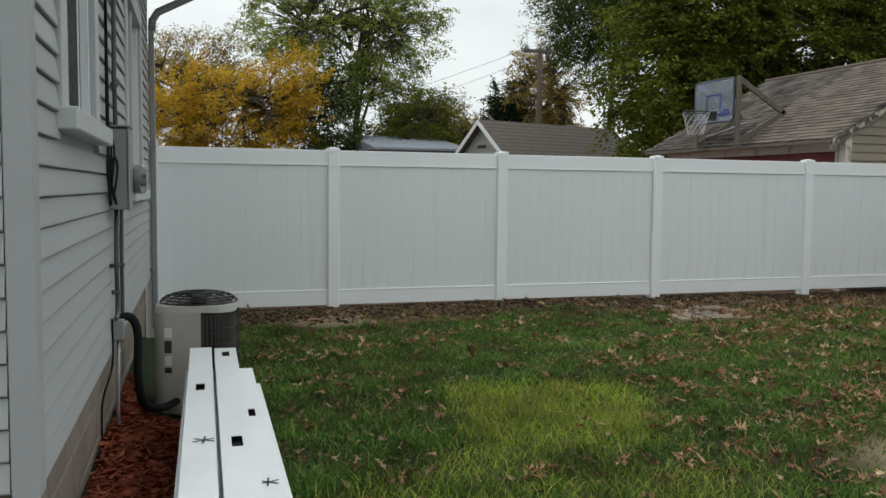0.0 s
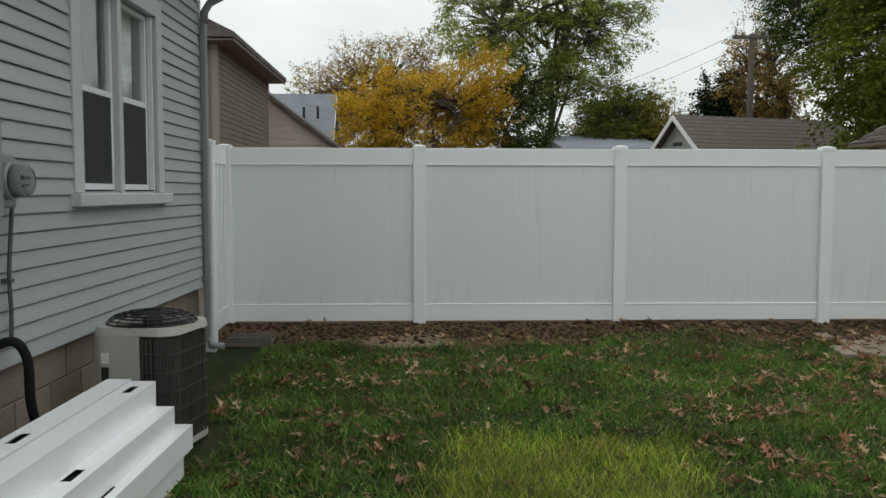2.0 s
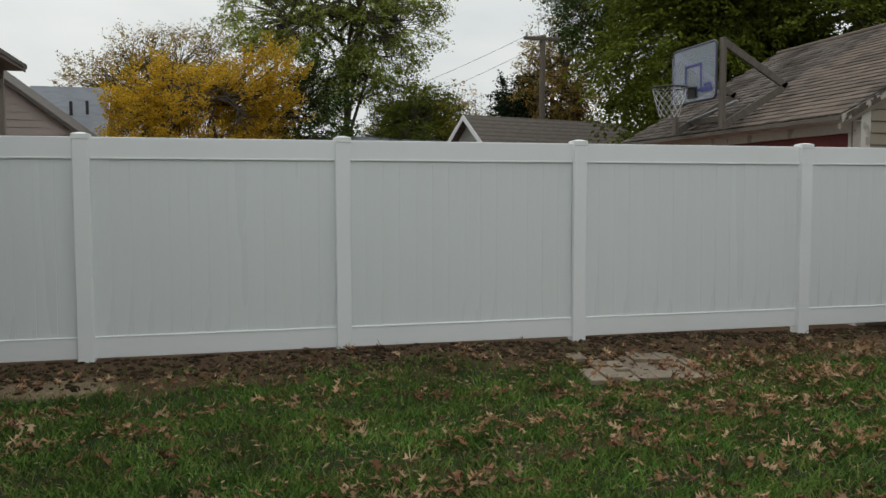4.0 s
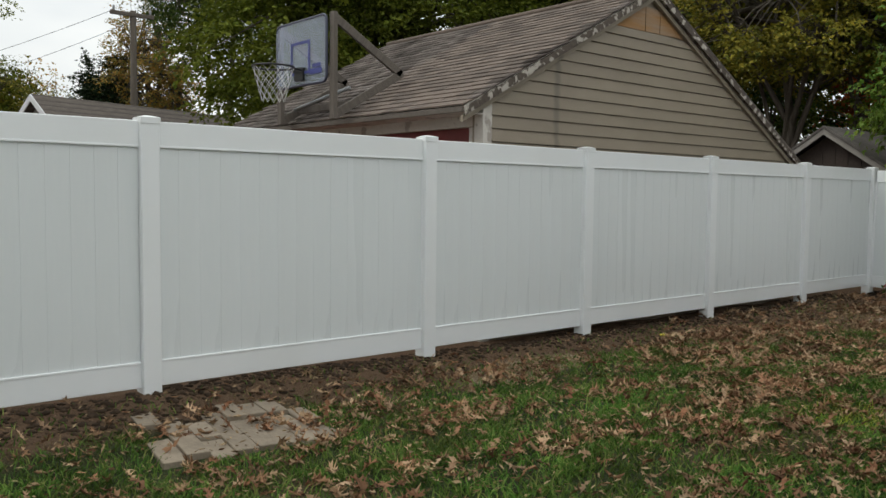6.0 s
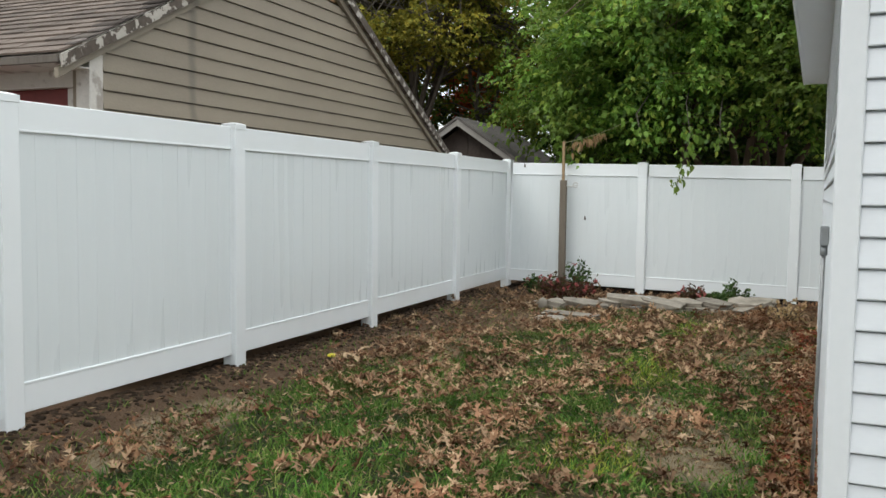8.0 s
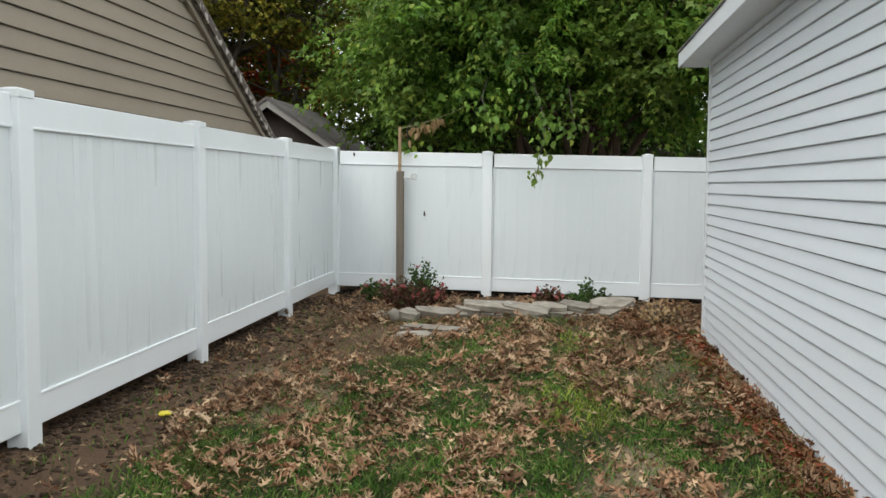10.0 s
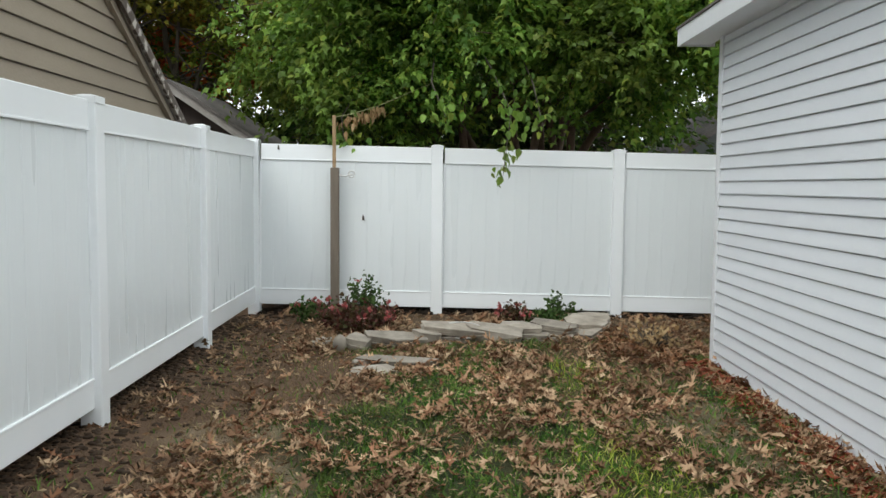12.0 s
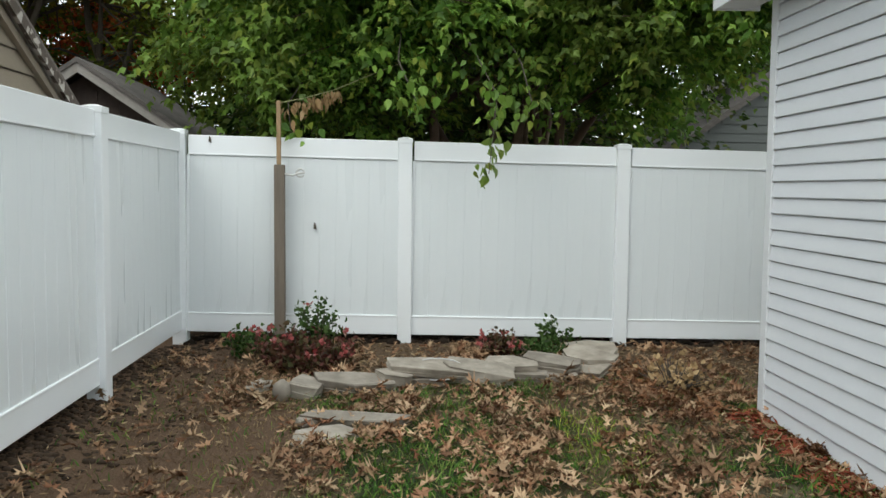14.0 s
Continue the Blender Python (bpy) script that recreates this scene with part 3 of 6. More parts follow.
# ---- grey-white house ----
MA = T(-1.752, 2.08) @ rz(-1.5)
LA = 5.97
house = thing("house", "grey-white clapboard house on a concrete block foundation", "house", MA)
HOLES_A = [(3.38, 4.74, 1.52, 2.82), (0.62, 1.52, 1.80, 3.30)]
SID0 = 0.662
LAP = 0.0931
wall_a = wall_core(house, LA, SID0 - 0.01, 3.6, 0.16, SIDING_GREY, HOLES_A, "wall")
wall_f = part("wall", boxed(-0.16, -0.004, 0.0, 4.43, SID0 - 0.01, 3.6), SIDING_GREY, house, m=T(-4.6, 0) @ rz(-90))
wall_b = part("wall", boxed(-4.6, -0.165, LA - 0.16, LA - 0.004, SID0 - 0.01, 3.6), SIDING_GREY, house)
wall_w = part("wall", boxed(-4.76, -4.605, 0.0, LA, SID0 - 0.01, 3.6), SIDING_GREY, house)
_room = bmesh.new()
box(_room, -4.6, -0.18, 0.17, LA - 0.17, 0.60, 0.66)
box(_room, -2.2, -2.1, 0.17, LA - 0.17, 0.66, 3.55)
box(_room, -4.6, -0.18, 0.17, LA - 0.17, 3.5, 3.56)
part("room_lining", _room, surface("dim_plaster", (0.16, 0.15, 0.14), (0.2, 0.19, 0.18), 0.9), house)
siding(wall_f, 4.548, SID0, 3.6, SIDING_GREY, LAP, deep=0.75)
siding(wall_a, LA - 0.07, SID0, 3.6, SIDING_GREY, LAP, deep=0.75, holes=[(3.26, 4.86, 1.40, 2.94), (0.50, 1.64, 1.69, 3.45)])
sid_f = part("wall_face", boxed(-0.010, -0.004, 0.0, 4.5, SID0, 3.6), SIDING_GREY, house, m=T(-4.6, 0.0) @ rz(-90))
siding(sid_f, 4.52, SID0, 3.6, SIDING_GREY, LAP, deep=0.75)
# near corner board takes the darker siding colour, standing in for its shade
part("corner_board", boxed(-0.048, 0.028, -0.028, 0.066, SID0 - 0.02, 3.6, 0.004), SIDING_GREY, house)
part("corner_board", boxed(-0.05, 0.022, LA - 0.05, LA + 0.02, SID0 - 0.02, 3.6, 0.004), TRIM_GREY, house)
part("soffit", boxed(-4.9, 0.42, -0.4, LA + 0.3, 3.602, 3.64), TRIM_GREY, house)
part("fascia", boxed(0.42, 0.445, -0.4, LA + 0.3, 3.58, 3.76, 0.003), TRIM_GREY, house)
_rf = bmesh.new()
prism(_rf, [(0.5, 3.645), (0.5, 3.72), (-2.3, 5.2), (-5.1, 3.72), (-5.1, 3.645)], -0.4, LA + 0.3, "y")
part("roof", _rf, SHINGLE_DARK, house)
# foundation of blocks
found = part("foundation", boxed(-4.7, -0.035, 0.03, LA - 0.01, -0.2, SID0 - 0.012), MORTAR, house, "tan concrete block foundation")
_bk = mesh_of("block", boxed(-0.03, 0.005, 0.004, 0.391, 0.004, 0.191, 0.004), CONCRETE_BLOCK)
for r in range(4):
    for c in range(-1, 15):
        u = 0.03 + c * 0.397 + (0.198 if r % 2 else 0)
        if u < 0.02 or u + 0.39 > LA:
            continue
        part("block", _bk, CONCRETE_BLOCK, found, m=T(-0.033, u, SID0 - 0.012 - 0.196 * (r + 1)))
for r in range(4):
    for c in range(11):
        part("block", _bk, CONCRETE_BLOCK, found, m=T(-0.1 - c * 0.397 - (0.198 if r % 2 else 0), 0.028, SID0 - 0.012 - 0.196 * (r + 1)) @ rz(-90) @ T(0, -0.395, 0))


def sash_window(parent, y0, y1, z0, z1, meet, units=2, trim=TRIM_GREY):
    """Casing, sill, and hung sashes side by side, in a wall whose face is x = 0."""
    win = part("window", boxed(-0.02, 0.038, y0, y1, z1, z1 + 0.13, 0.004), trim, parent)
    for a, b in ((y0 - 0.13, y0 - 0.0005), (y1 + 0.0005, y1 + 0.13)):
        part("casing", boxed(-0.02, 0.035, a, b, z0 - 0.02, z1 + 0.13, 0.004), trim, win)
    sil = bmesh.new()
    box(sil, -0.03, 0.085, y0 - 0.17, y1 + 0.17, z0 - 0.10, z0 - 0.022, 0.006)
    part("sill", sil, trim, win)
    w = (y1 - y0) / units
    for k in range(units):
        a, b = y0 + k * w, y0 + (k + 1) * w
        if k:
            part("mullion", boxed(-0.06, 0.012, a - 0.035, a + 0.035, z0 - 0.02, z1, 0.004), trim, win)
        fr = bmesh.new()
        g = 0.036 if k else 0.002
        box(fr, -0.075, -0.03, a + g, a + g + 0.035, z0, z1, 0.003)
        box(fr, -0.075, -0.03, b - 0.072, b - 0.037, z0, z1, 0.003)
        box(fr, -0.0745, -0.0305, a + g + 0.035, b - 0.072, z0, z0 + 0.04, 0.003)
        box(fr, -0.0745, -0.0305, a + g + 0.035, b - 0.072, z1 - 0.04, z1, 0.003)
        box(fr, -0.0745, -0.0255, a + g + 0.035, b - 0.072, meet - 0.02, meet + 0.02, 0.003)
        part("sash", fr, TRIM_WHITE, win)
        part("storm_frame", boxed(-0.03, 0.008, b - 0.034, b - 0.014, z0, z1, 0.003), TRIM_WHITE, win)
        # solid dark strip, coloured as the shade in the gap beside the frame
        part("seal", boxed(-0.0298, 0.004, b - 0.0135, b - 0.0005 - 0.035 * (k < units - 1) * 0, z0, z1), VOID, win, "dark strip painted as the shaded gap beside the storm frame")
        for lo, hi, dd in ((z0 + 0.04, meet - 0.02, -0.045), (meet + 0.02, z1 - 0.04, -0.06)):
            pane = part("pane", boxed(dd - 0.002, dd + 0.002, a + g + 0.035, b - 0.072, lo, hi), GLASS, win)
            pane.visible_shadow = False
        scr = part("insect_screen", boxed(-0.034, -0.0325, a + g + 0.035, b - 0.072, z0 + 0.04, meet - 0.02), SCREEN, win, "dark mesh insect screen")
    return win


SCREEN, _n, _l, _p = nodes_of("insect_screen")
_p.inputs["Base Color"].default_value = (0.03, 0.032, 0.034, 1)
_p.inputs["Roughness"].default_value = 0.7
_p.inputs["Alpha"].default_value = 0.72
far_window = sash_window(house, 3.39, 4.73, 1.53, 2.81, 2.15)
# folded white sheet, added to give the upper pane its sky-reflection brightness
_c = bmesh.new()
_folds = [(4.10 + 0.52 * q / 40, -0.13 + 0.012 * math.sin(q * 1.3)) for q in range(41)]
for zz0, zz1 in ((2.12, 2.80),):
    low_ = [_c.verts.new((x, y, zz0)) for y, x in _folds]
    top_ = [_c.verts.new((x, y, zz1)) for y, x in _folds]
    back_l = [_c.verts.new((x - 0.003, y, zz0)) for y, x in _folds]
    back_t = [_c.verts.new((x - 0.003, y, zz1)) for y, x in _folds]
    for q in range(40):
        _c.faces.new((low_[q], low_[q + 1], top_[q + 1], top_[q]))
        _c.faces.new((back_l[q + 1], back_l[q], back_t[q], back_t[q + 1]))
part("curtain", _c, surface("white_sheet", (0.68, 0.69, 0.68), (0.76, 0.77, 0.76), 0.9, 60, 4, 0.1), far_window, "white folded sheet added to brighten the upper pane like reflected sky")
sash_window(house, 0.64, 1.50, 1.82, 3.28, 2.6, 1)

# ---- white garage ----
MB = T(13.31, 4.68) @ rz(88.76)
LB = 6.638
garage = thing("white_garage", "white vinyl-sided garage with an overhanging white eave", "garage", T(13.31, 4.68) @ rz(-1.24))
ZB = 2.715
face = part("wall", boxed(-0.12, 0, 0, LB, 0.05, ZB), SIDING_WHITE, garage, m=rz(90))
siding(face, LB, 0.053, ZB, SIDING_WHITE, step=0.0998, deep=0.68)
near = part("wall", boxed(-0.12, -0.004, 0, 6.0, 0.05, ZB), SIDING_WHITE, garage, m=T(-LB, 0) @ rz(180))
siding(near, 6.0, 0.053, ZB, SIDING_WHITE, step=0.0998, deep=0.68)
_gb = bmesh.new()
prism(_gb, [(0.0, ZB), (-6.0, ZB), (-3.0, ZB + 1.5)], -LB - 0.004, -LB + 0.11, "x")
part("gable_wall", _gb, SIDING_WHITE, garage)
_gb = bmesh.new()
prism(_gb, [(0.0, ZB), (-6.0, ZB), (-3.0, ZB + 1.5)], -0.11, 0.0, "x")
part("gable_wall", _gb, SIDING_WHITE, garage)
part("wall", boxed(-0.12, 0.0, -6.0, -0.125, 0.05, ZB), SIDING_WHITE, garage)
part("wall", boxed(-LB + 0.1, -0.125, -6.0, -5.88, 0.05, ZB), SIDING_WHITE, garage)
part("slab", boxed(-LB + 0.02, -0.02, -5.98, -0.012, -0.1, 0.048), CONCRETE, garage)
for xa, xb in ((-LB - 0.032, -LB + 0.05), (-0.06, 0.028)):
    part("corner_board", boxed(xa, xb, -0.05 if xa < -1 else -0.06, 0.03, 0.05, ZB, 0.005), TRIM_WHITE, garage)
part("soffit", boxed(-LB - 0.35, 0.40, -0.005, 0.25, ZB, ZB + 0.018), TRIM_WHITE, garage)
part("fascia", boxed(-LB - 0.37, 0.42, 0.25, 0.268, ZB - 0.015, ZB + 0.13, 0.003), TRIM_WHITE, garage)
part("rake_board", boxed(0.40, 0.42, -0.05, 0.25, ZB - 0.012, ZB + 0.13, 0.003), TRIM_WHITE, garage)
part("soffit", boxed(-LB - 0.35, -LB - 0.04, -6.1, -0.01, ZB, ZB + 0.018), TRIM_WHITE, garage)
_rf = bmesh.new()
prism(_rf, [(0.28, ZB + 0.132), (0.28, ZB + 0.15), (-3.0, ZB + 1.66), (-6.3, ZB + 0.15), (-6.3, ZB + 0.06), (-3.0, ZB + 1.52), (0.0, ZB + 0.06)], -LB - 0.38, 0.43, "x")
part("roof", _rf, SHINGLE_DARK, garage)

# ---- tan neighbour garage ----
EX0, EX1, RX, RZ, EZ = 7.60, 13.9, 10.45, 3.86, 2.33
GY0, GY1 = 9.28, 14.2
SL = (RZ - EZ) / (RX - EX0)
tan = thing("tan_garage", "tan clapboard garage with a weathered shingle roof and peeling trim", "garage")
rake_z = lambda x: RZ - 0.13 - SL * abs(x - RX)
_c = bmesh.new()
prism(_c, [(7.9, 0.0), (13.6, 0.0), (13.6, rake_z(13.6)), (RX, rake_z(RX)), (7.9, rake_z(7.9))], -0.14, -0.001, "x")
gw = part("gable_wall", _c, TAN_SIDING, tan, m=T(0, GY0, 0) @ rz(-90))


def gable_cut(z):
    a, b = 8.0, 13.6
    if z > rake_z(8.0):
        a = RX - (RZ - 0.13 - z) / SL
    if z > rake_z(13.6):
        b = RX + (RZ - 0.13 - z) / SL
    if 3.36 < z:
        a, b = a, min(b, a)
    return a, max(b, a)


siding(gw, 20, 0.15, 3.35, TAN_SIDING, step=0.124, cut=gable_cut, deep=0.8)
_pl = bmesh.new()
for k, (xa, xb) in enumerate(((9.62, 10.35), (10.36, 10.62), (10.63, 11.2))):
    za = 3.35
    prism(_pl, [(xa, za), (xb, za), (xb, min(rake_z(xb), 3.62)), (max(xa, 9.9), min(rake_z(max(xa, 9.9)), 3.62))], GY0 - 0.012 - 0.002 * k, GY0 - 0.001, "y")
part("bare_gable_board", _pl, RAW_WOOD, tan, "bare orange weathered gable boards")
part("corner_post", boxed(7.885, 8.005, GY0 - 0.022, GY0 + 0.1, 0.0, rake_z(7.9), 0.004), PEELING_PALE, tan)
part("side_wall", boxed(7.9, 8.04, GY0 + 0.14, GY1 - 0.2, 2.15, 2.42), PEELING_PALE, tan, "pale peeling header board")
part("side_wall", boxed(7.93, 8.04, GY0 + 0.14, GY0 + 0.22, 0.0, 2.149), PEELING_PALE, tan)
part("garage_door", boxed(7.96, 8.0, GY0 + 0.22, GY1 - 0.6, 0.0, 2.149, 0.004), RED_PAINT, tan, "dark red garage door")
part("side_wall", boxed(7.93, 8.04, GY1 - 0.6, GY1 - 0.2, 0.0, 2.149), PEELING_PALE, tan)
part("side_wall", boxed(13.46, 13.6, GY0 + 0.14, GY1 - 0.2, 0.0, 2.2), TAN_SIDING, tan)
_c = bmesh.new()
prism(_c, [(7.9, 0.0), (13.6, 0.0), (13.6, rake_z(13.6)), (RX, rake_z(RX)), (7.9, rake_z(7.9))], GY1 - 0.34, GY1 - 0.2, "y")
part("gable_wall", _c, TAN_SIDING, tan)
deck = bmesh.new()
prism(deck, [(EX0, EZ - 0.02), (EX0, EZ - 0.06), (RX, RZ - 0.07), (EX1, RZ - 0.07 - SL * (EX1 - RX)), (EX1, RZ - 0.03 - SL * (EX1 - RX)), (RX, RZ - 0.03)], GY0 - 0.08, GY1, "y")
part("roof_deck", deck, PEELING_PALE, tan)
for s, xe in ((-1, EX0), (1, EX1)):
    for lo, hi, yy, mt, nm in ((-0.105, -0.03, 0.105, PEELING, "rake_board"), (-0.165, -0.106, 0.06, TAN_SIDING, "rake_trim")):
        rk = bmesh.new()
        prism(rk, [(xe, RZ + lo - SL * abs(xe - RX)), (RX, RZ + lo), (RX, RZ + hi), (xe, RZ + hi - SL * abs(xe - RX))], GY0 - yy, GY0 - (0.081 if yy > 0.1 else 0.022), "y")
        part(nm, rk, mt, tan)
part("eave_board", boxed(EX0 - 0.02, EX0 + 0.005, GY0 - 0.07, GY1, EZ - 0.075, EZ - 0.025, 0.003), WOOD_GREY, tan)
part("eave_soffit", boxed(EX0, 7.9, GY0 - 0.02, GY1, EZ - 0.074, EZ - 0.066), PEELING_PALE, tan)

# ---- far buildings ----
shed = thing("shed", "small dark brown shed with pale weathered rake boards", "shed")
SX, SY, SZ, SS = 16.72, 10.22, 2.72, 0.67
_c = bmesh.new()
prism(_c, [(SY - 1.0, 0), (SY + 1.0, 0), (SY + 1.0, SZ - 0.1 - SS), (SY, SZ - 0.1), (SY - 1.0, SZ - 0.1 - SS)], SX + 0.25, SX + 2.6, "x")
part("wall", _c, BROWN_SHED, shed)
for s in (-1, 1):
    _c = bmesh.new()
    e = SY + s * 1.22
    prism(_c, [(SY, SZ - 0.12), (e, SZ - 0.12 - SS * 1.22), (e, SZ - 0.02 - SS * 1.22), (SY, SZ - 0.02)], SX - 0.02, SX + 0.02, "x")
    part("rake_board", _c, surface("grey_rake", (0.24, 0.22, 0.20), (0.32, 0.30, 0.27), 0.8, 25, 5, 0.2, stain_col=(0.15, 0.13, 0.11), stain_amount=0.4), shed)
    _c = bmesh.new()
    prism(_c, [(SY, SZ - 0.018), (e, SZ - 0.018 - SS * 1.22), (e, SZ + 0.03 - SS * 1.22), (SY, SZ + 0.03)], SX - 0.04, SX + 2.8, "x")
    part("roof", _c, SHINGLE_DARK, shed)
for k in range(9):
    ya = SY - 0.98 + k * 0.22
    part("board", boxed(SX + 0.236, SX + 0.249, ya, ya + 0.205, 0.0, SZ - 0.27 - SS * abs(ya + 0.1 - SY)), BROWN_SHED, shed)


def coursed(name, a, b, step):
    """Far roofing: rows of tabs, each row a little darker at its lower edge."""
    m, n, l, p = nodes_of(name)
    co = n.new("ShaderNodeTexCoord")
    sp = n.new("ShaderNodeSeparateXYZ")
    l.new(co.outputs["Object"], sp.inputs[0])
    row = n.new("ShaderNodeMath")
    row.operation = "DIVIDE"
    row.inputs[1].default_value = step
    l.new(sp.outputs["Z"], row.inputs[0])
    saw = n.new("ShaderNodeMath")
    saw.operation = "FRACT"
    l.new(row.outputs[0], saw.inputs[0])
    edge_ = n.new("ShaderNodeMapRange")
    edge_.inputs["From Min"].default_value, edge_.inputs["From Max"].default_value = 0.0, 0.45
    edge_.inputs["To Min"].default_value, edge_.inputs["To Max"].default_value = 0.55, 1.0
    l.new(saw.outputs[0], edge_.inputs[0])
    tabs = n.new("ShaderNodeTexNoise")
    tabs.inputs["Scale"].default_value, tabs.inputs["Detail"].default_value = 5.0, 4
    mp = n.new("ShaderNodeMapping")
    mp.inputs["Scale"].default_value = (1.0, 1.0, 5.0)
    l.new(co.outputs["Object"], mp.inputs[0])
    l.new(mp.outputs[0], tabs.inputs["Vector"])
    mix = n.new("ShaderNodeMixRGB")
    mix.inputs[1].default_value, mix.inputs[2].default_value = (*a, 1), (*b, 1)
    l.new(tabs.outputs[0], mix.inputs[0])
    hs = n.new("ShaderNodeHueSaturation")
    l.new(edge_.outputs[0], hs.inputs["Value"])
    l.new(mix.outputs[0], hs.inputs["Color"])
    l.new(hs.outputs[0], p.inputs["Base Color"])
    p.inputs["Roughness"].default_value = 0.95
    bp = n.new("ShaderNodeBump")
    bp.inputs["Strength"].default_value, bp.inputs["Distance"].default_value = 0.7, 0.02
    l.new(saw.outputs[0], bp.inputs["Height"])
    l.new(bp.outputs[0], p.inputs["Normal"])
    return m


SHINGLE_COURSE = coursed("coursed_grey_shingle", (0.070, 0.058, 0.050), (0.185, 0.158, 0.138), 0.12)


def gable_house(name, label, cx, y0, y1, half, eave, peak, wall, roof, along="y", courses=0.0, white=True):
    """A plain house far off: gable ends, roof with overhang, lapped courses."""
    h = thing(name, label, "house")
    swap = along == "x"
    bm = bmesh.new()
    prism(bm, [(cx - half, 0), (cx + half, 0), (cx + half, eave), (cx, peak), (cx - half, eave)], y0, y1, "x" if swap else "y")
    part("wall", bm, wall, h)
    sl = (peak - eave) / half
    o = 0.35
    for s in (-1, 1):
        bm = bmesh.new()
        prism(bm, [(cx, peak + 0.02), (cx + s * (half + o), eave - sl * o + 0.02), (cx + s * (half + o), eave - sl * o + 0.14), (cx, peak + 0.14)], y0 - 0.25, y1 + 0.25, "x" if swap else "y")
        part("roof", bm, roof, h)
        for ye in (y0 - 0.28, y1 + 0.252) if white else ():
            bm = bmesh.new()
            prism(bm, [(cx, peak - 0.03), (cx + s * (half + o), eave - sl * o - 0.03), (cx + s * (half + o), eave - sl * o + 0.13), (cx, peak + 0.13)], ye, ye + 0.027, "x" if swap else "y")
            part("rake_board", bm, TRIM_WHITE, h)
    if courses:
        bm = bmesh.new()
        z = 0.3
        while z < peak - 0.3:
            a = half - 0.01 if z < eave else half * (peak - z) / (peak - eave) - 0.12
            if a > 0.1:
                for ye in ((y0 - 0.02, y0 - 0.001), (y1 + 0.001, y1 + 0.02)):
                    if swap:
                        box(bm, *ye, cx - a, cx + a, z, z + courses * 0.86)
                    else:
                        box(bm, cx - a, cx + a, *ye, z, z + courses * 0.86)
            if z < eave - 0.1:
                for xe in ((cx - half - 0.02, cx - half - 0.001), (cx + half + 0.001, cx + half + 0.02)):
                    if swap:
                        box(bm, y0 + 0.01, y1 - 0.01, *xe, z, z + courses * 0.86)
                    else:
                        box(bm, *xe, y0 + 0.01, y1 - 0.01, z, z + courses * 0.86)
            z += courses
        part("siding", bm, wall, h)
    return h


small_garage = gable_house("small_garage", "small grey garage with dark shingles and white rake boards", 24.7, 8.5, 14.2, 1.75, 2.1, 3.62, surface("pale_grey_siding", (0.30, 0.31, 0.29), (0.36, 0.37, 0.35), 0.6), SHINGLE_COURSE, "x", 0.13)
small_garage.matrix_basis = T(8.12, 24.7) @ rz(18) @ T(-8.5, -24.7)
part("gable_vent", boxed(8.44, 8.475, 24.55, 24.95, 2.86, 2.96, 0.004), VOID, small_garage)
flat = thing("flat_garage", "low pale grey garage with a nearly flat roof", "garage")
part("wall", boxed(5.35, 8.6, 28.2, 32, 0, 2.875), surface("pale_block_wall", (0.27, 0.28, 0.29), (0.33, 0.34, 0.35), 0.8), flat)
_rf = bmesh.new()
prism(_rf, [(27.75, 2.88), (27.75, 2.96), (31.9, 3.62), (32.3, 3.55), (32.3, 2.88)], 5.22, 8.75, "x")
part("roof", _rf, surface("pale_blue_grey_roof", (0.20, 0.22, 0.26), (0.30, 0.325, 0.37), 0.8, 6, 2, 0.2, stain_col=(0.15, 0.165, 0.20), stain_amount=0.6, stretch=(0.5, 1, 12)), flat)
taupe = thing("taupe_house", "taupe clapboard two-storey house with dark windows", "house")
part("wall", boxed(-12, -3.6, 17.5, 23.4, 0, 4.46), TAUPE, taupe)
_c = bmesh.new()
z = 0.3
while z < 4.4:
    box(_c, -12, -3.59, 17.478, 17.499, z, z + 0.10)
    box(_c, -3.599, -3.578, 17.5, 23.4, z, z + 0.10)
    z += 0.116
part("siding", _c, TAUPE, taupe)
part("corner_board", boxed(-3.70, -3.57, 17.46, 17.6, 0, 4.46, 0.004), surface("taupe_trim", (0.24, 0.21, 0.19), (0.28, 0.25, 0.22), 0.6), taupe)
part("corner_board", boxed(-3.66, -3.56, 23.3, 23.42, 0, 4.46, 0.004), surface("taupe_trim_far", (0.24, 0.21, 0.19), (0.28, 0.25, 0.22), 0.6), taupe)
part("soffit", boxed(-12.3, -3.2, 17.1, 23.8, 4.462, 4.50), TAUPE, taupe)
part("fascia", boxed(-3.2, -3.17, 17.1, 23.8, 4.44, 4.6, 0.004), surface("dark_fascia", (0.10, 0.085, 0.075), (0.14, 0.12, 0.105), 0.6), taupe)
_c = bmesh.new()
prism(_c, [(-3.15, 4.52), (-3.15, 4.62), (-7.8, 6.9), (-12.4, 4.62), (-12.4, 4.52)], 17.05, 23.85, "y")
part("roof", _c, SHINGLE_DARK, taupe)
for za, zb in ((2.2, 3.1), (3.6, 4.36)):
    wf = part("window", boxed(-4.62, -3.95, 17.43, 17.477, za - 0.07, zb + 0.07, 0.004), TRIM_WHITE, taupe)
    part("pane", boxed(-4.54, -4.03, 17.424, 17.429, za, zb), VOID, wf)
    part("sash_bar", boxed(-4.54, -4.03, 17.418, 17.4235, (za + zb) / 2 - 0.02, (za + zb) / 2 + 0.02), TRIM_WHITE, wf)
gable_house("pink_house", "pale pinkish clapboard house with a dark roof edge", -5.75, 26, 31, 4.2, 2.45, 5.65, PINK_SIDING, SHINGLE_DARK, "y", 0.2, False)
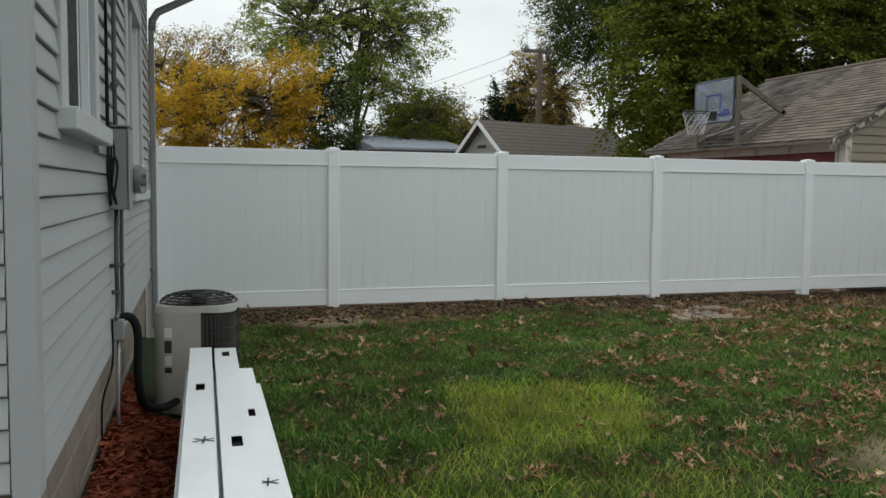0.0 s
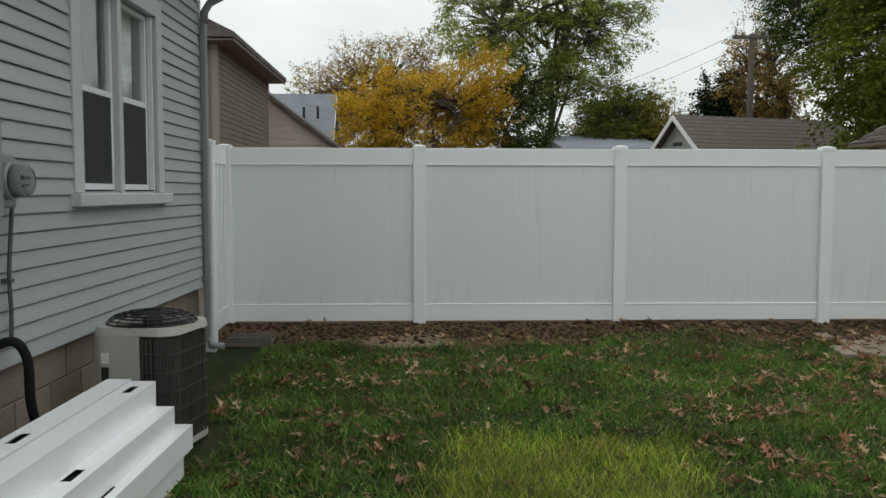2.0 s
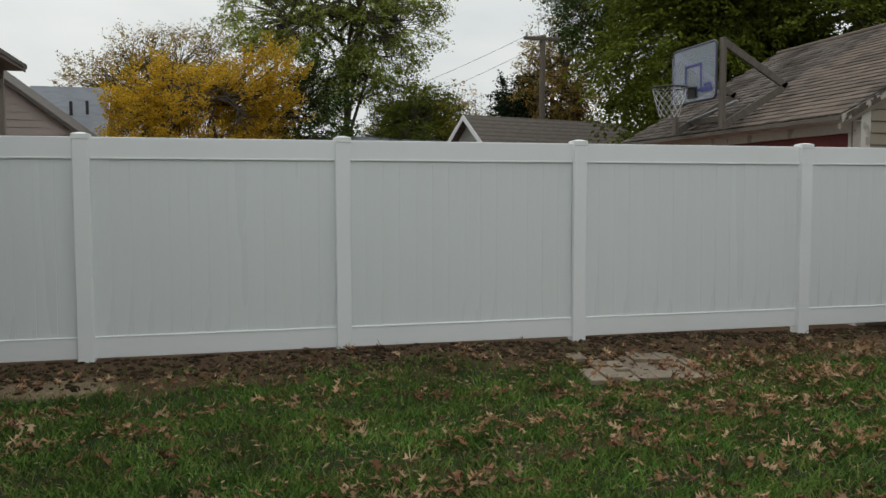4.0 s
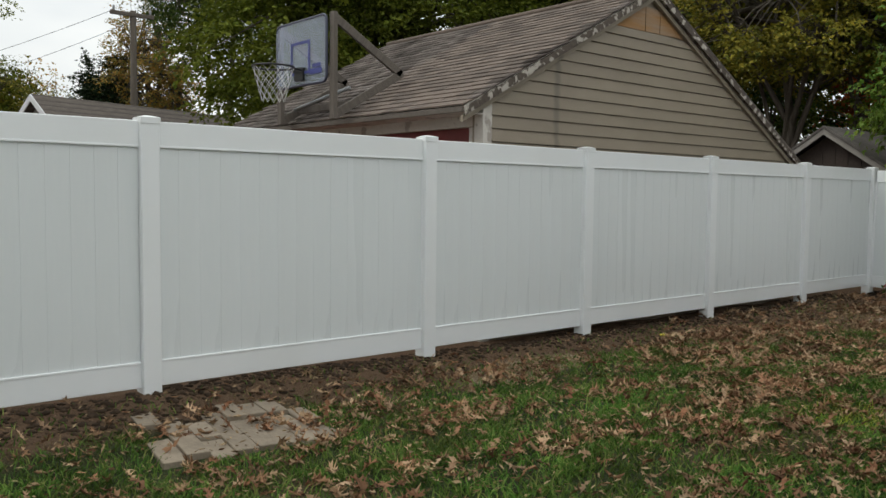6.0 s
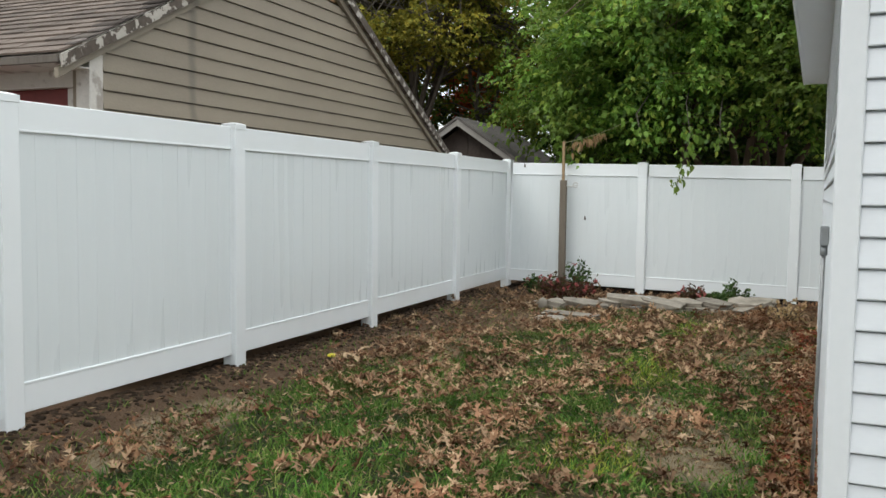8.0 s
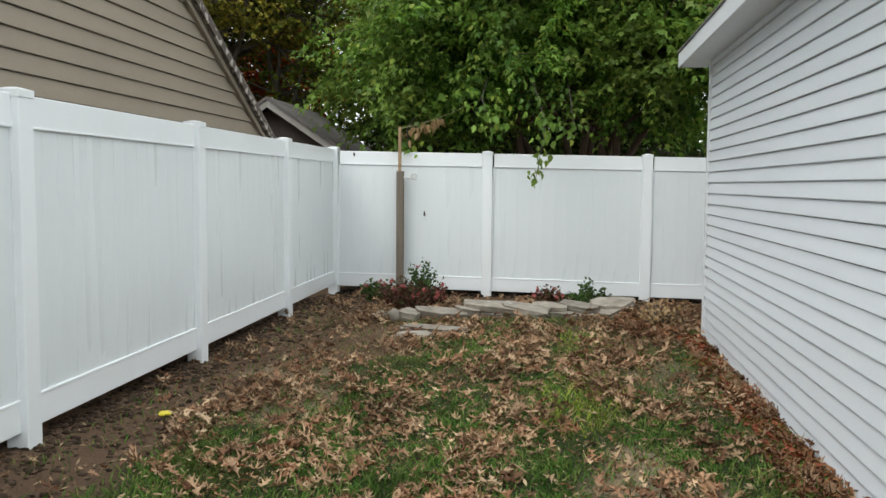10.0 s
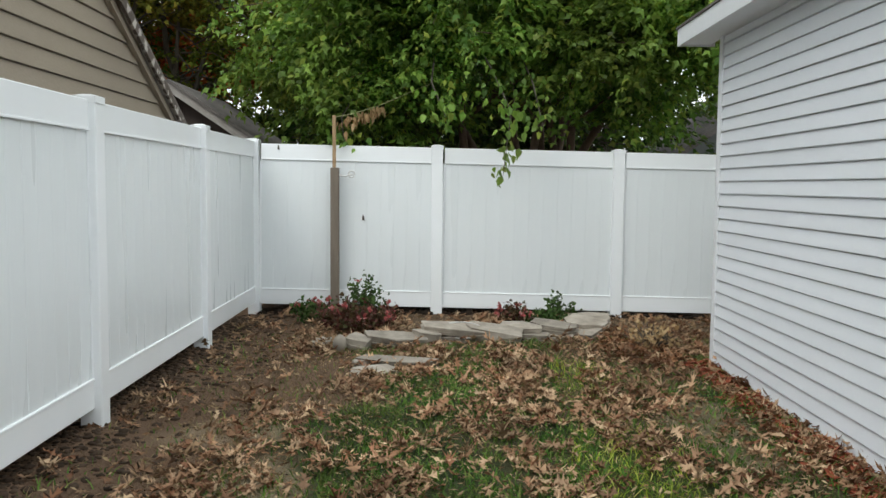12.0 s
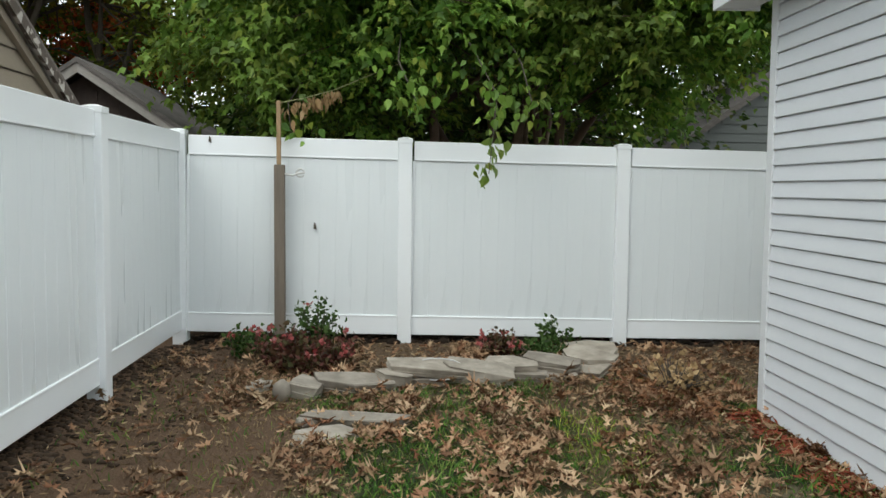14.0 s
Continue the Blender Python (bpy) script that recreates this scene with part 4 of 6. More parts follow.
slate = gable_house("slate_roof_house", "white house with a steep blue-grey slate roof", 36.0, -5.4, -3.1, 2.2, 2.9, 5.45, TRIM_WHITE, SLATE, "x", 0.0)
for xx, yy in ((-4.1, 35.0), (-3.5, 34.7)):
    part("roof_vent", boxed(xx - 0.05, xx + 0.05, yy - 0.05, yy + 0.05, 4.45, 4.95, 0.01), BLACK_METAL, slate)
# wall colour dulled to dark grey-green: the shade on this house is in it
gable_house("gabled_house", "pale gabled house behind trees, its shade painted as dull grey-green", -0.6, 23.0, 28, 2.9, 2.0, 4.0, surface("shaded_pale_siding", (0.08, 0.09, 0.085), (0.11, 0.122, 0.115), 0.6), SHINGLE_DARK, "x", 0.16, False)
pole = thing("utility_pole", "weathered wooden utility pole with a crossarm and wires", "pole")
part("shaft", tube(bmesh.new(), [(11.5, 28, 0), (11.52, 28, 6.72)], [0.13, 0.085], 10), BARK, pole)
part("crossarm", boxed(10.85, 12.1, 27.9, 28.0, 6.55, 6.66, 0.01), WOOD_GREY, pole)
part("insulator", tube(bmesh.new(), [(10.95, 27.95, 6.66), (10.95, 27.95, 6.8)], 0.035, 8), METAL_GREY, pole)
part("insulator", tube(bmesh.new(), [(12.0, 27.95, 6.66), (12.0, 27.95, 6.8)], 0.035, 8), METAL_GREY, pole)
for k, (p0, p1, sag) in enumerate((((11.0, 28, 6.7), (4.0, 60, 6.2), 0.6), ((12.0, 28, 6.7), (6.0, 60, 6.0), 0.7), ((11.5, 28, 5.4), (26, 12, 4.6), 0.35), ((11.5, 28, 4.9), (26, 11, 4.0), 0.35))):
    bm = bmesh.new()
    tube(bm, [Vector(p0).lerp(Vector(p1), q / 12) - Vector((0, 0, sag * 4 * (q / 12) * (1 - q / 12))) for q in range(13)], 0.007, 5)
    part("wire", bm, BLACK_RUBBER, pole)

# ---- roof shingles of the tan garage ----
_sl = math.atan(SL)
_slen = math.hypot(RX - EX0, RZ - EZ)
_sh = mesh_of("shingle", boxed(-0.004, 0.20, 0.002, 0.208, 0.0, 0.013, 0.0), SHINGLE)


def slope_at(s, side=1):
    """A place on the roof, s metres up the slope from the eave."""
    x0 = EX0 if side > 0 else EX1
    z0 = EZ if side > 0 else RZ - SL * (EX1 - RX)
    return x0 + side * s * math.cos(_sl), z0 + s * math.sin(_sl)


_rows = int(_slen / 0.125)
_joined_v, _joined_f = [], []
_srng = random.Random(5)
for r in range(_rows):
    off = 0.105 * (r % 2) + 0.03 * (r % 3)
    c = 0
    while True:
        y = GY0 - 0.09 + c * 0.21 - off
        if y + 0.21 > GY1 + 0.05:
            break
        y0c, y1c = max(y, GY0 - 0.10), min(y + 0.21, GY1)
        x, zz = slope_at(r * 0.125 - 0.02)
        m = T(x, y, zz - 0.006 + _srng.uniform(0, 0.005)) @ Matrix.Rotation(-_sl + 0.085, 4, "Y")
        if c < 12 and y >= GY0 - 0.10:
            part("shingle", _sh, SHINGLE, tan, m=m)
        else:
            base = len(_joined_v)
            for vx in (-0.004, 0.20):
                for vy in (y0c - y + 0.003, y1c - y - 0.003):
                    for vz in (0.0, 0.013):
                        _joined_v.append((m @ Vector((vx, vy, vz)))[:])
            _joined_f += [[base + i for i in q] for q in ((0, 1, 3, 2), (4, 6, 7, 5), (0, 4, 5, 1), (2, 3, 7, 6), (0, 2, 6, 4), (1, 5, 7, 3))]
        c += 1
SHINGLE_FAR = leafy("weathered_shingle_far", [(0.072, 0.060, 0.053), (0.119, 0.102, 0.092), (0.162, 0.140, 0.128), (0.093, 0.081, 0.072), (0.136, 0.119, 0.106)], 0, 0.95, 1.5)
_o = arrays("shingles", np.array(_joined_v), np.array(_joined_f), SHINGLE_FAR, tan)
tagged(_o, kind="stuff")
_c = bmesh.new()
prism(_c, [(RX, RZ - 0.02), (EX1 + 0.03, RZ - 0.02 - SL * (EX1 + 0.03 - RX)), (EX1 + 0.03, RZ - SL * (EX1 + 0.03 - RX)), (RX, RZ)], GY0 - 0.10, GY1 + 0.02, "y")
part("roof_slope", _c, SHINGLE_FAR, tan)
part("ridge_cap", tube(bmesh.new(), [(RX, GY0 - 0.10, RZ - 0.005), (RX, GY1 + 0.02, RZ - 0.005)], 0.035, 8), SHINGLE, tan)


# ---- trees ----
def tree(name, label, base, top, crown, radii, clumps, per, leaf, mat_leaf, seed, spread=0.35, trunk=0.16, limbs=7, stems=1, low=None, gap=0.0, droop=0.2, bark=BARK, lobes=(), oval=False, spray=0.55):
    """Trunk, limbs, twigs to every clump, and single folded leaves. crown: centre; radii: half sizes."""
    rng = np.random.default_rng(seed)
    t = thing(name, label, "tree", T(*base))
    base, crown, radii = np.array(base, float), np.array(crown, float), np.array(radii, float)
    bm = bmesh.new()
    nodes = []
    for s in range(stems):
        foot = np.array([rng.normal(0, 0.25), rng.normal(0, 0.35), 0]) * (stems > 1)
        lean = np.array([rng.normal(0, 0.10), rng.normal(0, 0.16), 0]) * top * (1.0 if stems > 1 else 0.25)
        pts = [foot + lean * (k / 6) ** 1.3 + np.array([rng.normal(0, 0.03), rng.normal(0, 0.03), 0]) * k + np.array([0, 0, top * 0.85 * k / 6]) for k in range(7)]
        tube(bm, pts, [trunk * (1 - 0.13 * k) for k in range(7)], 8)
        nodes += pts[2:]
    part("trunk", bm, bark, t)
    limb_bm = bmesh.new()
    for k in range(limbs):
        a = nodes[rng.integers(0, len(nodes))]
        d = rng.normal(size=3)
        d /= np.linalg.norm(d)
        d[2] = abs(d[2]) * 0.7
        e = crown - base + d * radii * 0.65
        mid = (a + e) / 2 + np.array([0, 0, 0.12 * radii[2]]) + rng.normal(0, 0.1, 3)
        pts = [(1 - q) ** 2 * a + 2 * q * (1 - q) * mid + q * q * e for q in np.linspace(0, 1, 7)]
        part("limb", tube(bmesh.new(), pts, [trunk * 0.45 * (1 - 0.14 * q) for q in range(7)], 6), bark, t)
        nodes += pts[2:]
    nd = np.array(nodes)
    cs, hearts = [], []
    share = np.array([q[3] * q[4] * q[5] for q in lobes]) ** 0.72 if lobes else np.ones(1)
    share = np.cumsum(share / share.sum())
    while len(cs) < clumps:
        d = rng.normal(size=3)
        d /= np.linalg.norm(d)
        heart, half = crown - base, radii
        if lobes:
            q = lobes[int(np.searchsorted(share, rng.random() * 0.9999))]
            heart, half = np.array(q[:3]) - base, np.array(q[3:])
        p = heart + d * half * rng.uniform(0.15, 1) ** 0.45 * (1 + 0.22 * math.sin(5 * d[0] + 3 * d[1] + seed) + 0.15 * math.sin(9 * d[2] + seed))
        if low is not None and p[2] + base[2] < low + 0.5 * rng.random():
            continue
        if gap and noise.noise(Vector(p) * 0.9 + Vector((seed, 0, 0))) < gap - 0.5:
            continue
        cs.append(p)
        hearts.append(heart)
    cs, hearts = np.array(cs), np.array(hearts)
    for p in cs[:: max(1, len(cs) // 420)]:
        near = np.argsort(((nd - p) ** 2).sum(1) + 0.5 * np.maximum(nd[:, 2] - p[2], 0) ** 2)[:7]
        a = nd[near[rng.integers(0, len(near))]]
        mid = (a + p) / 2 + np.array([0, 0, 0.08]) + rng.normal(0, 0.06, 3)
        tube(limb_bm, [a, mid, p], [trunk * 0.12 + 0.006, trunk * 0.08 + 0.004, 0.004], 4, False)
    tagged(part("twigwork", limb_bm, bark, t), kind="stuff")
    n = clumps * per
    # every clump is a flat fan of twigs that points outward and sags
    fwd = cs - hearts
    fwd[:, 2] *= 0.35
    fwd /= np.linalg.norm(fwd, axis=1, keepdims=True) + 1e-6
    fwd += rng.normal(size=fwd.shape) * 0.45
    fwd[:, 2] -= droop * 0.8
    fwd /= np.linalg.norm(fwd, axis=1, keepdims=True)
    across = np.cross(fwd, np.array([0, 0, 1.0]) + rng.normal(size=fwd.shape) * 0.35)
    across /= np.linalg.norm(across, axis=1, keepdims=True) + 1e-6
    fwd, across = np.repeat(fwd, per, axis=0), np.repeat(across, per, axis=0)
    fan = np.round(rng.uniform(-2.4, 2.4, (n, 1))) * 0.42 + rng.normal(0, 0.04, (n, 1))
    u = rng.random((n, 1)) ** 0.8
    run = fwd * np.cos(fan) + across * np.sin(fan)
    edge = np.cross(run, np.array([0, 0, 1.0]))
    edge /= np.linalg.norm(edge, axis=1, keepdims=True) + 1e-6
    side = np.where(rng.random((n, 1)) < 0.5, -1.0, 1.0)
    c = np.repeat(cs, per, axis=0) + run * (u - 0.35) * spread * 3.2 * spray / 0.55 + rng.normal(size=(n, 3)) * spread * 0.16
    c[:, 2] -= droop * spread * 2.0 * u[:, 0] ** 2
    c[:, 2] = np.maximum(c[:, 2], 0.15)
    ax = run * 0.6 + edge * side * 0.7 + rng.normal(size=(n, 3)) * 0.25
    ax[:, 2] -= droop
    ax /= np.linalg.norm(ax, axis=1, keepdims=True)
    nm = rng.normal(size=(n, 3)) * 0.6 + np.array([0, 0, 0.75])
    sd = np.cross(ax, nm)
    sd /= np.linalg.norm(sd, axis=1, keepdims=True) + 1e-6
    up = np.cross(sd, ax)
    ln = leaf * rng.uniform(0.6, 1.25, size=(n, 1))
    wd = ln * rng.uniform(0.27, 0.38, size=(n, 1))
    if oval:
        v = np.stack([c, c + ax * ln * 0.34 + sd * wd * 1.25 - up * wd * 0.1, c + ax * ln * 0.50 + sd * wd * 0.5 + up * wd * 0.2, c + ax * ln - up * ln * 0.18,
                      c + ax * ln * 0.50 - sd * wd * 0.5 + up * wd * 0.2, c + ax * ln * 0.34 - sd * wd * 1.25 - up * wd * 0.1], axis=1).reshape(-1, 3)
        q = np.arange(n)[:, None] * 6
        f = np.concatenate([q + np.array([[0, 1, 2]]), q + np.array([[0, 2, 3]]), q + np.array([[0, 3, 4]]), q + np.array([[0, 4, 5]])], axis=1).reshape(-1, 3)
    else:
        v = np.stack([c, c + ax * ln * 0.4 + sd * wd + up * wd * 0.35, c + ax * ln - up * ln * 0.12, c + ax * ln * 0.4 - sd * wd + up * wd * 0.35], axis=1).reshape(-1, 3)
        q = np.arange(n)[:, None] * 4
        f = np.concatenate([q + np.array([[0, 1, 2]]), q + np.array([[0, 2, 3]])], axis=1).reshape(-1, 3)
    o = arrays("crown", v, f, mat_leaf, t)
    return t


BARK_RED = surface("brown_stem_bark", (0.07, 0.045, 0.03), (0.15, 0.10, 0.07), 0.95, 20, 4, 0.5, stretch=(3, 3, 0.6))
GREEN = leafy("green_leaf", [(0.068, 0.093, 0.013), (0.116, 0.148, 0.020), (0.174, 0.197, 0.028), (0.096, 0.122, 0.018)], 0.3, 0.5, 0.9)
GREEN_DEEP = leafy("deep_green_leaf", [(0.026, 0.058, 0.015), (0.053, 0.095, 0.023), (0.081, 0.126, 0.029), (0.147, 0.164, 0.036)], 0.3, 0.5, 1.6)
GREEN_FRESH = leafy("fresh_green_leaf", [(0.060, 0.138, 0.023), (0.112, 0.229, 0.035), (0.172, 0.323, 0.047), (0.281, 0.438, 0.077), (0.091, 0.188, 0.031), (0.384, 0.460, 0.077)], 0.5, 0.45, 1.3, ((0.20, 0.21, 0.05), 0.45, 0.35), 0.35)
GREEN_PALE = leafy("pale_green_leaf", [(0.141, 0.181, 0.038), (0.255, 0.305, 0.061), (0.396, 0.424, 0.105)], 0.35, 0.5, 0.9)
YELLOW_LEAF = leafy("yellow_leaf", [(0.488, 0.302, 0.023), (0.762, 0.484, 0.036), (0.640, 0.436, 0.055), (0.244, 0.184, 0.036), (0.838, 0.567, 0.055)], 0.45, 0.5, 0.0)
BROWN_LEAF = leafy("autumn_brown_leaf", [(0.320, 0.189, 0.053), (0.466, 0.267, 0.061), (0.204, 0.205, 0.053), (0.291, 0.251, 0.087)], 0.3, 0.5, 1.6)
OLIVE_LEAF = leafy("olive_yellow_leaf", [(0.128, 0.140, 0.025), (0.230, 0.217, 0.038), (0.332, 0.268, 0.038), (0.089, 0.115, 0.025)], 0.35, 0.5, 1.6)
RED_LEAF = leafy("orange_red_leaf", [(0.360, 0.072, 0.024), (0.400, 0.128, 0.032), (0.280, 0.048, 0.024)], 0.35, 0.5, 1.6)
CONIFER = leafy("dark_needle", [(0.012, 0.026, 0.012), (0.022, 0.04, 0.018), (0.03, 0.05, 0.02)], 0.1)

tree("yellow_tree", "tree with bright yellow autumn leaves", (0.9, 30, 0), 5.8, (0.75, 30, 3.7), (2.6, 1.8, 3.0), 1150, 50, 0.085, YELLOW_LEAF, 11, 0.18, 0.11, 30, gap=0.3, droop=-0.35, lobes=((0.4, 30, 3.9, 2.0, 1.6, 1.9), (-1.1, 30, 3.7, 1.3, 1.2, 1.8), (1.9, 30, 4.2, 1.3, 1.2, 2.0), (3.1, 30, 4.7, 0.8, 0.9, 1.7), (2.2, 30.4, 3.0, 1.7, 1.2, 1.2)))
tree("half_bare_tree", "half-bare tree with thin brown and yellow leaves", (-0.9, 39, 0), 7.6, (-1.2, 39, 5.5), (3.4, 2.2, 3.0), 1200, 46, 0.085, BROWN_LEAF, 12, 0.25, 0.13, 26, gap=0.15, droop=-0.2, lobes=((-1.23, 39, 5.9, 2.5, 1.8, 2.3), (-3.5, 39, 5.0, 1.9, 1.5, 2.1), (0.8, 39, 6.3, 1.8, 1.4, 2.1)))
tree("tall_green_tree", "tall airy green tree with ascending limbs", (5.6, 33, 0), 11, (5.4, 33, 7.0), (3.4, 2.2, 4.6), 1500, 42, 0.09, GREEN_PALE, 13, 0.22, 0.17, 34, gap=0.36, lobes=((2.7, 33, 8.3, 1.7, 1.5, 2.2), (5.6, 33, 8.6, 2.3, 1.8, 2.6), (8.2, 33, 8.3, 1.3, 1.3, 1.7), (4.6, 33, 6.2, 2.2, 1.6, 1.7), (7.0, 33, 6.4, 1.5, 1.3, 1.3)))
tree("dark_green_tree", "dark green tree under a taller one", (3.9, 31.5, 0), 5, (4.2, 31.5, 3.4), (1.7, 1.5, 3.0), 260, 70, 0.11, GREEN_DEEP, 14, 0.36, 0.14, 8)
tree("rounded_green_tree", "low rounded green tree", (8.0, 32, 0), 4.4, (8.0, 32, 3.6), (1.8, 1.6, 2.2), 520, 62, 0.08, GREEN, 15, 0.24, 0.12, 8)
tree("yellow_green_tree", "low yellow-green tree behind a garage", (9.4, 31, 0), 3.3, (9.5, 31, 2.9), (1.3, 1.1, 1.8), 150, 80, 0.09, OLIVE_LEAF, 16, 0.28, 0.1, 6)
tree("orange_edged_tree", "tree with orange-tipped leaves", (9.4, 36, 0), 5.2, (9.0, 36, 4.2), (1.7, 1.2, 2.0), 160, 36, 0.15, OLIVE_LEAF, 17, 0.32, 0.12, 6)
tree("dark_conifer", "small dark conifer behind a roof", (12.9, 34.5, 0), 5.6, (12.85, 34.5, 3.6), (1.15, 1.1, 2.4), 520, 90, 0.11, CONIFER, 18, 0.22, 0.14, 8)
tree("bare_topped_tree", "thin half-bare tree behind a roof", (12.0, 40, 0), 5.6, (12.0, 40, 4.6), (1.6, 1.2, 2.0), 120, 14, 0.13, BROWN_LEAF, 28, 0.28, 0.1, 8)
tree("autumn_tree", "tall thin tree with brown autumn leaves", (14.4, 34, 0), 9, (14.4, 34, 5.0), (1.9, 2, 3.2), 800, 46, 0.09, BROWN_LEAF, 19, 0.24, 0.15, 18, gap=0.25)
tree("dark_feathery_tree", "tall dark feathery tree", (15.2, 29.5, 0), 12, (15.0, 29.5, 8.9), (2.9, 2.2, 3.0), 1000, 56, 0.09, GREEN_DEEP, 20, 0.28, 0.16, 18, gap=0.24)
tree("broad_green_tree", "broad dense green tree behind a garage", (16.2, 20.5, 0), 8, (16.4, 20.5, 5.3), (5.5, 3.2, 4.6), 2500, 62, 0.122, GREEN, 21, 0.31, 0.26, 18, lobes=((11.5, 19.8, 4.6, 1.8, 1.6, 2.7), (12.9, 19.6, 7.0, 2.2, 1.8, 2.0), (14.2, 20.2, 4.6, 1.8, 1.6, 2.6), (16.4, 20.0, 5.6, 3.0, 2.4, 3.4), (18.6, 19.6, 7.2, 2.4, 1.9, 2.0), (20.0, 20.0, 5.0, 2.2, 1.9, 3.0)))
tree("broad_green_tree", "broad dark green tree behind a shed", (23.0, 17.6, 0), 8, (23.0, 17.0, 5.2), (4.4, 4.6, 5.0), 1100, 50, 0.16, GREEN_DEEP, 22, 0.36, 0.24, 14, gap=0.08)
tree("yellowing_tree", "green tree turning yellow above a garage", (19.6, 12.6, 0), 7, (19.6, 12.3, 5.2), (2.6, 2.4, 2.6), 600, 60, 0.10, OLIVE_LEAF, 23, 0.26, 0.16, 16, gap=0.3, low=4.0)
tree("red_maple", "far maple with orange-red leaves", (25, 12.4, 0), 4.6, (25, 12.4, 4.3), (1.2, 1.2, 1.1), 190, 60, 0.12, RED_LEAF, 24, 0.26, 0.12, 8)
tree("mulberry_tree", "many-stemmed green tree overhanging the fence", (17.9, 5.6, 0), 5.5, (17.3, 5.6, 4.3), (2.2, 3.4, 2.3), 2300, 44, 0.112, GREEN_FRESH, 25, 0.21, 0.085, 26, stems=9, low=2.15, droop=0.4, oval=True, gap=0.2, bark=BARK_RED, lobes=((16.9, 8.1, 3.5, 1.0, 1.2, 1.3), (16.5, 6.7, 3.9, 1.1, 1.4, 1.1), (16.5, 4.9, 3.6, 1.0, 1.1, 1.1), (16.3, 3.7, 3.65, 1.15, 1.4, 0.85), (18.2, 5.4, 5.3, 2.2, 3.6, 1.5), (17.2, 7.6, 2.6, 0.7, 1.0, 0.6), (17.2, 4.7, 2.5, 0.6, 0.7, 0.5)))
tree("back_green_tree", "dark green tree farther behind the fence", (24, 5.4, 0), 8, (24, 5.6, 4.6), (3.0, 3.7, 4.4), 1000, 44, 0.16, GREEN_DEEP, 26, 0.36, 0.2, 12, gap=0.1, lobes=((24, 5.6, 4.6, 3.0, 3.7, 4.4), (25.2, 0.9, 5.4, 1.8, 2.6, 2.0)))
tree("back_green_tree", "green tree beside a far house", (27, 8.0, 0), 8, (27, 8.0, 4.8), (3.0, 4.0, 4.6), 800, 48, 0.19, GREEN, 27, 0.48, 0.2, 12, gap=0.1)
tree("thicket_shrub", "dark green undergrowth behind the back fence", (20.8, 6.4, 0), 2.4, (20.8, 6.5, 2.0), (1.0, 4.0, 1.6), 520, 46, 0.13, GREEN_DEEP, 29, 0.30, 0.05, 14, stems=6)
tree("leaning_tree", "dark leafy tree with crooked limbs behind the shed", (20.2, 11.3, 0), 5.2, (20.6, 10.9, 4.3), (1.6, 2.2, 2.0), 200, 36, 0.10, GREEN, 33, 0.24, 0.14, 16, gap=0.36)
tree("broad_green_tree", "lower green tree joined to a broad tree behind a garage", (14.0, 22.6, 0), 4.4, (13.9, 22.4, 3.0), (1.7, 1.4, 2.5), 400, 80, 0.12, GREEN, 34, 0.30, 0.14, 10)

# ---- basketball hoop on the roof edge ----
hoop = thing("basketball_hoop", "clear backboard with a netted rim on a weathered wooden frame", "basketball hoop", T(7.42, 11.7, 2.3))
BX, BY0, BY1, BZ0, BZ1 = -0.02, -0.52, 0.53, 0.40, 1.11


def rounded(bm, y0, y1, z0, z1, r, x0, x1):
    pts = []
    for cy, cz, a0 in ((y1 - r, z1 - r, 0), (y0 + r, z1 - r, 90), (y0 + r, z0 + r, 180), (y1 - r, z0 + r, 270)):
        for k in range(5):
            a = radians(a0 + 22.5 * k)
            pts.append((cy + r * math.cos(a), cz + r * math.sin(a)))
    return prism(bm, pts, x0, x1, "x")


bb = part("backboard", rounded(bmesh.new(), BY0, BY1, BZ0, BZ1, 0.07, BX - 0.02, BX), ACRYLIC, hoop, "clear pale blue acrylic backboard")
edge = bmesh.new()
_pts = []
for cy, cz, a0 in ((BY1 - 0.07, BZ1 - 0.07, 0), (BY0 + 0.07, BZ1 - 0.07, 90), (BY0 + 0.07, BZ0 + 0.07, 180), (BY1 - 0.07, BZ0 + 0.07, 270)):
    for k in range(4):
        a = radians(a0 + 30 * k)
        _pts.append((BX - 0.01, cy + 0.07 * math.cos(a), cz + 0.07 * math.sin(a)))
tube(edge, _pts + _pts[:1], 0.016, 6)
part("edge_trim", edge, surface("dark_blue_trim", (0.03, 0.035, 0.06), (0.05, 0.055, 0.09), 0.4), bb)
tgt = bmesh.new()
for a, b, c, d in ((-0.20, -0.17, 0.52, 0.88), (0.17, 0.20, 0.52, 0.88), (-0.17, 0.17, 0.85, 0.88), (-0.17, 0.17, 0.52, 0.55)):
    box(tgt, BX - 0.026, BX - 0.021, a, b, c, d)
part("target_square", tgt, BOARD_BLUE, bb)
for a, b, c, d in ((-0.44, -0.20, 0.50, 0.56), (-0.42, -0.26, 0.57, 0.61)):
    part("print_bar", boxed(BX - 0.026, BX - 0.021, a, b, c, d), BOARD_BLUE, bb)
ring = bmesh.new()
_cx, _cy, _cz, _r = BX - 0.36, 0.0, 0.57, 0.225
_circ = [(_cx + _r * math.cos(a), _cy + _r * math.sin(a), _cz) for a in np.linspace(0, 2 * math.pi, 25)]
tube(ring, _circ, 0.011, 6, False)
tube(ring, [(BX - 0.02, -0.08, _cz - 0.02), (_cx + _r * 0.92, -0.08, _cz)], 0.012, 5)
tube(ring, [(BX - 0.02, 0.08, _cz - 0.02), (_cx + _r * 0.92, 0.08, _cz)], 0.012, 5)
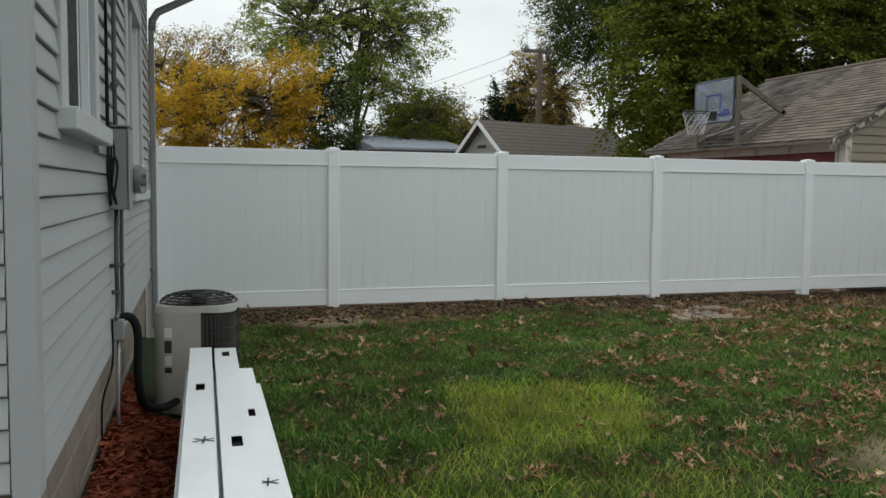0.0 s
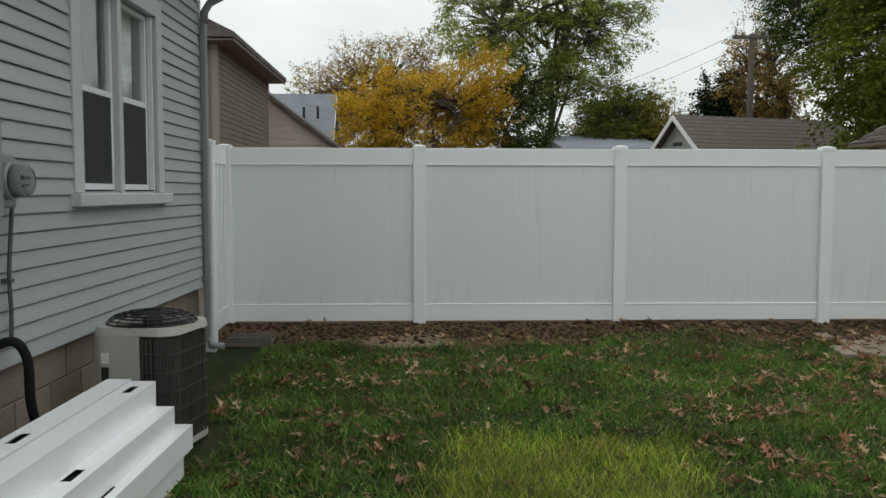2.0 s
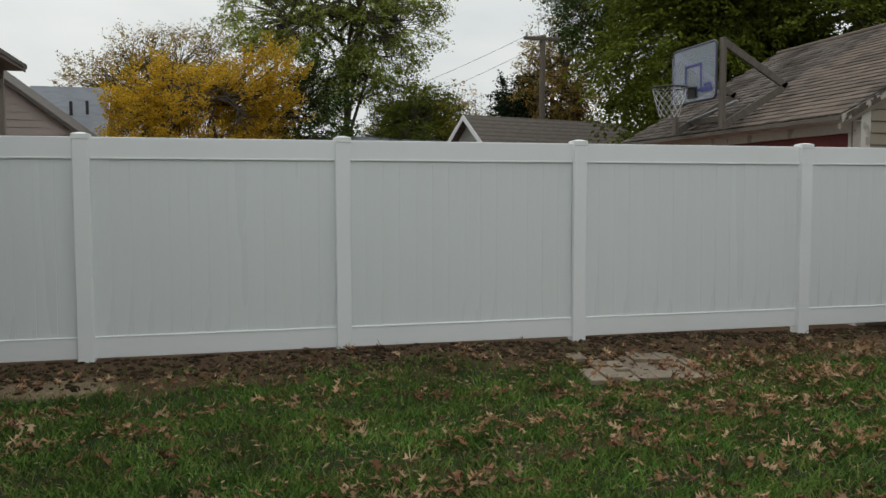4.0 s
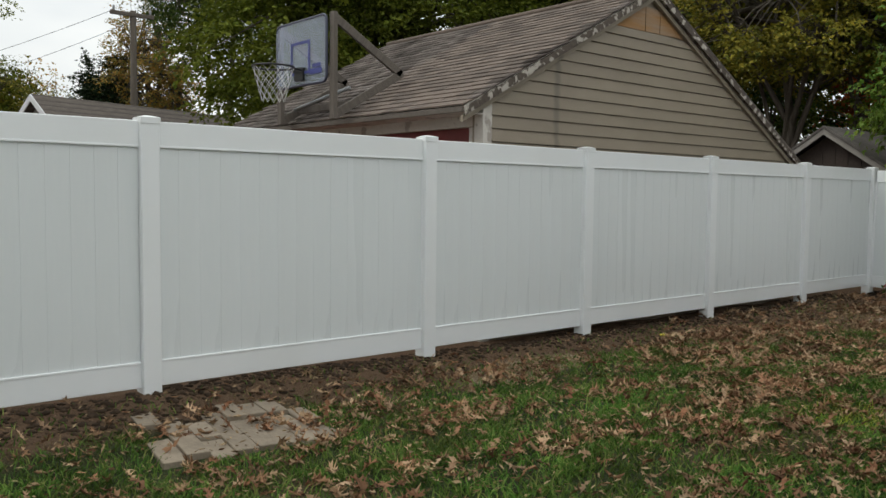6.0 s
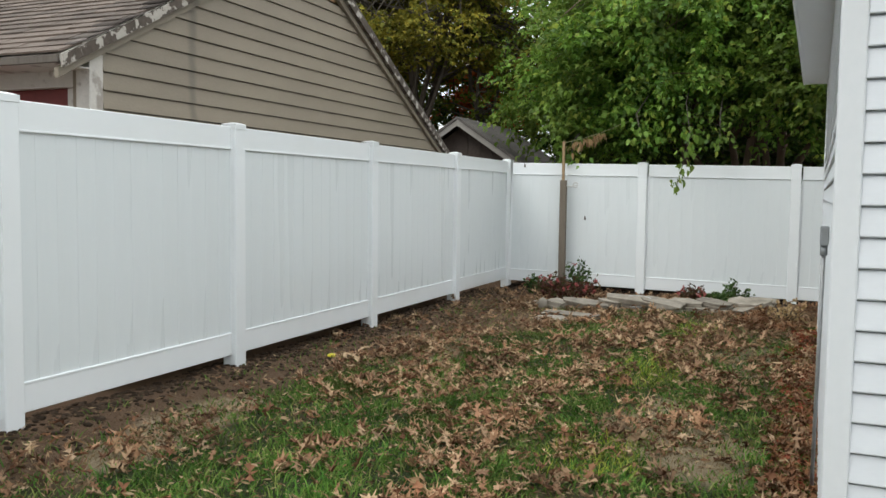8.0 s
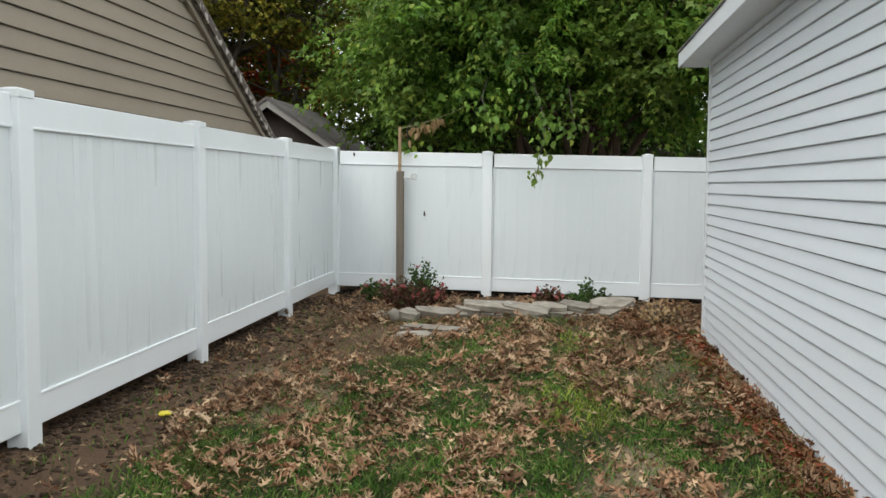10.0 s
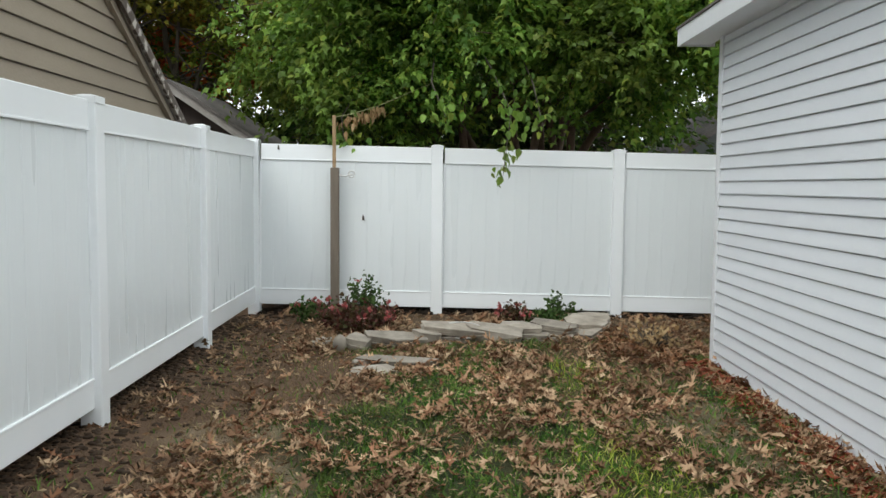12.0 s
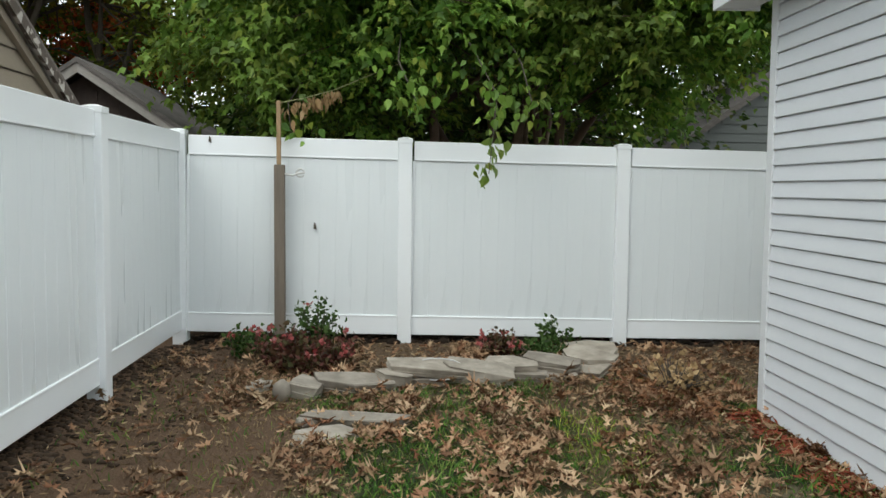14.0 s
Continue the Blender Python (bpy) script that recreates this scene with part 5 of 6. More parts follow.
box(ring, BX - 0.05, BX - 0.021, -0.09, 0.09, _cz - 0.12, _cz + 0.02)
rim = part("rim", ring, BLACK_METAL, hoop)
net = bmesh.new()
for k in range(12):
    for s in (1, -1):
        pts = []
        for q in range(7):
            a = 2 * math.pi * (k + s * q * 0.5) / 12
            rr = _r * (1 - 0.075 * q)
            pts.append((_cx + rr * math.cos(a), _cy + rr * math.sin(a), _cz - 0.062 * q))
        tube(net, pts, 0.003, 4, False)
part("net", net, NET, rim, "white cord net")
for y in (-0.57, 0.55):
    part("upright", boxed(0.0, 0.05, y - 0.045, y + 0.045, 0.0, 1.13, 0.005), WOOD_GREY, hoop)
    for a, b in (((0.03, 1.08), (0.93, 0.56)), ((0.03, 0.04), (0.95, 0.58))):
        d = Vector((b[0] - a[0], 0, b[1] - a[1]))
        m = T(a[0], y, a[1]) @ Matrix.Rotation(-math.atan2(d.z, d.x), 4, "Y")
        part("brace", boxed(0, d.length, -0.02, 0.02, -0.045, 0.045, 0.004), WOOD_GREY, hoop, m=m)
part("cross_rail", boxed(0.25, 0.29, -0.57, 0.55, 0.14, 0.22, 0.004), WOOD_GREY, hoop)
part("spare_pipe", tube(bmesh.new(), [(0.18, 0.5, 0.18), (0.45, -0.25, 0.40)], 0.022, 8), PIPE_GREY, hoop)

# ---- fittings on the house wall ----
OW = MA


def on_wall(name, label, category, along=0.0):
    return thing(name, label, category, OW @ T(0, along, 0))


eb = on_wall("electrical_panel", "grey steel electrical panel on the siding", "electrical box", -0.085)
part("cabinet", boxed(0.016, 0.118, 2.14, 2.35, 1.41, 1.83, 0.006), METAL_GREY, eb)
part("lid", boxed(0.118, 0.126, 2.135, 2.355, 1.405, 1.835, 0.004), METAL_GREY, eb)
part("hood", boxed(0.016, 0.133, 2.13, 2.36, 1.836, 1.846, 0.003), METAL_GREY, eb)
part("label", boxed(0.1261, 0.1275, 2.27, 2.295, 1.76, 1.79), PAPER_WHITE, eb, "small white sticker")
mt = on_wall("electric_meter", "round glass electric meter on a grey socket", "electric meter", -0.085)
part("socket", boxed(0.016, 0.085, 2.375, 2.555, 1.44, 1.70, 0.01), METAL_GREY, mt)
part("collar", tube(bmesh.new(), [(0.085, 2.465, 1.57), (0.125, 2.465, 1.57)], [0.09, 0.088], 24), METAL_GREY, mt)
part("glass_dome", tube(bmesh.new(), [(0.126, 2.465, 1.57), (0.18, 2.465, 1.57), (0.195, 2.465, 1.57)], [0.08, 0.078, 0.06], 24), GLASS, mt)
part("dial_plate", tube(bmesh.new(), [(0.128, 2.465, 1.57), (0.16, 2.465, 1.57)], [0.06, 0.055], 20), METAL_GREY, mt)
part("dial_bar", boxed(0.1605, 0.163, 2.435, 2.495, 1.575, 1.592), INK, mt)
part("dial_bar", boxed(0.1605, 0.163, 2.44, 2.48, 1.545, 1.555), INK, mt)


def pipe_thing(name, label, pts, r, mat_, sides=8, cat="pipe", smooth_steps=4):
    t = on_wall(name, label, cat)
    p = [Vector(q) for q in pts]
    out = [p[0]]
    for i in range(len(p) - 1):
        a, b, c, d = p[max(i - 1, 0)], p[i], p[i + 1], p[min(i + 2, len(p) - 1)]
        for k in range(1, smooth_steps + 1):
            u = k / smooth_steps
            out.append(0.5 * ((2 * b) + (c - a) * u + (2 * a - 5 * b + 4 * c - d) * u * u + (3 * b - a - 3 * c + d) * u ** 3))
    part("run", tube(bmesh.new(), out, r, sides), mat_, t)
    return t


pt = pipe_thing("conduit", "grey service conduit rising up the siding", [(0.045, 2.26, 1.84), (0.045, 2.24, 2.02), (0.045, 2.22, 2.1), (0.045, 2.26, 2.5), (0.045, 2.26, 3.58)], 0.012, METAL_DARK)
for z in (2.06, 2.9):
    part("strap", boxed(0.012, 0.062, 2.215, 2.275, z, z + 0.02, 0.003), METAL_DARK, pt)
pt = pipe_thing("conduit", "grey conduit below the electrical panel", [(0.05, 2.18, 1.41), (0.05, 2.13, 1.12), (0.05, 2.16, 0.95), (0.05, 2.14, 0.86), (0.05, 2.04, 0.84)], 0.012, METAL_DARK)
for z in (1.1, 0.96):
    part("strap", boxed(0.012, 0.066, 2.125, 2.17, z, z + 0.02, 0.003), METAL_DARK, pt)
pt = pipe_thing("conduit", "grey conduit below the electric meter", [(0.05, 2.49, 1.44), (0.05, 2.44, 1.12), (0.05, 2.45, 0.95), (0.05, 2.44, 0.80)], 0.011, METAL_DARK)
part("strap", boxed(0.012, 0.066, 2.42, 2.46, 1.08, 1.1, 0.003), METAL_DARK, pt)
pipe_thing("cable", "thin grey cable on the siding", [(0.035, 2.35, 1.41), (0.035, 2.31, 1.1), (0.035, 2.33, 0.95), (0.035, 2.29, 0.82)], 0.006, METAL_DARK, 6, "cable")
pipe_thing("cable", "black cable running down the siding", [(0.035, 1.93, 3.58), (0.035, 1.95, 2.6), (0.035, 1.93, 1.95), (0.035, 1.96, 1.72), (0.035, 2.0, 1.5), (0.035, 2.08, 1.42)], 0.008, BLACK_RUBBER, 6, "cable")
pipe_thing("cable", "second black cable beside the first", [(0.04, 1.90, 3.58), (0.04, 1.915, 2.6), (0.04, 1.955, 1.9), (0.04, 1.90, 1.66), (0.04, 1.96, 1.46)], 0.004, BLACK_RUBBER, 6, "cable")
pipe_thing("cable_coil", "coiled black cable hanging on the siding", [(0.04, 1.95, 1.76), (0.05, 1.80, 1.72), (0.055, 1.70, 1.60), (0.055, 1.80, 1.47), (0.05, 1.90, 1.50), (0.05, 1.94, 1.62), (0.05, 1.96, 1.72), (0.05, 1.99, 1.75), (0.05, 2.12, 1.72)], 0.005, BLACK_RUBBER, 6, "cable", 6)
pipe_thing("cable_coil", "second loose loop of black cable on the siding", [(0.04, 1.97, 1.80), (0.07, 1.86, 1.74), (0.08, 1.76, 1.66), (0.06, 1.84, 1.52), (0.07, 1.98, 1.44), (0.05, 1.90, 1.58), (0.06, 1.98, 1.68), (0.07, 2.05, 1.62), (0.05, 2.02, 1.46)], 0.005, BLACK_RUBBER, 6, "cable", 6)
pipe_thing("wire", "thin black wire against the foundation", [(0.03, 2.06, 0.84), (0.03, 2.03, 0.6), (-0.02, 2.0, 0.4), (-0.02, 2.0, 0.05)], 0.006, BLACK_RUBBER, 6, "cable")
jb = on_wall("junction_box", "small grey junction box on the siding", "junction box")
part("body", boxed(0.018, 0.075, 2.19, 2.27, 0.70, 0.81, 0.006), METAL_GREY, jb)
part("stem", tube(bmesh.new(), [(0.045, 2.23, 0.70), (0.035, 2.25, 0.35), (0.03, 2.26, -0.05)], 0.010, 8), PIPE_GREY, jb)
hz = pipe_thing("refrigerant_hose", "black insulated hose looping from the wall to the air conditioner", [(0.0, 2.38, 0.78), (0.09, 2.39, 0.80), (0.13, 2.43, 0.70), (0.125, 2.47, 0.45), (0.15, 2.58, 0.25), (0.24, 2.82, 0.16), (0.33, 3.02, 0.15)], 0.024, BLACK_RUBBER, 10, "hose", 6)

# downspout at the far corner
ds = on_wall("downspout", "grey aluminium downspout at the house corner", "downspout")
LAy = LA - 0.04
_d = bmesh.new()
box(_d, 0.034, 0.084, LAy - 0.03, LAy + 0.032, 0.16, 3.05, 0.008)
part("leader", _d, ALU_GREY, ds)
_d = bmesh.new()
tube(_d, [(0.065, LAy, 3.0), (0.07, LAy, 3.1), (0.12, LAy, 3.18), (0.45, LAy + 0.02, 3.36), (0.56, LAy + 0.02, 3.42), (0.58, LAy + 0.02, 3.6)], 0.036, 8)
part("elbow", _d, ALU_GREY, ds)
_d = bmesh.new()
tube(_d, [(0.065, LAy, 0.2), (0.08, LAy, 0.13), (0.2, LAy - 0.01, 0.115)], 0.035, 8)
part("outlet", _d, ALU_GREY, ds)
for z in (0.72, 1.9):
    part("strap", boxed(0.02, 0.088, LAy - 0.038, LAy + 0.04, z, z + 0.025, 0.003), ALU_GREY, ds)
_d = bmesh.new()
prism(_d, [(0.44, 3.60), (0.57, 3.60), (0.60, 3.73), (0.588, 3.735), (0.56, 3.612), (0.45, 3.612)], -0.4, LA + 0.3, "y")
part("gutter", _d, ALU_GREY, ds)
CONCRETE_DIRTY = surface("soiled_concrete", (0.10, 0.09, 0.075), (0.19, 0.17, 0.145), 0.95, 40, 5, 0.5, stain_col=(0.06, 0.05, 0.04), stain_amount=0.6)
spb = thing("splash_block", "grey concrete splash block on the soil", "splash block", MA @ T(0.16, LAy + 0.30, float(height(-1.4, 8.35)) - 0.01) @ rz(4))
_d = bmesh.new()
prism(_d, [(0.0, -0.11), (0.42, -0.15), (0.42, 0.15), (0.0, 0.11)], 0.0, 0.035)
part("tray", _d, CONCRETE_DIRTY, spb)
for s in (-1, 1):
    _d = bmesh.new()
    prism(_d, [(0.0, s * 0.11), (0.42, s * 0.15), (0.42, s * 0.12), (0.0, s * 0.08)], 0.0352, 0.085)
    part("rim", _d, CONCRETE_DIRTY, spb)

# ---- air conditioner ----
AC0 = height(-1.21, 5.33)
ac = thing("air_conditioner", "beige air conditioner with dark grille and round top fan", "air conditioner", T(-1.20, 5.30, float(AC0)) @ rz(-12) @ Matrix.Diagonal((0.8, 0.8, 1, 1)))
padm = thing("concrete_pad", "grey concrete pad under the air conditioner", "pad", T(-1.21, 5.33, float(AC0) - 0.03) @ rz(-12))
part("slab", boxed(-0.28, 0.19, -0.2, 0.28, 0, 0.07, 0.008), CONCRETE, padm)


def rsq(h, r, n=6):
    out = []
    for cx, cy, a0 in ((h - r, h - r, 0), (-h + r, h - r, 90), (-h + r, -h + r, 180), (h - r, -h + r, 270)):
        out += [(cx + r * math.cos(radians(a0 + 90 * k / n)), cy + r * math.sin(radians(a0 + 90 * k / n))) for k in range(n + 1)]
    return out


part("coil", prism(bmesh.new(), rsq(0.285, 0.12), 0.05, 0.70), AC_GRILLE, ac)
part("base_pan", prism(bmesh.new(), rsq(0.31, 0.12), 0.041, 0.075), AC_BEIGE, ac)
_o = rsq(0.301, 0.12, 10)
_slat = mesh_of("slat", boxed(-0.005, 0.005, -0.006, 0.006, 0.075, 0.675), AC_GRILLE)
_per = [Vector((*p, 0)) for p in _o]
for i, p in enumerate(_per):
    q = _per[(i + 1) % len(_per)]
    steps = max(1, round((q - p).length / 0.034))
    for k in range(steps):
        c = p.lerp(q, k / steps)
        if c.y < -0.2 and c.x < 0.06 or c.x < -0.25 and c.y < 0.05:
            continue
        part("slat", _slat, AC_GRILLE, ac, m=T(c.x, c.y, 0) @ Matrix.Rotation(math.atan2(c.y, c.x), 4, "Z"))
_rings = mesh_of("grille_ring", prism(bmesh.new(), rsq(0.309, 0.12), 0.0, 0.008), AC_GRILLE)
for k in range(5):
    part("grille_ring", _rings, AC_GRILLE, ac, m=T(0, 0, 0.17 + k * 0.105))
_p2 = [p for p in rsq(0.318, 0.12, 8)]
_run = [p for p in _p2 if (p[1] < -0.19 and p[0] < 0.05) or (p[0] < -0.24 and p[1] < 0.06)]
_run = [(-0.318, 0.06)] + _run + [(0.07, -0.318)]
_inn = [(p[0] * 0.94, p[1] * 0.94) for p in _run]
panel = part("service_panel", prism(bmesh.new(), _run + _inn[::-1], 0.075, 0.70), AC_BEIGE, ac, "beige steel service panel")
for za, zb, mt_ in ((0.54, 0.60, PAPER_WHITE), (0.44, 0.52, INK), (0.36, 0.42, PAPER_WHITE), (0.31, 0.345, INK)):
    part("label", boxed(-0.215, -0.16, -0.3225, -0.3185, za, zb), mt_, panel)
rim_o, rim_i = rsq(0.322, 0.14, 8), []
top = bmesh.new()
n = len(rim_o)
lo = [top.verts.new((*p, 0.70)) for p in rim_o]
hi = [top.verts.new((p[0] * 0.97, p[1] * 0.97, 0.74)) for p in rim_o]
inr = []
for p in rim_o:
    a = math.atan2(p[1], p[0])
    inr.append(top.verts.new((0.309 * math.cos(a), 0.309 * math.sin(a), 0.742)))
dn = [top.verts.new((v.co.x, v.co.y, 0.70)) for v in inr]
for i in range(n):
    j = (i + 1) % n
    top.faces.new((lo[i], lo[j], hi[j], hi[i]))
    top.faces.new((hi[i], hi[j], inr[j], inr[i]))
    top.faces.new((inr[i], inr[j], dn[j], dn[i]))
    top.faces.new((dn[i], dn[j], lo[j], lo[i]))
cover = part("top_cover", top, AC_BEIGE, ac)
part("fan_well", tube(bmesh.new(), [(0, 0, 0.60), (0, 0, 0.698)], [0.29, 0.29], 24), VOID, ac)
GUARD = Matrix.Diagonal((1.06, 1.06, 1.0, 1))
guard = None
for r, z in ((0.298, 0.748), (0.28, 0.766), (0.25, 0.782), (0.21, 0.794), (0.165, 0.802), (0.12, 0.806), (0.08, 0.808)):
    ring_ = tube(bmesh.new(), [(r * math.cos(a), r * math.sin(a), z) for a in np.linspace(0, 2 * math.pi, 31)], 0.0042, 5, False)
    if guard is None:
        guard = part("fan_guard", ring_, BLACK_METAL, ac, "black wire fan guard", GUARD)
    else:
        part("guard_ring", ring_, BLACK_METAL, guard)
_spoke = mesh_of("spoke", tube(bmesh.new(), [(0.30, 0, 0.742), (0.25, 0, 0.783), (0.06, 0, 0.809)], 0.0045, 4, False), BLACK_METAL)
for k in range(16):
    part("spoke", _spoke, BLACK_METAL, guard, m=rz(22.5 * k))
part("hub", tube(bmesh.new(), [(0, 0, 0.70), (0, 0, 0.768), (0, 0, 0.776)], [0.07, 0.07, 0.055], 16), BLACK_METAL, ac)
for k in range(4):
    bl = bmesh.new()
    prism(bl, [(0.05, -0.06), (0.24, -0.10), (0.25, 0.06), (0.05, 0.05)], 0.0, 0.004)
    part("fan_blade", bl, BLACK_METAL, ac, m=T(0, 0, 0.715) @ Matrix.Rotation(radians(90 * k + 20), 4, "Z") @ Matrix.Rotation(radians(14), 4, "X"))

# ---- stack of white vinyl posts ----
PW = 0.127


def stock_post(x, z, y1, length, holes, turn, label="white vinyl fence post with routed holes"):
    """A hollow post lying along y; holes: distances of the routed holes from its far end, in the top."""
    t = thing("vinyl_post", label, "fence post", T(x, y1, z) @ rz(turn), "stacked posts")
    w, k = PW / 2 - 0.001, 0.004
    bm = bmesh.new()
    box(bm, -w, w, -length, 0, 0.0, k)
    box(bm, -w, -w + k, -length, 0, k, PW - k)
    box(bm, w - k, w, -length, 0, k, PW - k)
    cuts = sorted(holes)
    y = 0.0
    for h in cuts:
        box(bm, -w, w, -(h - 0.07), -y, PW - k, PW - 0.001)
        box(bm, -w, -0.021, -(h + 0.07), -(h - 0.07), PW - k, PW - 0.001)
        box(bm, 0.021, w, -(h + 0.07), -(h - 0.07), PW - k, PW - 0.001)
        y = h + 0.07
    box(bm, -w, w, -length, -y, PW - k, PW - 0.001)
    part("shell", bm, VINYL_STACK, t)
    # near-black block inside, painted as the shade within the hollow post
    part("liner", boxed(-w + k + 0.001, w - k - 0.001, -length + 0.01, -0.01, k + 0.001, PW - 0.03), VOID, t)
    return t


Z3, TW = 0.427, -1.9
stock_post(-1.207, Z3, 4.75, 2.75, [1.04], TW)
pB = stock_post(-1.068, Z3, 4.70, 2.75, [0.18, 1.94], TW)
for k, x in enumerate((-1.235, -1.105, -0.970)):
    stock_post(x, Z3 - PW, 4.68, 2.75, [1.04] if k == 2 else [], TW)
for k, x in enumerate((-1.24, -1.11, -0.912)):
    stock_post(x, Z3 - 2 * PW, 4.80 if k == 2 else 4.7, 2.75, [1.0] if k == 2 else [], TW)
for k, x in enumerate((-1.23, -1.10, -0.94)):
    stock_post(x, Z3 - 3 * PW, 4.72, 2.75, [], TW)
_star = bmesh.new()
for k in range(3):
    a = radians(20 + 62 * k)
    c, s_ = math.cos(a), math.sin(a)
    prism(_star, [(0.045 * c - 0.004 * s_, 0.045 * s_ + 0.004 * c), (-0.045 * c - 0.004 * s_, -0.045 * s_ + 0.004 * c), (-0.045 * c + 0.004 * s_, -0.045 * s_ - 0.004 * c), (0.045 * c + 0.004 * s_, 0.045 * s_ - 0.004 * c)], 0.0004 + 0.0003 * k, 0.0008 + 0.0003 * k)
_sm = mesh_of("marker_scribble", _star, INK)
for x, y, z in ((-1.255, 2.80, Z3 + PW), (-1.03, 2.62, Z3)):
    o = new("marker_scribble", _sm)
    o.location = (x, y, z + 0.0005)
    tagged(o, "black marker scribble on a white post", "marking")

# ---- conduit on the white garage ----
MG = T(13.31, 4.68) @ rz(-1.24)
gc = thing("outdoor_conduit", "grey conduit with a small outlet box on white siding", "conduit", MG)
CX = 7.86 - 13.31
part("outlet_box", boxed(CX - 0.03, CX + 0.022, 0.022, 0.06, 1.255, 1.345, 0.005), METAL_GREY, gc)
part("fitting", tube(bmesh.new(), [(CX + 0.0, 0.042, 1.21), (CX, 0.042, 1.255)], 0.016, 10), METAL_GREY, gc)
part("pipe", tube(bmesh.new(), [(CX, 0.042, 1.22), (CX + 0.23, 0.05, 0.02)], 0.009, 10), PIPE_GREY, gc)

# ---- corner bed: post, stones, shrubs ----
wp = thing("wooden_post", "weathered square wooden post with a metal hook and thin stake", "post", T(15.6, 8.09, 0))
part("shaft", boxed(-0.045, 0.045, -0.045, 0.045, -0.05, 1.68, 0.006), WOOD_POST, wp)
part("stake", boxed(-0.02, 0.02, -0.012, 0.025, 1.681, 2.24, 0.003), surface("pale_stake", (0.26, 0.17, 0.09), (0.36, 0.25, 0.14), 0.8, 30, 5, 0.3, stretch=(6, 6, 0.5)), wp)
hk = bmesh.new()
tube(hk, [(-0.02, -0.045, 1.60), (-0.03, -0.12, 1.585), (-0.03, -0.15, 1.60)] + [(-0.03, -0.185 + 0.035 * math.cos(a), 1.61 + 0.035 * math.sin(a)) for a in np.linspace(math.pi, -math.pi * 0.8, 12)], 0.010, 6)
part("hook", hk, NET, wp, "pale metal eye hook")
rp = thing("dry_vine", "dry brown vine with withered leaves on a string", "vine", T(15.6, 8.09, 2.22))
_line = [Vector((0, 0, 0)), Vector((0.15, -0.2, 0.06)), Vector((0.35, -0.45, 0.16)), Vector((0.7, -0.9, 0.40)), Vector((1.0, -1.35, 0.62))]
part("string", tube(bmesh.new(), _line, 0.0045, 5), surface("straw_string", (0.24, 0.24, 0.11), (0.32, 0.32, 0.16), 0.9), rp)


def leaf_cloud(name, centres, axis_down, size, mat_, parent, seed, wide=0.38):
    """Single folded leaves at given places."""
    rng = np.random.default_rng(seed)
    c = np.array(centres, float)
    n = len(c)
    ax = rng.normal(size=(n, 3)) * 0.5
    ax[:, 2] -= axis_down
    ax /= np.linalg.norm(ax, axis=1, keepdims=True)
    sd = np.cross(ax, rng.normal(size=(n, 3)))
    sd /= np.linalg.norm(sd, axis=1, keepdims=True)
    up = np.cross(sd, ax)
    ln = size * rng.uniform(0.65, 1.2, size=(n, 1))
    wd = ln * wide
    # base, two shoulders, two flanks, tip
    v = np.stack([c, c + ax * ln * 0.25 + sd * wd + up * wd * 0.3, c + ax * ln * 0.6 + sd * wd * 0.75 + up * wd * 0.2, c + ax * ln - up * ln * 0.1,
                  c + ax * ln * 0.6 - sd * wd * 0.75 + up * wd * 0.2, c + ax * ln * 0.25 - sd * wd + up * wd * 0.3], axis=1).reshape(-1, 3)
    q = np.arange(n)[:, None] * 6
    f = np.concatenate([q + np.array([[0, 1, 2]]), q + np.array([[0, 2, 3]]), q + np.array([[0, 3, 4]]), q + np.array([[0, 4, 5]])], axis=1).reshape(-1, 3)
    return arrays(name, v, f, mat_, parent)


_r = np.random.default_rng(41)
_cl = []
for k in range(64):
    u = _r.random() ** 0.8 * 2.2
    i = min(int(u), 3)
    p = _line[i].lerp(_line[i + 1], u - i)
    _cl.append((p.x + _r.normal(0, 0.02), p.y + _r.normal(0, 0.02), p.z - abs(_r.normal(0, 0.05))))
leaf_cloud("withered_leaf", _cl, 2.6, 0.10, DRY_LEAF, rp, 42, 0.2)


def stone(x, y, z, a, b, h, turn, seed, tilt=0.0):
    """A flat irregular flagstone with broken edges."""
    rng = random.Random(seed)
    t = bmesh.new()
    h *= 1.35
    n = rng.choice((6, 7, 8))
    ring = []
    for k in range(n):
        an = 2 * math.pi * (k + rng.uniform(-0.28, 0.28)) / n
        r = min(0.92 / max(abs(math.cos(an)), abs(math.sin(an))), 1.25) * rng.uniform(0.82, 1.04)
        ring.append((a * r * math.cos(an), b * r * math.sin(an)))
    skew = (rng.uniform(-0.02, 0.02), rng.uniform(-0.02, 0.02))
    lay = []
    for zz, s in ((0, 0.96), (h * 0.42, 1.0), (h * 0.45, 0.95), (h * 0.93, 0.985), (h, 0.955)):
        lay.append([t.verts.new((px * s + rng.uniform(-0.008, 0.008), py * s + rng.uniform(-0.008, 0.008), zz + (px * skew[0] + py * skew[1]) * zz / h + rng.uniform(-0.003, 0.003))) for px, py in ring])
    for l0, l1 in zip(lay, lay[1:]):
        for k in range(n):
            t.faces.new((l0[k], l0[(k + 1) % n], l1[(k + 1) % n], l1[k]))
    t.faces.new(lay[0][::-1])
    t.faces.new(lay[-1])
    o = part("flagstone", t, STONE, None, m=T(x, y, z + 0.015) @ rz(turn) @ Matrix.Rotation(radians(tilt), 4, "X") @ Matrix.Rotation(radians(-rng.uniform(3, 12)), 4, "Y"))
    return tagged(o, "pale flat flagstone edging the corner flower bed", "stone", "bed edging stones")


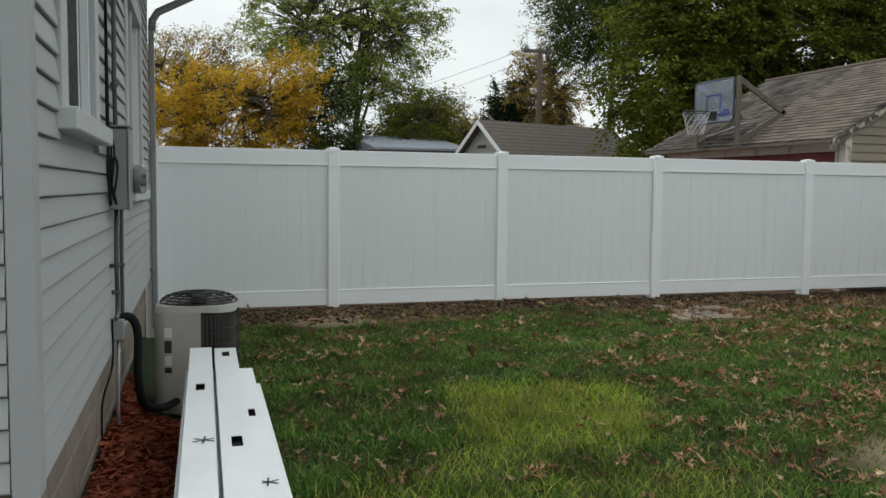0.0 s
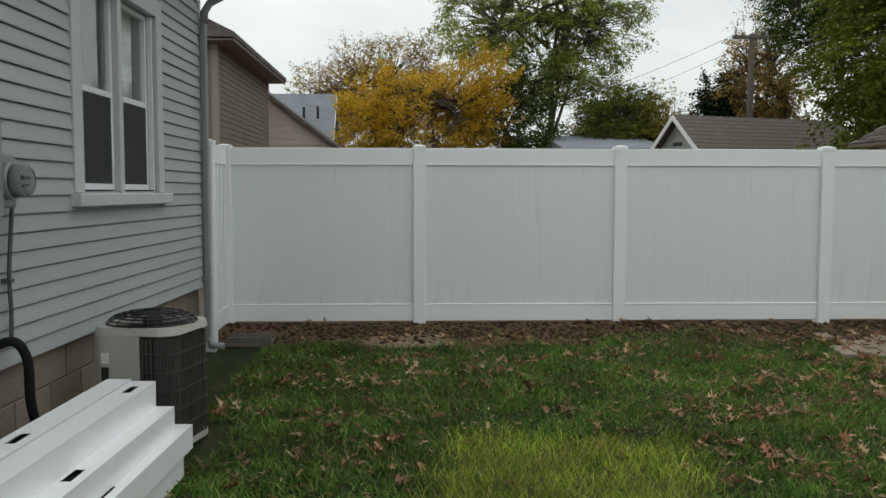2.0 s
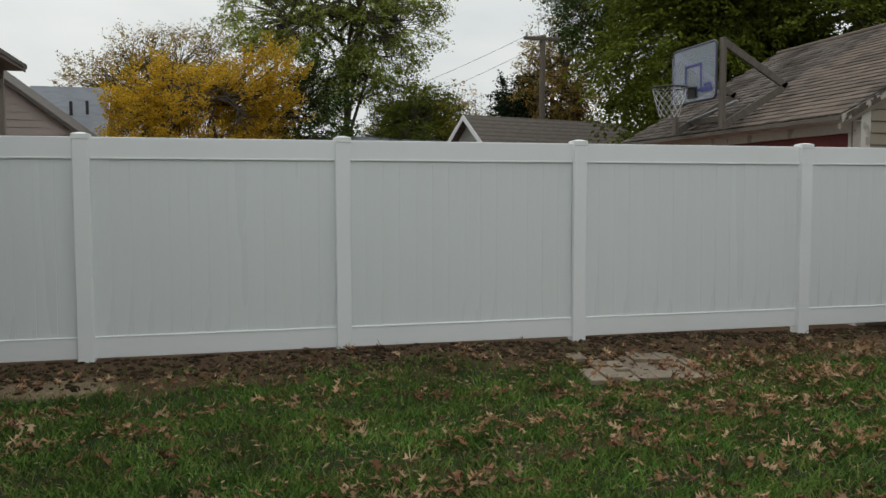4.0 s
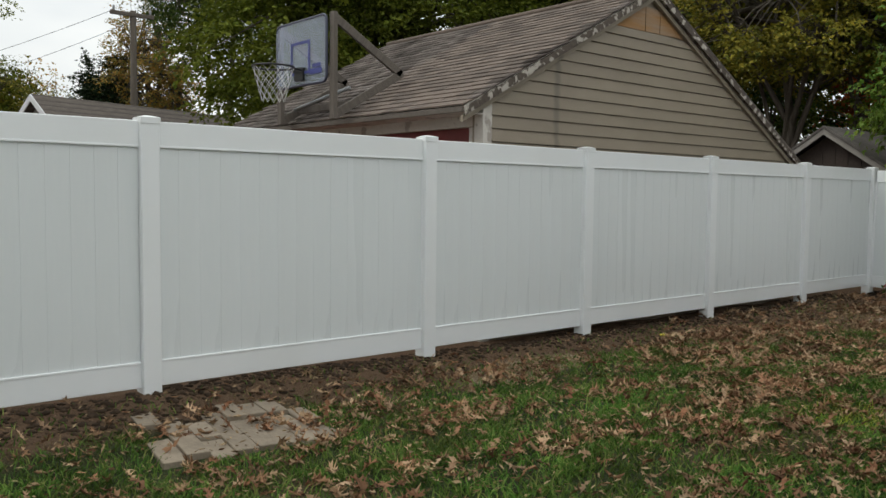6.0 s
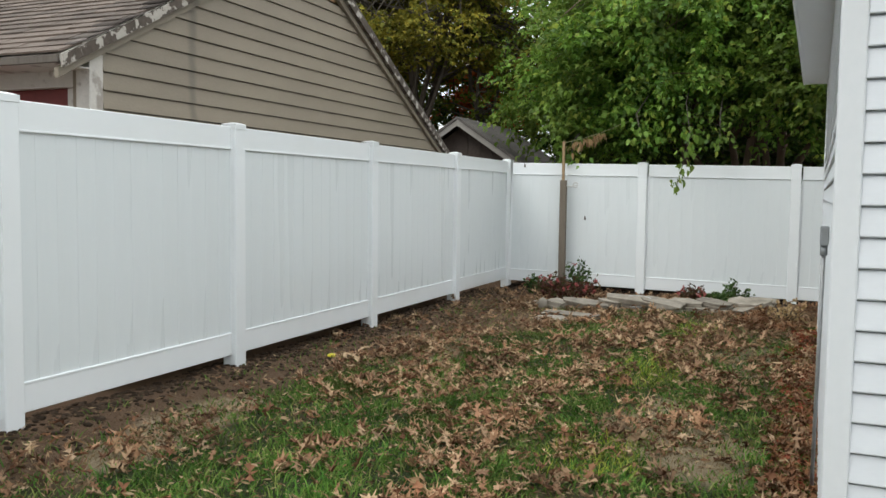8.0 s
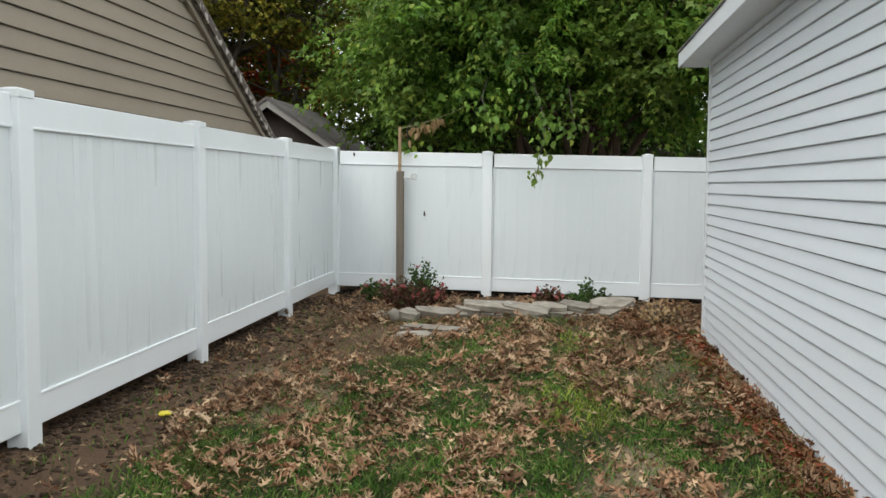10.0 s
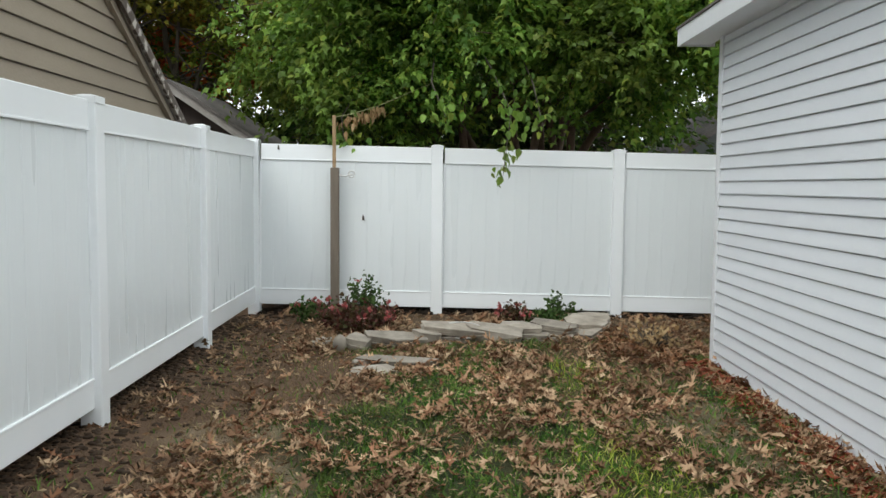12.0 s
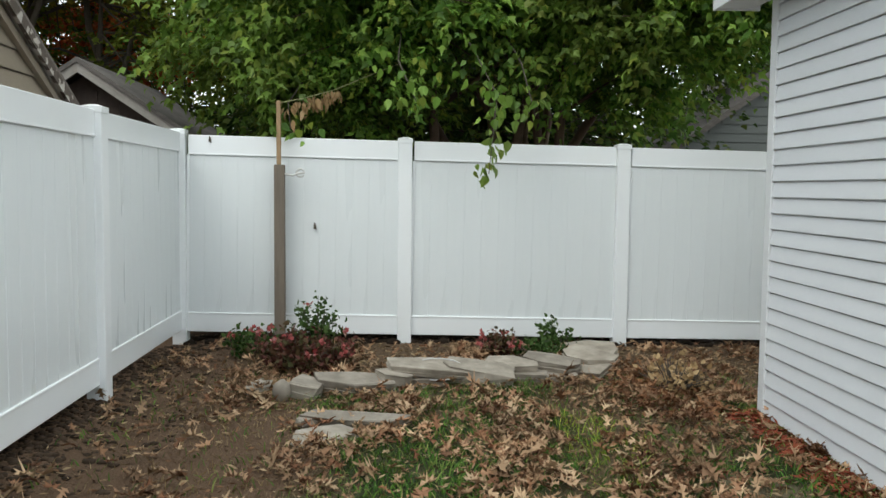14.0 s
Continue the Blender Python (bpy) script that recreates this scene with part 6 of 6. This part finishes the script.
_g = lambda x, y: float(height(x, y)) - 0.012
for k, (x, y, z, a, b, h, tn, tl) in enumerate((
        (14.02, 8.02, 0.0, 0.09, 0.14, 0.045, 70, 0), (13.86, 7.68, 0.0, 0.10, 0.13, 0.085, 75, 0), (13.95, 7.36, 0.0, 0.13, 0.27, 0.085, 8, 4),
        (14.06, 7.08, 0.0, 0.10, 0.13, 0.10, 30, 8), (14.18, 6.83, 0.0, 0.12, 0.30, 0.06, 4, 0), (14.20, 6.80, 0.082, 0.15, 0.33, 0.055, 6, 5),
        (14.22, 6.44, 0.0, 0.15, 0.25, 0.10, -8, 7), (14.36, 6.13, 0.0, 0.13, 0.22, 0.05, -6, 0), (14.38, 6.16, 0.068, 0.14, 0.19, 0.045, -14, 3),
        (14.38, 5.92, 0.0, 0.12, 0.24, 0.045, -16, 0), (14.44, 5.84, 0.062, 0.13, 0.22, 0.06, -22, 4), (14.52, 5.60, 0.0, 0.13, 0.20, 0.06, -36, 0),
        (14.64, 5.50, 0.08, 0.15, 0.22, 0.05, -38, 3), (14.92, 5.42, 0.02, 0.15, 0.2, 0.07, -30, 0), (15.18, 5.38, 0.03, 0.16, 0.22, 0.06, -10, 0),
        (13.12, 7.3, 0.0, 0.06, 0.30, 0.06, -6, 0), (12.85, 7.48, 0.0, 0.09, 0.2, 0.035, 30, 0), (13.13, 7.58, 0.0, 0.06, 0.09, 0.04, 40, 0))):
    stone(x, y, _g(x, y) + z, a * 1.18, b * 1.22, h * 0.9, tn, 100 + k, tl)
bl = bmesh.new()
bmesh.ops.create_icosphere(bl, subdivisions=3, radius=0.062)
for v in bl.verts:
    v.co.z *= 1.35
    v.co *= 1 + 0.05 * noise.noise(v.co * 22)
    if v.co.z > 0.06:
        v.co.x *= 0.8
        v.co.y *= 0.8
for f in bl.faces:
    f.smooth = True
ball = part("round_stone", bl, STONE, None, m=T(13.72, 7.83, _g(13.72, 7.83) + 0.075))
tagged(ball, "rough pale round stone ornament beside the bed", "ornament")
cb = bmesh.new()
_cc = [(14.18 + 0.10 * math.sin(a), 6.75 + 0.2 * math.cos(a), 0.155 + 0.06 * math.sin(a)) for a in np.linspace(0.2, 5.2, 18)]
tube(cb, _cc, 0.005, 5)
part("strand", cb, NET, thing("twine_loop", "thin white twine loop lying on the stones", "twine"))

SHRUB_RED = leafy("reddish_shrub_leaf", [(0.075, 0.030, 0.024), (0.120, 0.045, 0.036), (0.060, 0.060, 0.024), (0.110, 0.060, 0.034)], 0.2)
FLOWER = leafy("pink_red_petal", [(0.34, 0.06, 0.06), (0.44, 0.14, 0.13), (0.38, 0.08, 0.08), (0.52, 0.32, 0.29)], 0.25)
SHRUB_GREEN = leafy("shrub_green_leaf", [(0.03, 0.06, 0.015), (0.06, 0.11, 0.03), (0.09, 0.14, 0.04)], 0.3)


def shrub(name, label, x, y, rx, ry, h, n, size, mat_, seed, flowers=0, stems=10):
    rng = np.random.default_rng(seed)
    z0 = float(height(x, y))
    t = thing(name, label, "shrub", T(x, y, z0))
    bm = bmesh.new()
    cs = []
    for k in range(stems):
        a = rng.uniform(0, 6.28)
        r = math.sqrt(rng.random())
        tip = np.array([rx * r * math.cos(a), ry * r * math.sin(a), h * (0.55 + 0.45 * rng.random()) * (1.15 - 0.5 * r)])
        tube(bm, [(tip[0] * 0.15, tip[1] * 0.15, 0), (tip[0] * 0.6, tip[1] * 0.6, tip[2] * 0.6), tuple(tip)], [0.006, 0.004, 0.002], 4, False)
        for q in range(n // stems):
            u = rng.uniform(0.25, 1.02)
            cs.append(tip * np.array([u ** 0.7, u ** 0.7, u]) + rng.normal(0, 0.035, 3))
    tagged(part("stem", bm, BARK, t), kind="stuff")
    cs = np.array(cs)
    cs[:, 2] = np.maximum(cs[:, 2], 0.02)
    leaf_cloud("foliage", cs, -0.1, size, mat_, t, seed + 1)
    if flowers:
        fl = []
        for k in range(flowers):
            a, r = rng.uniform(0, 6.28), math.sqrt(rng.random())
            c = np.array([rx * r * math.cos(a), ry * r * math.sin(a), h * rng.uniform(0.55, 0.95) * (1.1 - 0.4 * r)])
            for q in range(9):
                fl.append(c + rng.normal(0, 0.012, 3))
        leaf_cloud("blossom", fl, -0.4, 0.035, FLOWER, t, seed + 2, 0.5)
    return t


shrub("flowering_shrub", "low dark red-leaved shrub with pink blossoms", 14.6, 7.82, 0.35, 0.5, 0.30, 1300, 0.05, SHRUB_RED, 51, 15, 26)
shrub("flowering_shrub", "green-leaved shrub with pink blossoms at its edge", 15.05, 8.2, 0.25, 0.28, 0.32, 500, 0.045, SHRUB_GREEN, 54, 9, 14)
shrub("green_shrub", "wispy green shrub beside the wooden post", 15.15, 7.72, 0.2, 0.25, 0.52, 420, 0.05, SHRUB_GREEN, 57, 2, 16)
shrub("flowering_shrub", "small red-leaved shrub with pink blossoms", 15.1, 6.2, 0.2, 0.24, 0.26, 320, 0.045, SHRUB_RED, 60, 7, 12)
shrub("green_shrub", "low green plants beside the stones", 15.1, 5.85, 0.2, 0.28, 0.2, 380, 0.05, SHRUB_GREEN, 63, 0, 14)
shrub("green_shrub", "upright green seedling with bare stem tips", 15.35, 5.62, 0.12, 0.16, 0.42, 200, 0.05, SHRUB_GREEN, 66, 0, 8)
shrub("dry_brush", "pile of dry brown twigs beside the garage", 14.0, 5.05, 0.45, 0.28, 0.26, 260, 0.05, DRY_LEAF, 69, 0, 60)

# overhanging twigs of the tree over the fence
ov = thing("overhanging_branch", "leafy green branch hanging over the fence top", "branch", T(15.9, 6.3, 2.4))
for k, pts in enumerate(([(1.2, 0.2, 0.9), (-0.3, 0.1, 0.35), (-1.0, -0.05, -0.16), (-1.35, 0.05, -0.80)], [(1.2, -0.3, 0.9), (-0.3, -0.35, 0.2), (-0.8, -0.4, -0.3)],
                         [(1.0, 0.7, 0.8), (-0.4, 0.75, 0.2), (-0.8, 0.6, -0.2)], [(1.0, 1.5, 0.5), (0.0, 1.75, -0.15), (-0.2, 1.7, -0.45)])):
    part("twig", tube(bmesh.new(), pts, [0.014, 0.008, 0.004, 0.003][:len(pts)], 5), BARK, ov)
    rng = np.random.default_rng(80 + k)
    cs = []
    for q in range(95 if k == 0 else 50):
        u = rng.uniform(0.9, len(pts) - 1.001)
        i = int(u)
        p = Vector(pts[i]).lerp(Vector(pts[i + 1]), u - i)
        cs.append((p.x + rng.normal(0, 0.09), p.y + rng.normal(0, 0.07 + 0.16 * max(0.0, 2.0 - u)), p.z + rng.normal(0, 0.05 + 0.08 * max(0.0, 2.0 - u))))
    leaf_cloud("foliage", cs, 0.9, 0.098, GREEN_FRESH, ov, 90 + k, 0.34)

# small marks on the fence and lawn
for x, y, z, w, h, tn in ((15.725, 7.79, 1.10, 0.03, 0.07, 15), (15.727, 8.72, 1.87, 0.025, 0.06, 30)):
    bm = bmesh.new()
    prism(bm, [(-w / 2, 0), (w / 2, 0.01), (w * 0.3, h), (-w * 0.2, h * 0.8)], -0.006, 0.0, "x")
    tagged(part("stuck_leaf", bm, BARK, None, m=T(x - 0.003, y, z)), "dark dried leaf stuck on the fence", "leaf")
yb_ = bmesh.new()
bmesh.ops.create_icosphere(yb_, subdivisions=2, radius=0.042)
for v in yb_.verts:
    v.co.z *= 0.35
    v.co.x *= 1.3
    v.co *= 1 + 0.25 * noise.noise(v.co * 30)
tagged(part("yellow_scrap", yb_, YELLOW, None, m=T(9.93, 8.62, float(height(9.93, 8.62)) + 0.015)), "small yellow plastic scrap lying on the soil", "scrap")

# ---- pavers in the lawn ----
pav = thing("paver_patch", "patch of worn tan pavers sunk in the lawn", "paving", T(0, 0, 0), kind="structure")
_pr = random.Random(9)
_pm = {n_: mesh_of("paver", boxed(-0.066, 0.066, -n_ / 2 + 0.003, n_ / 2 - 0.003, 0, 0.05, 0.004), PAVER) for n_ in (0.34, 0.62, 0.9)}
for c in range(8):
    u = c * 0.137
    y = 7.66 + 0.06 * abs(c - 4) / 4 + _pr.uniform(-0.06, 0.08) - 0.012 * c
    end = 8.56 - 0.012 * c + _pr.uniform(-0.06, 0.02)
    while y < end - 0.16:
        n_ = _pr.choice((0.34, 0.62, 0.9, 0.9)) if end - y > 0.6 else 0.34
        mid = y + n_ / 2
        x = 4.24 + u + 0.17 * (mid - 7.6)
        part("paver", _pm[n_], PAVER, pav, m=T(x, mid, float(height(x, mid)) - 0.031 + _pr.uniform(-0.005, 0.004)) @ rz(-9.6 + _pr.uniform(-0.6, 0.6)) @ Matrix.Rotation(radians(_pr.uniform(-0.7, 0.7)), 4, "X"))
        y += n_ + 0.005


# ---- mulch, clods, fallen leaves and grass ----
def scatter(n, x0, x1, y0, y1, keep, seed):
    rng = np.random.default_rng(seed)
    x, y = rng.uniform(x0, x1, n), rng.uniform(y0, y1, n)
    k = rng.random(n) < keep(x, y)
    return x[k], y[k], rng


def free_of_things(x, y):
    """0 where a building, the pad or the posts stand."""
    wall = -1.745 + 0.0244 * (y - 2.1) + 0.0
    ok = (x > wall - 0.0) | (y < 2.05)
    ok &= ~((x > 6.45) & (y < 4.83 - 0.0216 * (x - 6.5)) & (x < 13.35))
    ok &= ~((np.abs(x + 1.21) < 0.40) & (np.abs(y - 5.33) < 0.42))
    ok &= (y < 8.98) & (x < 15.72)
    return ok


def chips(name, label, x0, x1, y0, y1, n, cols, seed, keep, lift=0.02, size=0.045):
    x, y, rng = scatter(n, x0, x1, y0, y1, keep, seed)
    m = len(x)
    c = np.stack([x, y, height(x, y) + lift * rng.random(m)], axis=1)
    a = rng.uniform(0, 6.28, m)
    ax = np.stack([np.cos(a), np.sin(a), rng.normal(0, 0.25, m)], axis=1)
    sd = np.stack([-np.sin(a), np.cos(a), rng.normal(0, 0.35, m)], axis=1)
    up = np.array([0, 0, 1.0])
    ln = size * rng.uniform(0.4, 1.3, (m, 1))
    wd = ln * rng.uniform(0.12, 0.3, (m, 1))
    v = np.stack([c - ax * ln, c + sd * wd + up * wd * 0.7, c + ax * ln, c - sd * wd, c - up * wd], axis=1).reshape(-1, 3)
    q = np.arange(m)[:, None] * 5
    f = np.concatenate([q + np.array([[0, 1, 2]])[:, ::-1], q + np.array([[0, 2, 3]])[:, ::-1], q + np.array([[0, 4, 1]]), q + np.array([[4, 2, 1]])], axis=1).reshape(-1, 3)
    o = arrays(name, v, f, leafy(name + "_colour", cols, 0, 0.9))
    return tagged(o, label, "mulch", kind="stuff")


MULCH = [(0.15, 0.035, 0.02), (0.25, 0.065, 0.035), (0.32, 0.10, 0.055), (0.10, 0.028, 0.018)]
_edge = lambda x, y: (free_of_things(x, y) * (1 - sstep(-1.22, -1.02, x + 0.28 * sstep(5.4, 5.7, y) + 0.06 * rough2(x, y, 6, 3)))).astype(float)
chips("red_mulch", "red wood-chip mulch along the house foundation", -1.8, -0.95, 1.0, 5.7, 17000, MULCH, 31, _edge, 0.03)
_edge2 = lambda x, y: (free_of_things(x, y) * (1 - sstep(0.14, 0.34, y - (4.83 - 0.0216 * (x - 6.5)) + 0.06 * rough2(x, y, 6, 3)))).astype(float)
chips("red_mulch", "red wood-chip mulch along the garage wall", 7.5, 13.4, 4.6, 5.4, 9000, MULCH, 32, _edge2, 0.03)
CLOD = [(0.022, 0.015, 0.010), (0.045, 0.031, 0.021), (0.070, 0.048, 0.032), (0.034, 0.023, 0.016)]
_cl = lambda x, y: sstep(8.25, 8.55, y + 0.15 * rough2(x, y, 4, 5)) * (0.25 + 0.75 * (1 - sstep(4.0, 5.5, x))) * free_of_things(x, y)


def lumps(name, label, x0, x1, y0, y1, n, cols, seed, keep, size):
    x, y, rng = scatter(n, x0, x1, y0, y1, keep, seed)
    m = len(x)
    ico = bmesh.new()
    bmesh.ops.create_icosphere(ico, subdivisions=1, radius=1)
    ico.verts.ensure_lookup_table()
    bv = np.array([v.co[:] for v in ico.verts])
    bf = np.array([[v.index for v in f.verts] for f in ico.faces])
    ico.free()
    s = size * rng.uniform(0.3, 1.2, (m, 1, 1)) ** 1.4
    v = bv[None] * s * rng.uniform(0.6, 1.3, (m, len(bv), 1)) * np.array([1.15, 1.15, 0.6])
    v += np.stack([x, y, height(x, y)], axis=1)[:, None, :]
    f = (bf[None] + (np.arange(m) * len(bv))[:, None, None]).reshape(-1, 3)
    return tagged(arrays(name, v.reshape(-1, 3), f, leafy(name + "_colour", cols, 0, 0.95)), label, "soil", kind="stuff")


lumps("soil_clods", "dark loose clods of soil along the fence", -1.6, 15.6, 8.1, 9.0, 8000, CLOD, 33, _cl, 0.024)
# soil heaped under the rail; its dark tone also carries the gap's shade
lumps("soil_clods", "dark crumbly soil under the bottom rail of the fence, also standing in for shade", 4.6, 15.6, 8.75, 9.12, 3600, CLOD, 44, lambda x, y: 0.35 + 0.65 * sstep(8.8, 8.98, y), 0.022)
# near-black lumps put the shade under the back fence into their colour
lumps("soil_clods", "near-black soil lumps added under the back fence as its gap shade", 15.68, 16.5, 2.5, 9.0, 1500, [(0.012, 0.009, 0.006), (0.02, 0.014, 0.01), (0.03, 0.02, 0.014)], 45, lambda x, y: np.ones(np.shape(x)), 0.06)
lumps("soil_crumbs", "fine crumbs of soil on bare ground", 2, 15.6, 4.9, 9.0, 6000, [(0.10, 0.066, 0.043), (0.16, 0.106, 0.070), (0.07, 0.046, 0.030)], 34, lambda x, y: zones(x, y)[0] * 0.8 * free_of_things(x, y), 0.012)

# oak leaves: a lobed outline, curled
_half = [(0.0, 0.012), (0.14, 0.018), (0.22, 0.03), (0.34, 0.25), (0.33, 0.05), (0.47, 0.055), (0.62, 0.37), (0.58, 0.055), (0.70, 0.05), (0.88, 0.23), (0.82, 0.045), (1.0, 0.0)]


def fallen_leaves(name, label, n, seed, size, cols, keep, box_, lift=0.03):
    x, y, rng = scatter(n, *box_, keep, seed)
    m = len(x)
    outline = np.array([(a, b) for a, b in _half] + [(a, -b) for a, b in _half[-2:0:-1]])
    k = len(outline)
    mid = np.array([[0.5, 0.0]])
    pts = np.concatenate([outline, mid]) - np.array([0.5, 0.0])
    sz = size * rng.uniform(0.4, 1.2, (m, 1))
    curl = rng.uniform(-0.2, 1.5, (m, 1))
    bend = rng.uniform(-0.8, 0.8, (m, 1))
    u, w = pts[None, :, 0] * sz, pts[None, :, 1] * sz * rng.uniform(0.6, 1.05, (m, 1))
    z = (curl * w * w * 2.6 + bend * u * u * 1.2) / size + rng.normal(0, 0.05, (m, k + 1)) * sz
    tx, ty, tz = rng.normal(0, 0.35, m), rng.normal(0, 0.35, m), rng.uniform(0, 6.28, m)
    c, s = np.cos(tz)[:, None], np.sin(tz)[:, None]
    z = z + u * tx[:, None] + w * ty[:, None]
    X, Y = u * c - w * s, u * s + w * c
    g = height(x, y)[:, None]
    Z = np.maximum(z - z.min(axis=1, keepdims=True), 0) + g + lift * rng.random((m, 1))
    v = np.stack([X + x[:, None], Y + y[:, None], Z], axis=2).reshape(-1, 3)
    tri = np.array([[i, (i + 1) % k, k] for i in range(k)])
    f = (tri[None] + (np.arange(m) * (k + 1))[:, None, None]).reshape(-1, 3)
    o = arrays(name, v, f, leafy(name + "_colour", cols, 0.15, 0.75, 1.6))
    return tagged(o, label, "leaves", kind="stuff")


def leaf_keep(x, y):
    """Drifts: dense heaps with thinly strewn ground between."""
    le = zones(x, y)[3]
    heap = rough2(x, y, 6.5, 9) + 0.55 * rough2(x, y, 2.2, 3) + 0.35 * rough2(x, y, 15.0, 1)
    k = le * (0.10 + 1.1 * sstep(0.17 - 0.32 * le, 0.62 - 0.25 * le, heap))
    return np.clip(k, 0, 1) * free_of_things(x, y) * ((x > -1.0) | (rough2(x, y, 5, 1) > 0.6))


fallen_leaves("fallen_oak_leaves", "reddish-brown and tan fallen oak leaves in drifts on the lawn", 64000, 35, 0.102,
              [(0.180, 0.088, 0.046), (0.340, 0.200, 0.114), (0.112, 0.054, 0.031), (0.520, 0.370, 0.232), (0.262, 0.124, 0.068), (0.150, 0.077, 0.043), (0.410, 0.275, 0.166), (0.246, 0.157, 0.085)], leaf_keep, (-1.6, 15.6, 1.0, 8.95), 0.035)
fallen_leaves("fallen_leaves", "larger pale tan leaves strewn over the far lawn", 4000, 46, 0.125,
              [(0.330, 0.195, 0.110), (0.520, 0.380, 0.240), (0.240, 0.120, 0.066), (0.430, 0.290, 0.175), (0.190, 0.100, 0.056)], lambda x, y: leaf_keep(x, y) * sstep(8.5, 10.5, x), (8.5, 15.5, 4.9, 8.9), 0.05)
_lm = lambda x, y: _edge2(x, y) * sstep(10.6, 9.4, x) * 0.7 + 0.9 * blob(x, y, 13.9, 5.2, 0.9, 0.4)
fallen_leaves("fallen_leaf_drift", "drift of brown leaves against the garage wall", 6000, 36, 0.095,
              [(0.17, 0.075, 0.035), (0.28, 0.14, 0.07), (0.10, 0.045, 0.025), (0.38, 0.24, 0.14)], lambda x, y: np.clip(_lm(x, y), 0, 1) * free_of_things(x, y), (7.4, 15.4, 4.6, 5.6), 0.05)


def grass(name, label, n, box_, keep, hgt, wid, cols, seed, blend=None):
    x, y, rng = scatter(n, *box_, keep, seed)
    m = len(x)
    a = rng.uniform(0, 6.28, m)
    h = hgt * rng.uniform(0.45, 1.25, m)
    lean = rng.uniform(0.4, 1.5, m) * h
    b = rng.uniform(0, 6.28, m)
    g = height(x, y) - 0.004
    dx, dy = np.cos(a) * wid / 2, np.sin(a) * wid / 2
    lx, ly = np.cos(b) * lean, np.sin(b) * lean
    v = np.stack([np.stack([x - dx, y - dy, g], 1), np.stack([x + dx, y + dy, g], 1),
                  np.stack([x + dx * 0.8 + lx * 0.35, y + dy * 0.8 + ly * 0.35, g + h * 0.6], 1), np.stack([x - dx * 0.8 + lx * 0.35, y - dy * 0.8 + ly * 0.35, g + h * 0.6], 1),
                  np.stack([x + lx, y + ly, g + h * 0.95], 1)], axis=1).reshape(-1, 3)
    q = np.arange(m)[:, None] * 5
    f = np.concatenate([q + np.array([[0, 1, 2]]), q + np.array([[0, 2, 3]]), q + np.array([[3, 2, 4]])], axis=1).reshape(-1, 3)
    return tagged(arrays(name, v, f, leafy(name + "_colour", cols, 0.3, 0.6, 2.2, blend)), label, "grass", kind="stuff")


def lawn_keep(x, y):
    so, sa, br, le = zones(x, y)
    return np.clip((1 - 0.92 * so) * (1 - sa) * (1 - 0.85 * br), 0, 1) * free_of_things(x, y) * ((x > -1.08) | (y < 1.0)) * (1 - inside(x, y, [(4.2, 7.68), (4.36, 8.55), (5.42, 8.5), (5.22, 7.62)])) * (0.35 + 0.65 * sstep(-0.4, 0.4, rough2(x, y, 6, 6))) * (1 - 0.45 * sstep(9.0, 11.5, x))


GRASS_COLS = [(0.032, 0.090, 0.016), (0.064, 0.160, 0.027), (0.125, 0.235, 0.040), (0.044, 0.116, 0.020), (0.24, 0.27, 0.08), (0.085, 0.185, 0.031)]
STRAW = (0.13, 0.105, 0.035)
grass("lawn_grass", "short dark green lawn grass", 430000, (-1.5, 14.5, 1.6, 8.9), lawn_keep, 0.052, 0.0085, GRASS_COLS, 37, (STRAW, 1.3, 0.3))
grass("lawn_grass", "longer dark green grass in the open lawn", 90000, (-1.3, 9.5, 1.8, 7.5), lambda x, y: lawn_keep(x, y) * sstep(-0.1, 0.5, rough2(x, y, 7, 4)), 0.075, 0.0091, GRASS_COLS, 38, (STRAW, 1.3, 0.25))
grass("bright_grass", "bright yellow-green new grass patch", 130000, (-1.2, 13.5, 2.0, 7.0), lambda x, y: zones(x, y)[2] * free_of_things(x, y) * (x > -1.05), 0.075, 0.0055,
      [(0.145, 0.225, 0.020), (0.26, 0.35, 0.032), (0.40, 0.45, 0.06), (0.185, 0.29, 0.026), (0.53, 0.51, 0.16)], 39, ((0.36, 0.33, 0.08), 2.5, 0.4))
grass("dry_grass", "thin dry straw-coloured grass", 110000, (-1.0, 15, 1.6, 8.9), lambda x, y: np.clip(0.05 + 0.05 * (x > 8) + 0.45 * zones(x, y)[0] * sstep(8.6, 8.0, y) + 0.9 * zones(x, y)[1] * (x > 6), 0, 1) * free_of_things(x, y), 0.04, 0.005,
      [(0.20, 0.135, 0.06), (0.34, 0.25, 0.13), (0.12, 0.08, 0.035), (0.44, 0.35, 0.20)], 40)
LITTER = [(0.16, 0.10, 0.055), (0.30, 0.21, 0.12), (0.40, 0.30, 0.18), (0.10, 0.065, 0.04), (0.24, 0.13, 0.07)]
chips("leaf_litter", "small broken bits of dry leaf and straw in the grass", -1.0, 15.5, 1.6, 8.9, 70000, LITTER, 43, lambda x, y: np.clip(0.10 + 0.6 * zones(x, y)[3], 0, 1) * (1 - 0.7 * zones(x, y)[2]) * free_of_things(x, y), 0.045, 0.024)
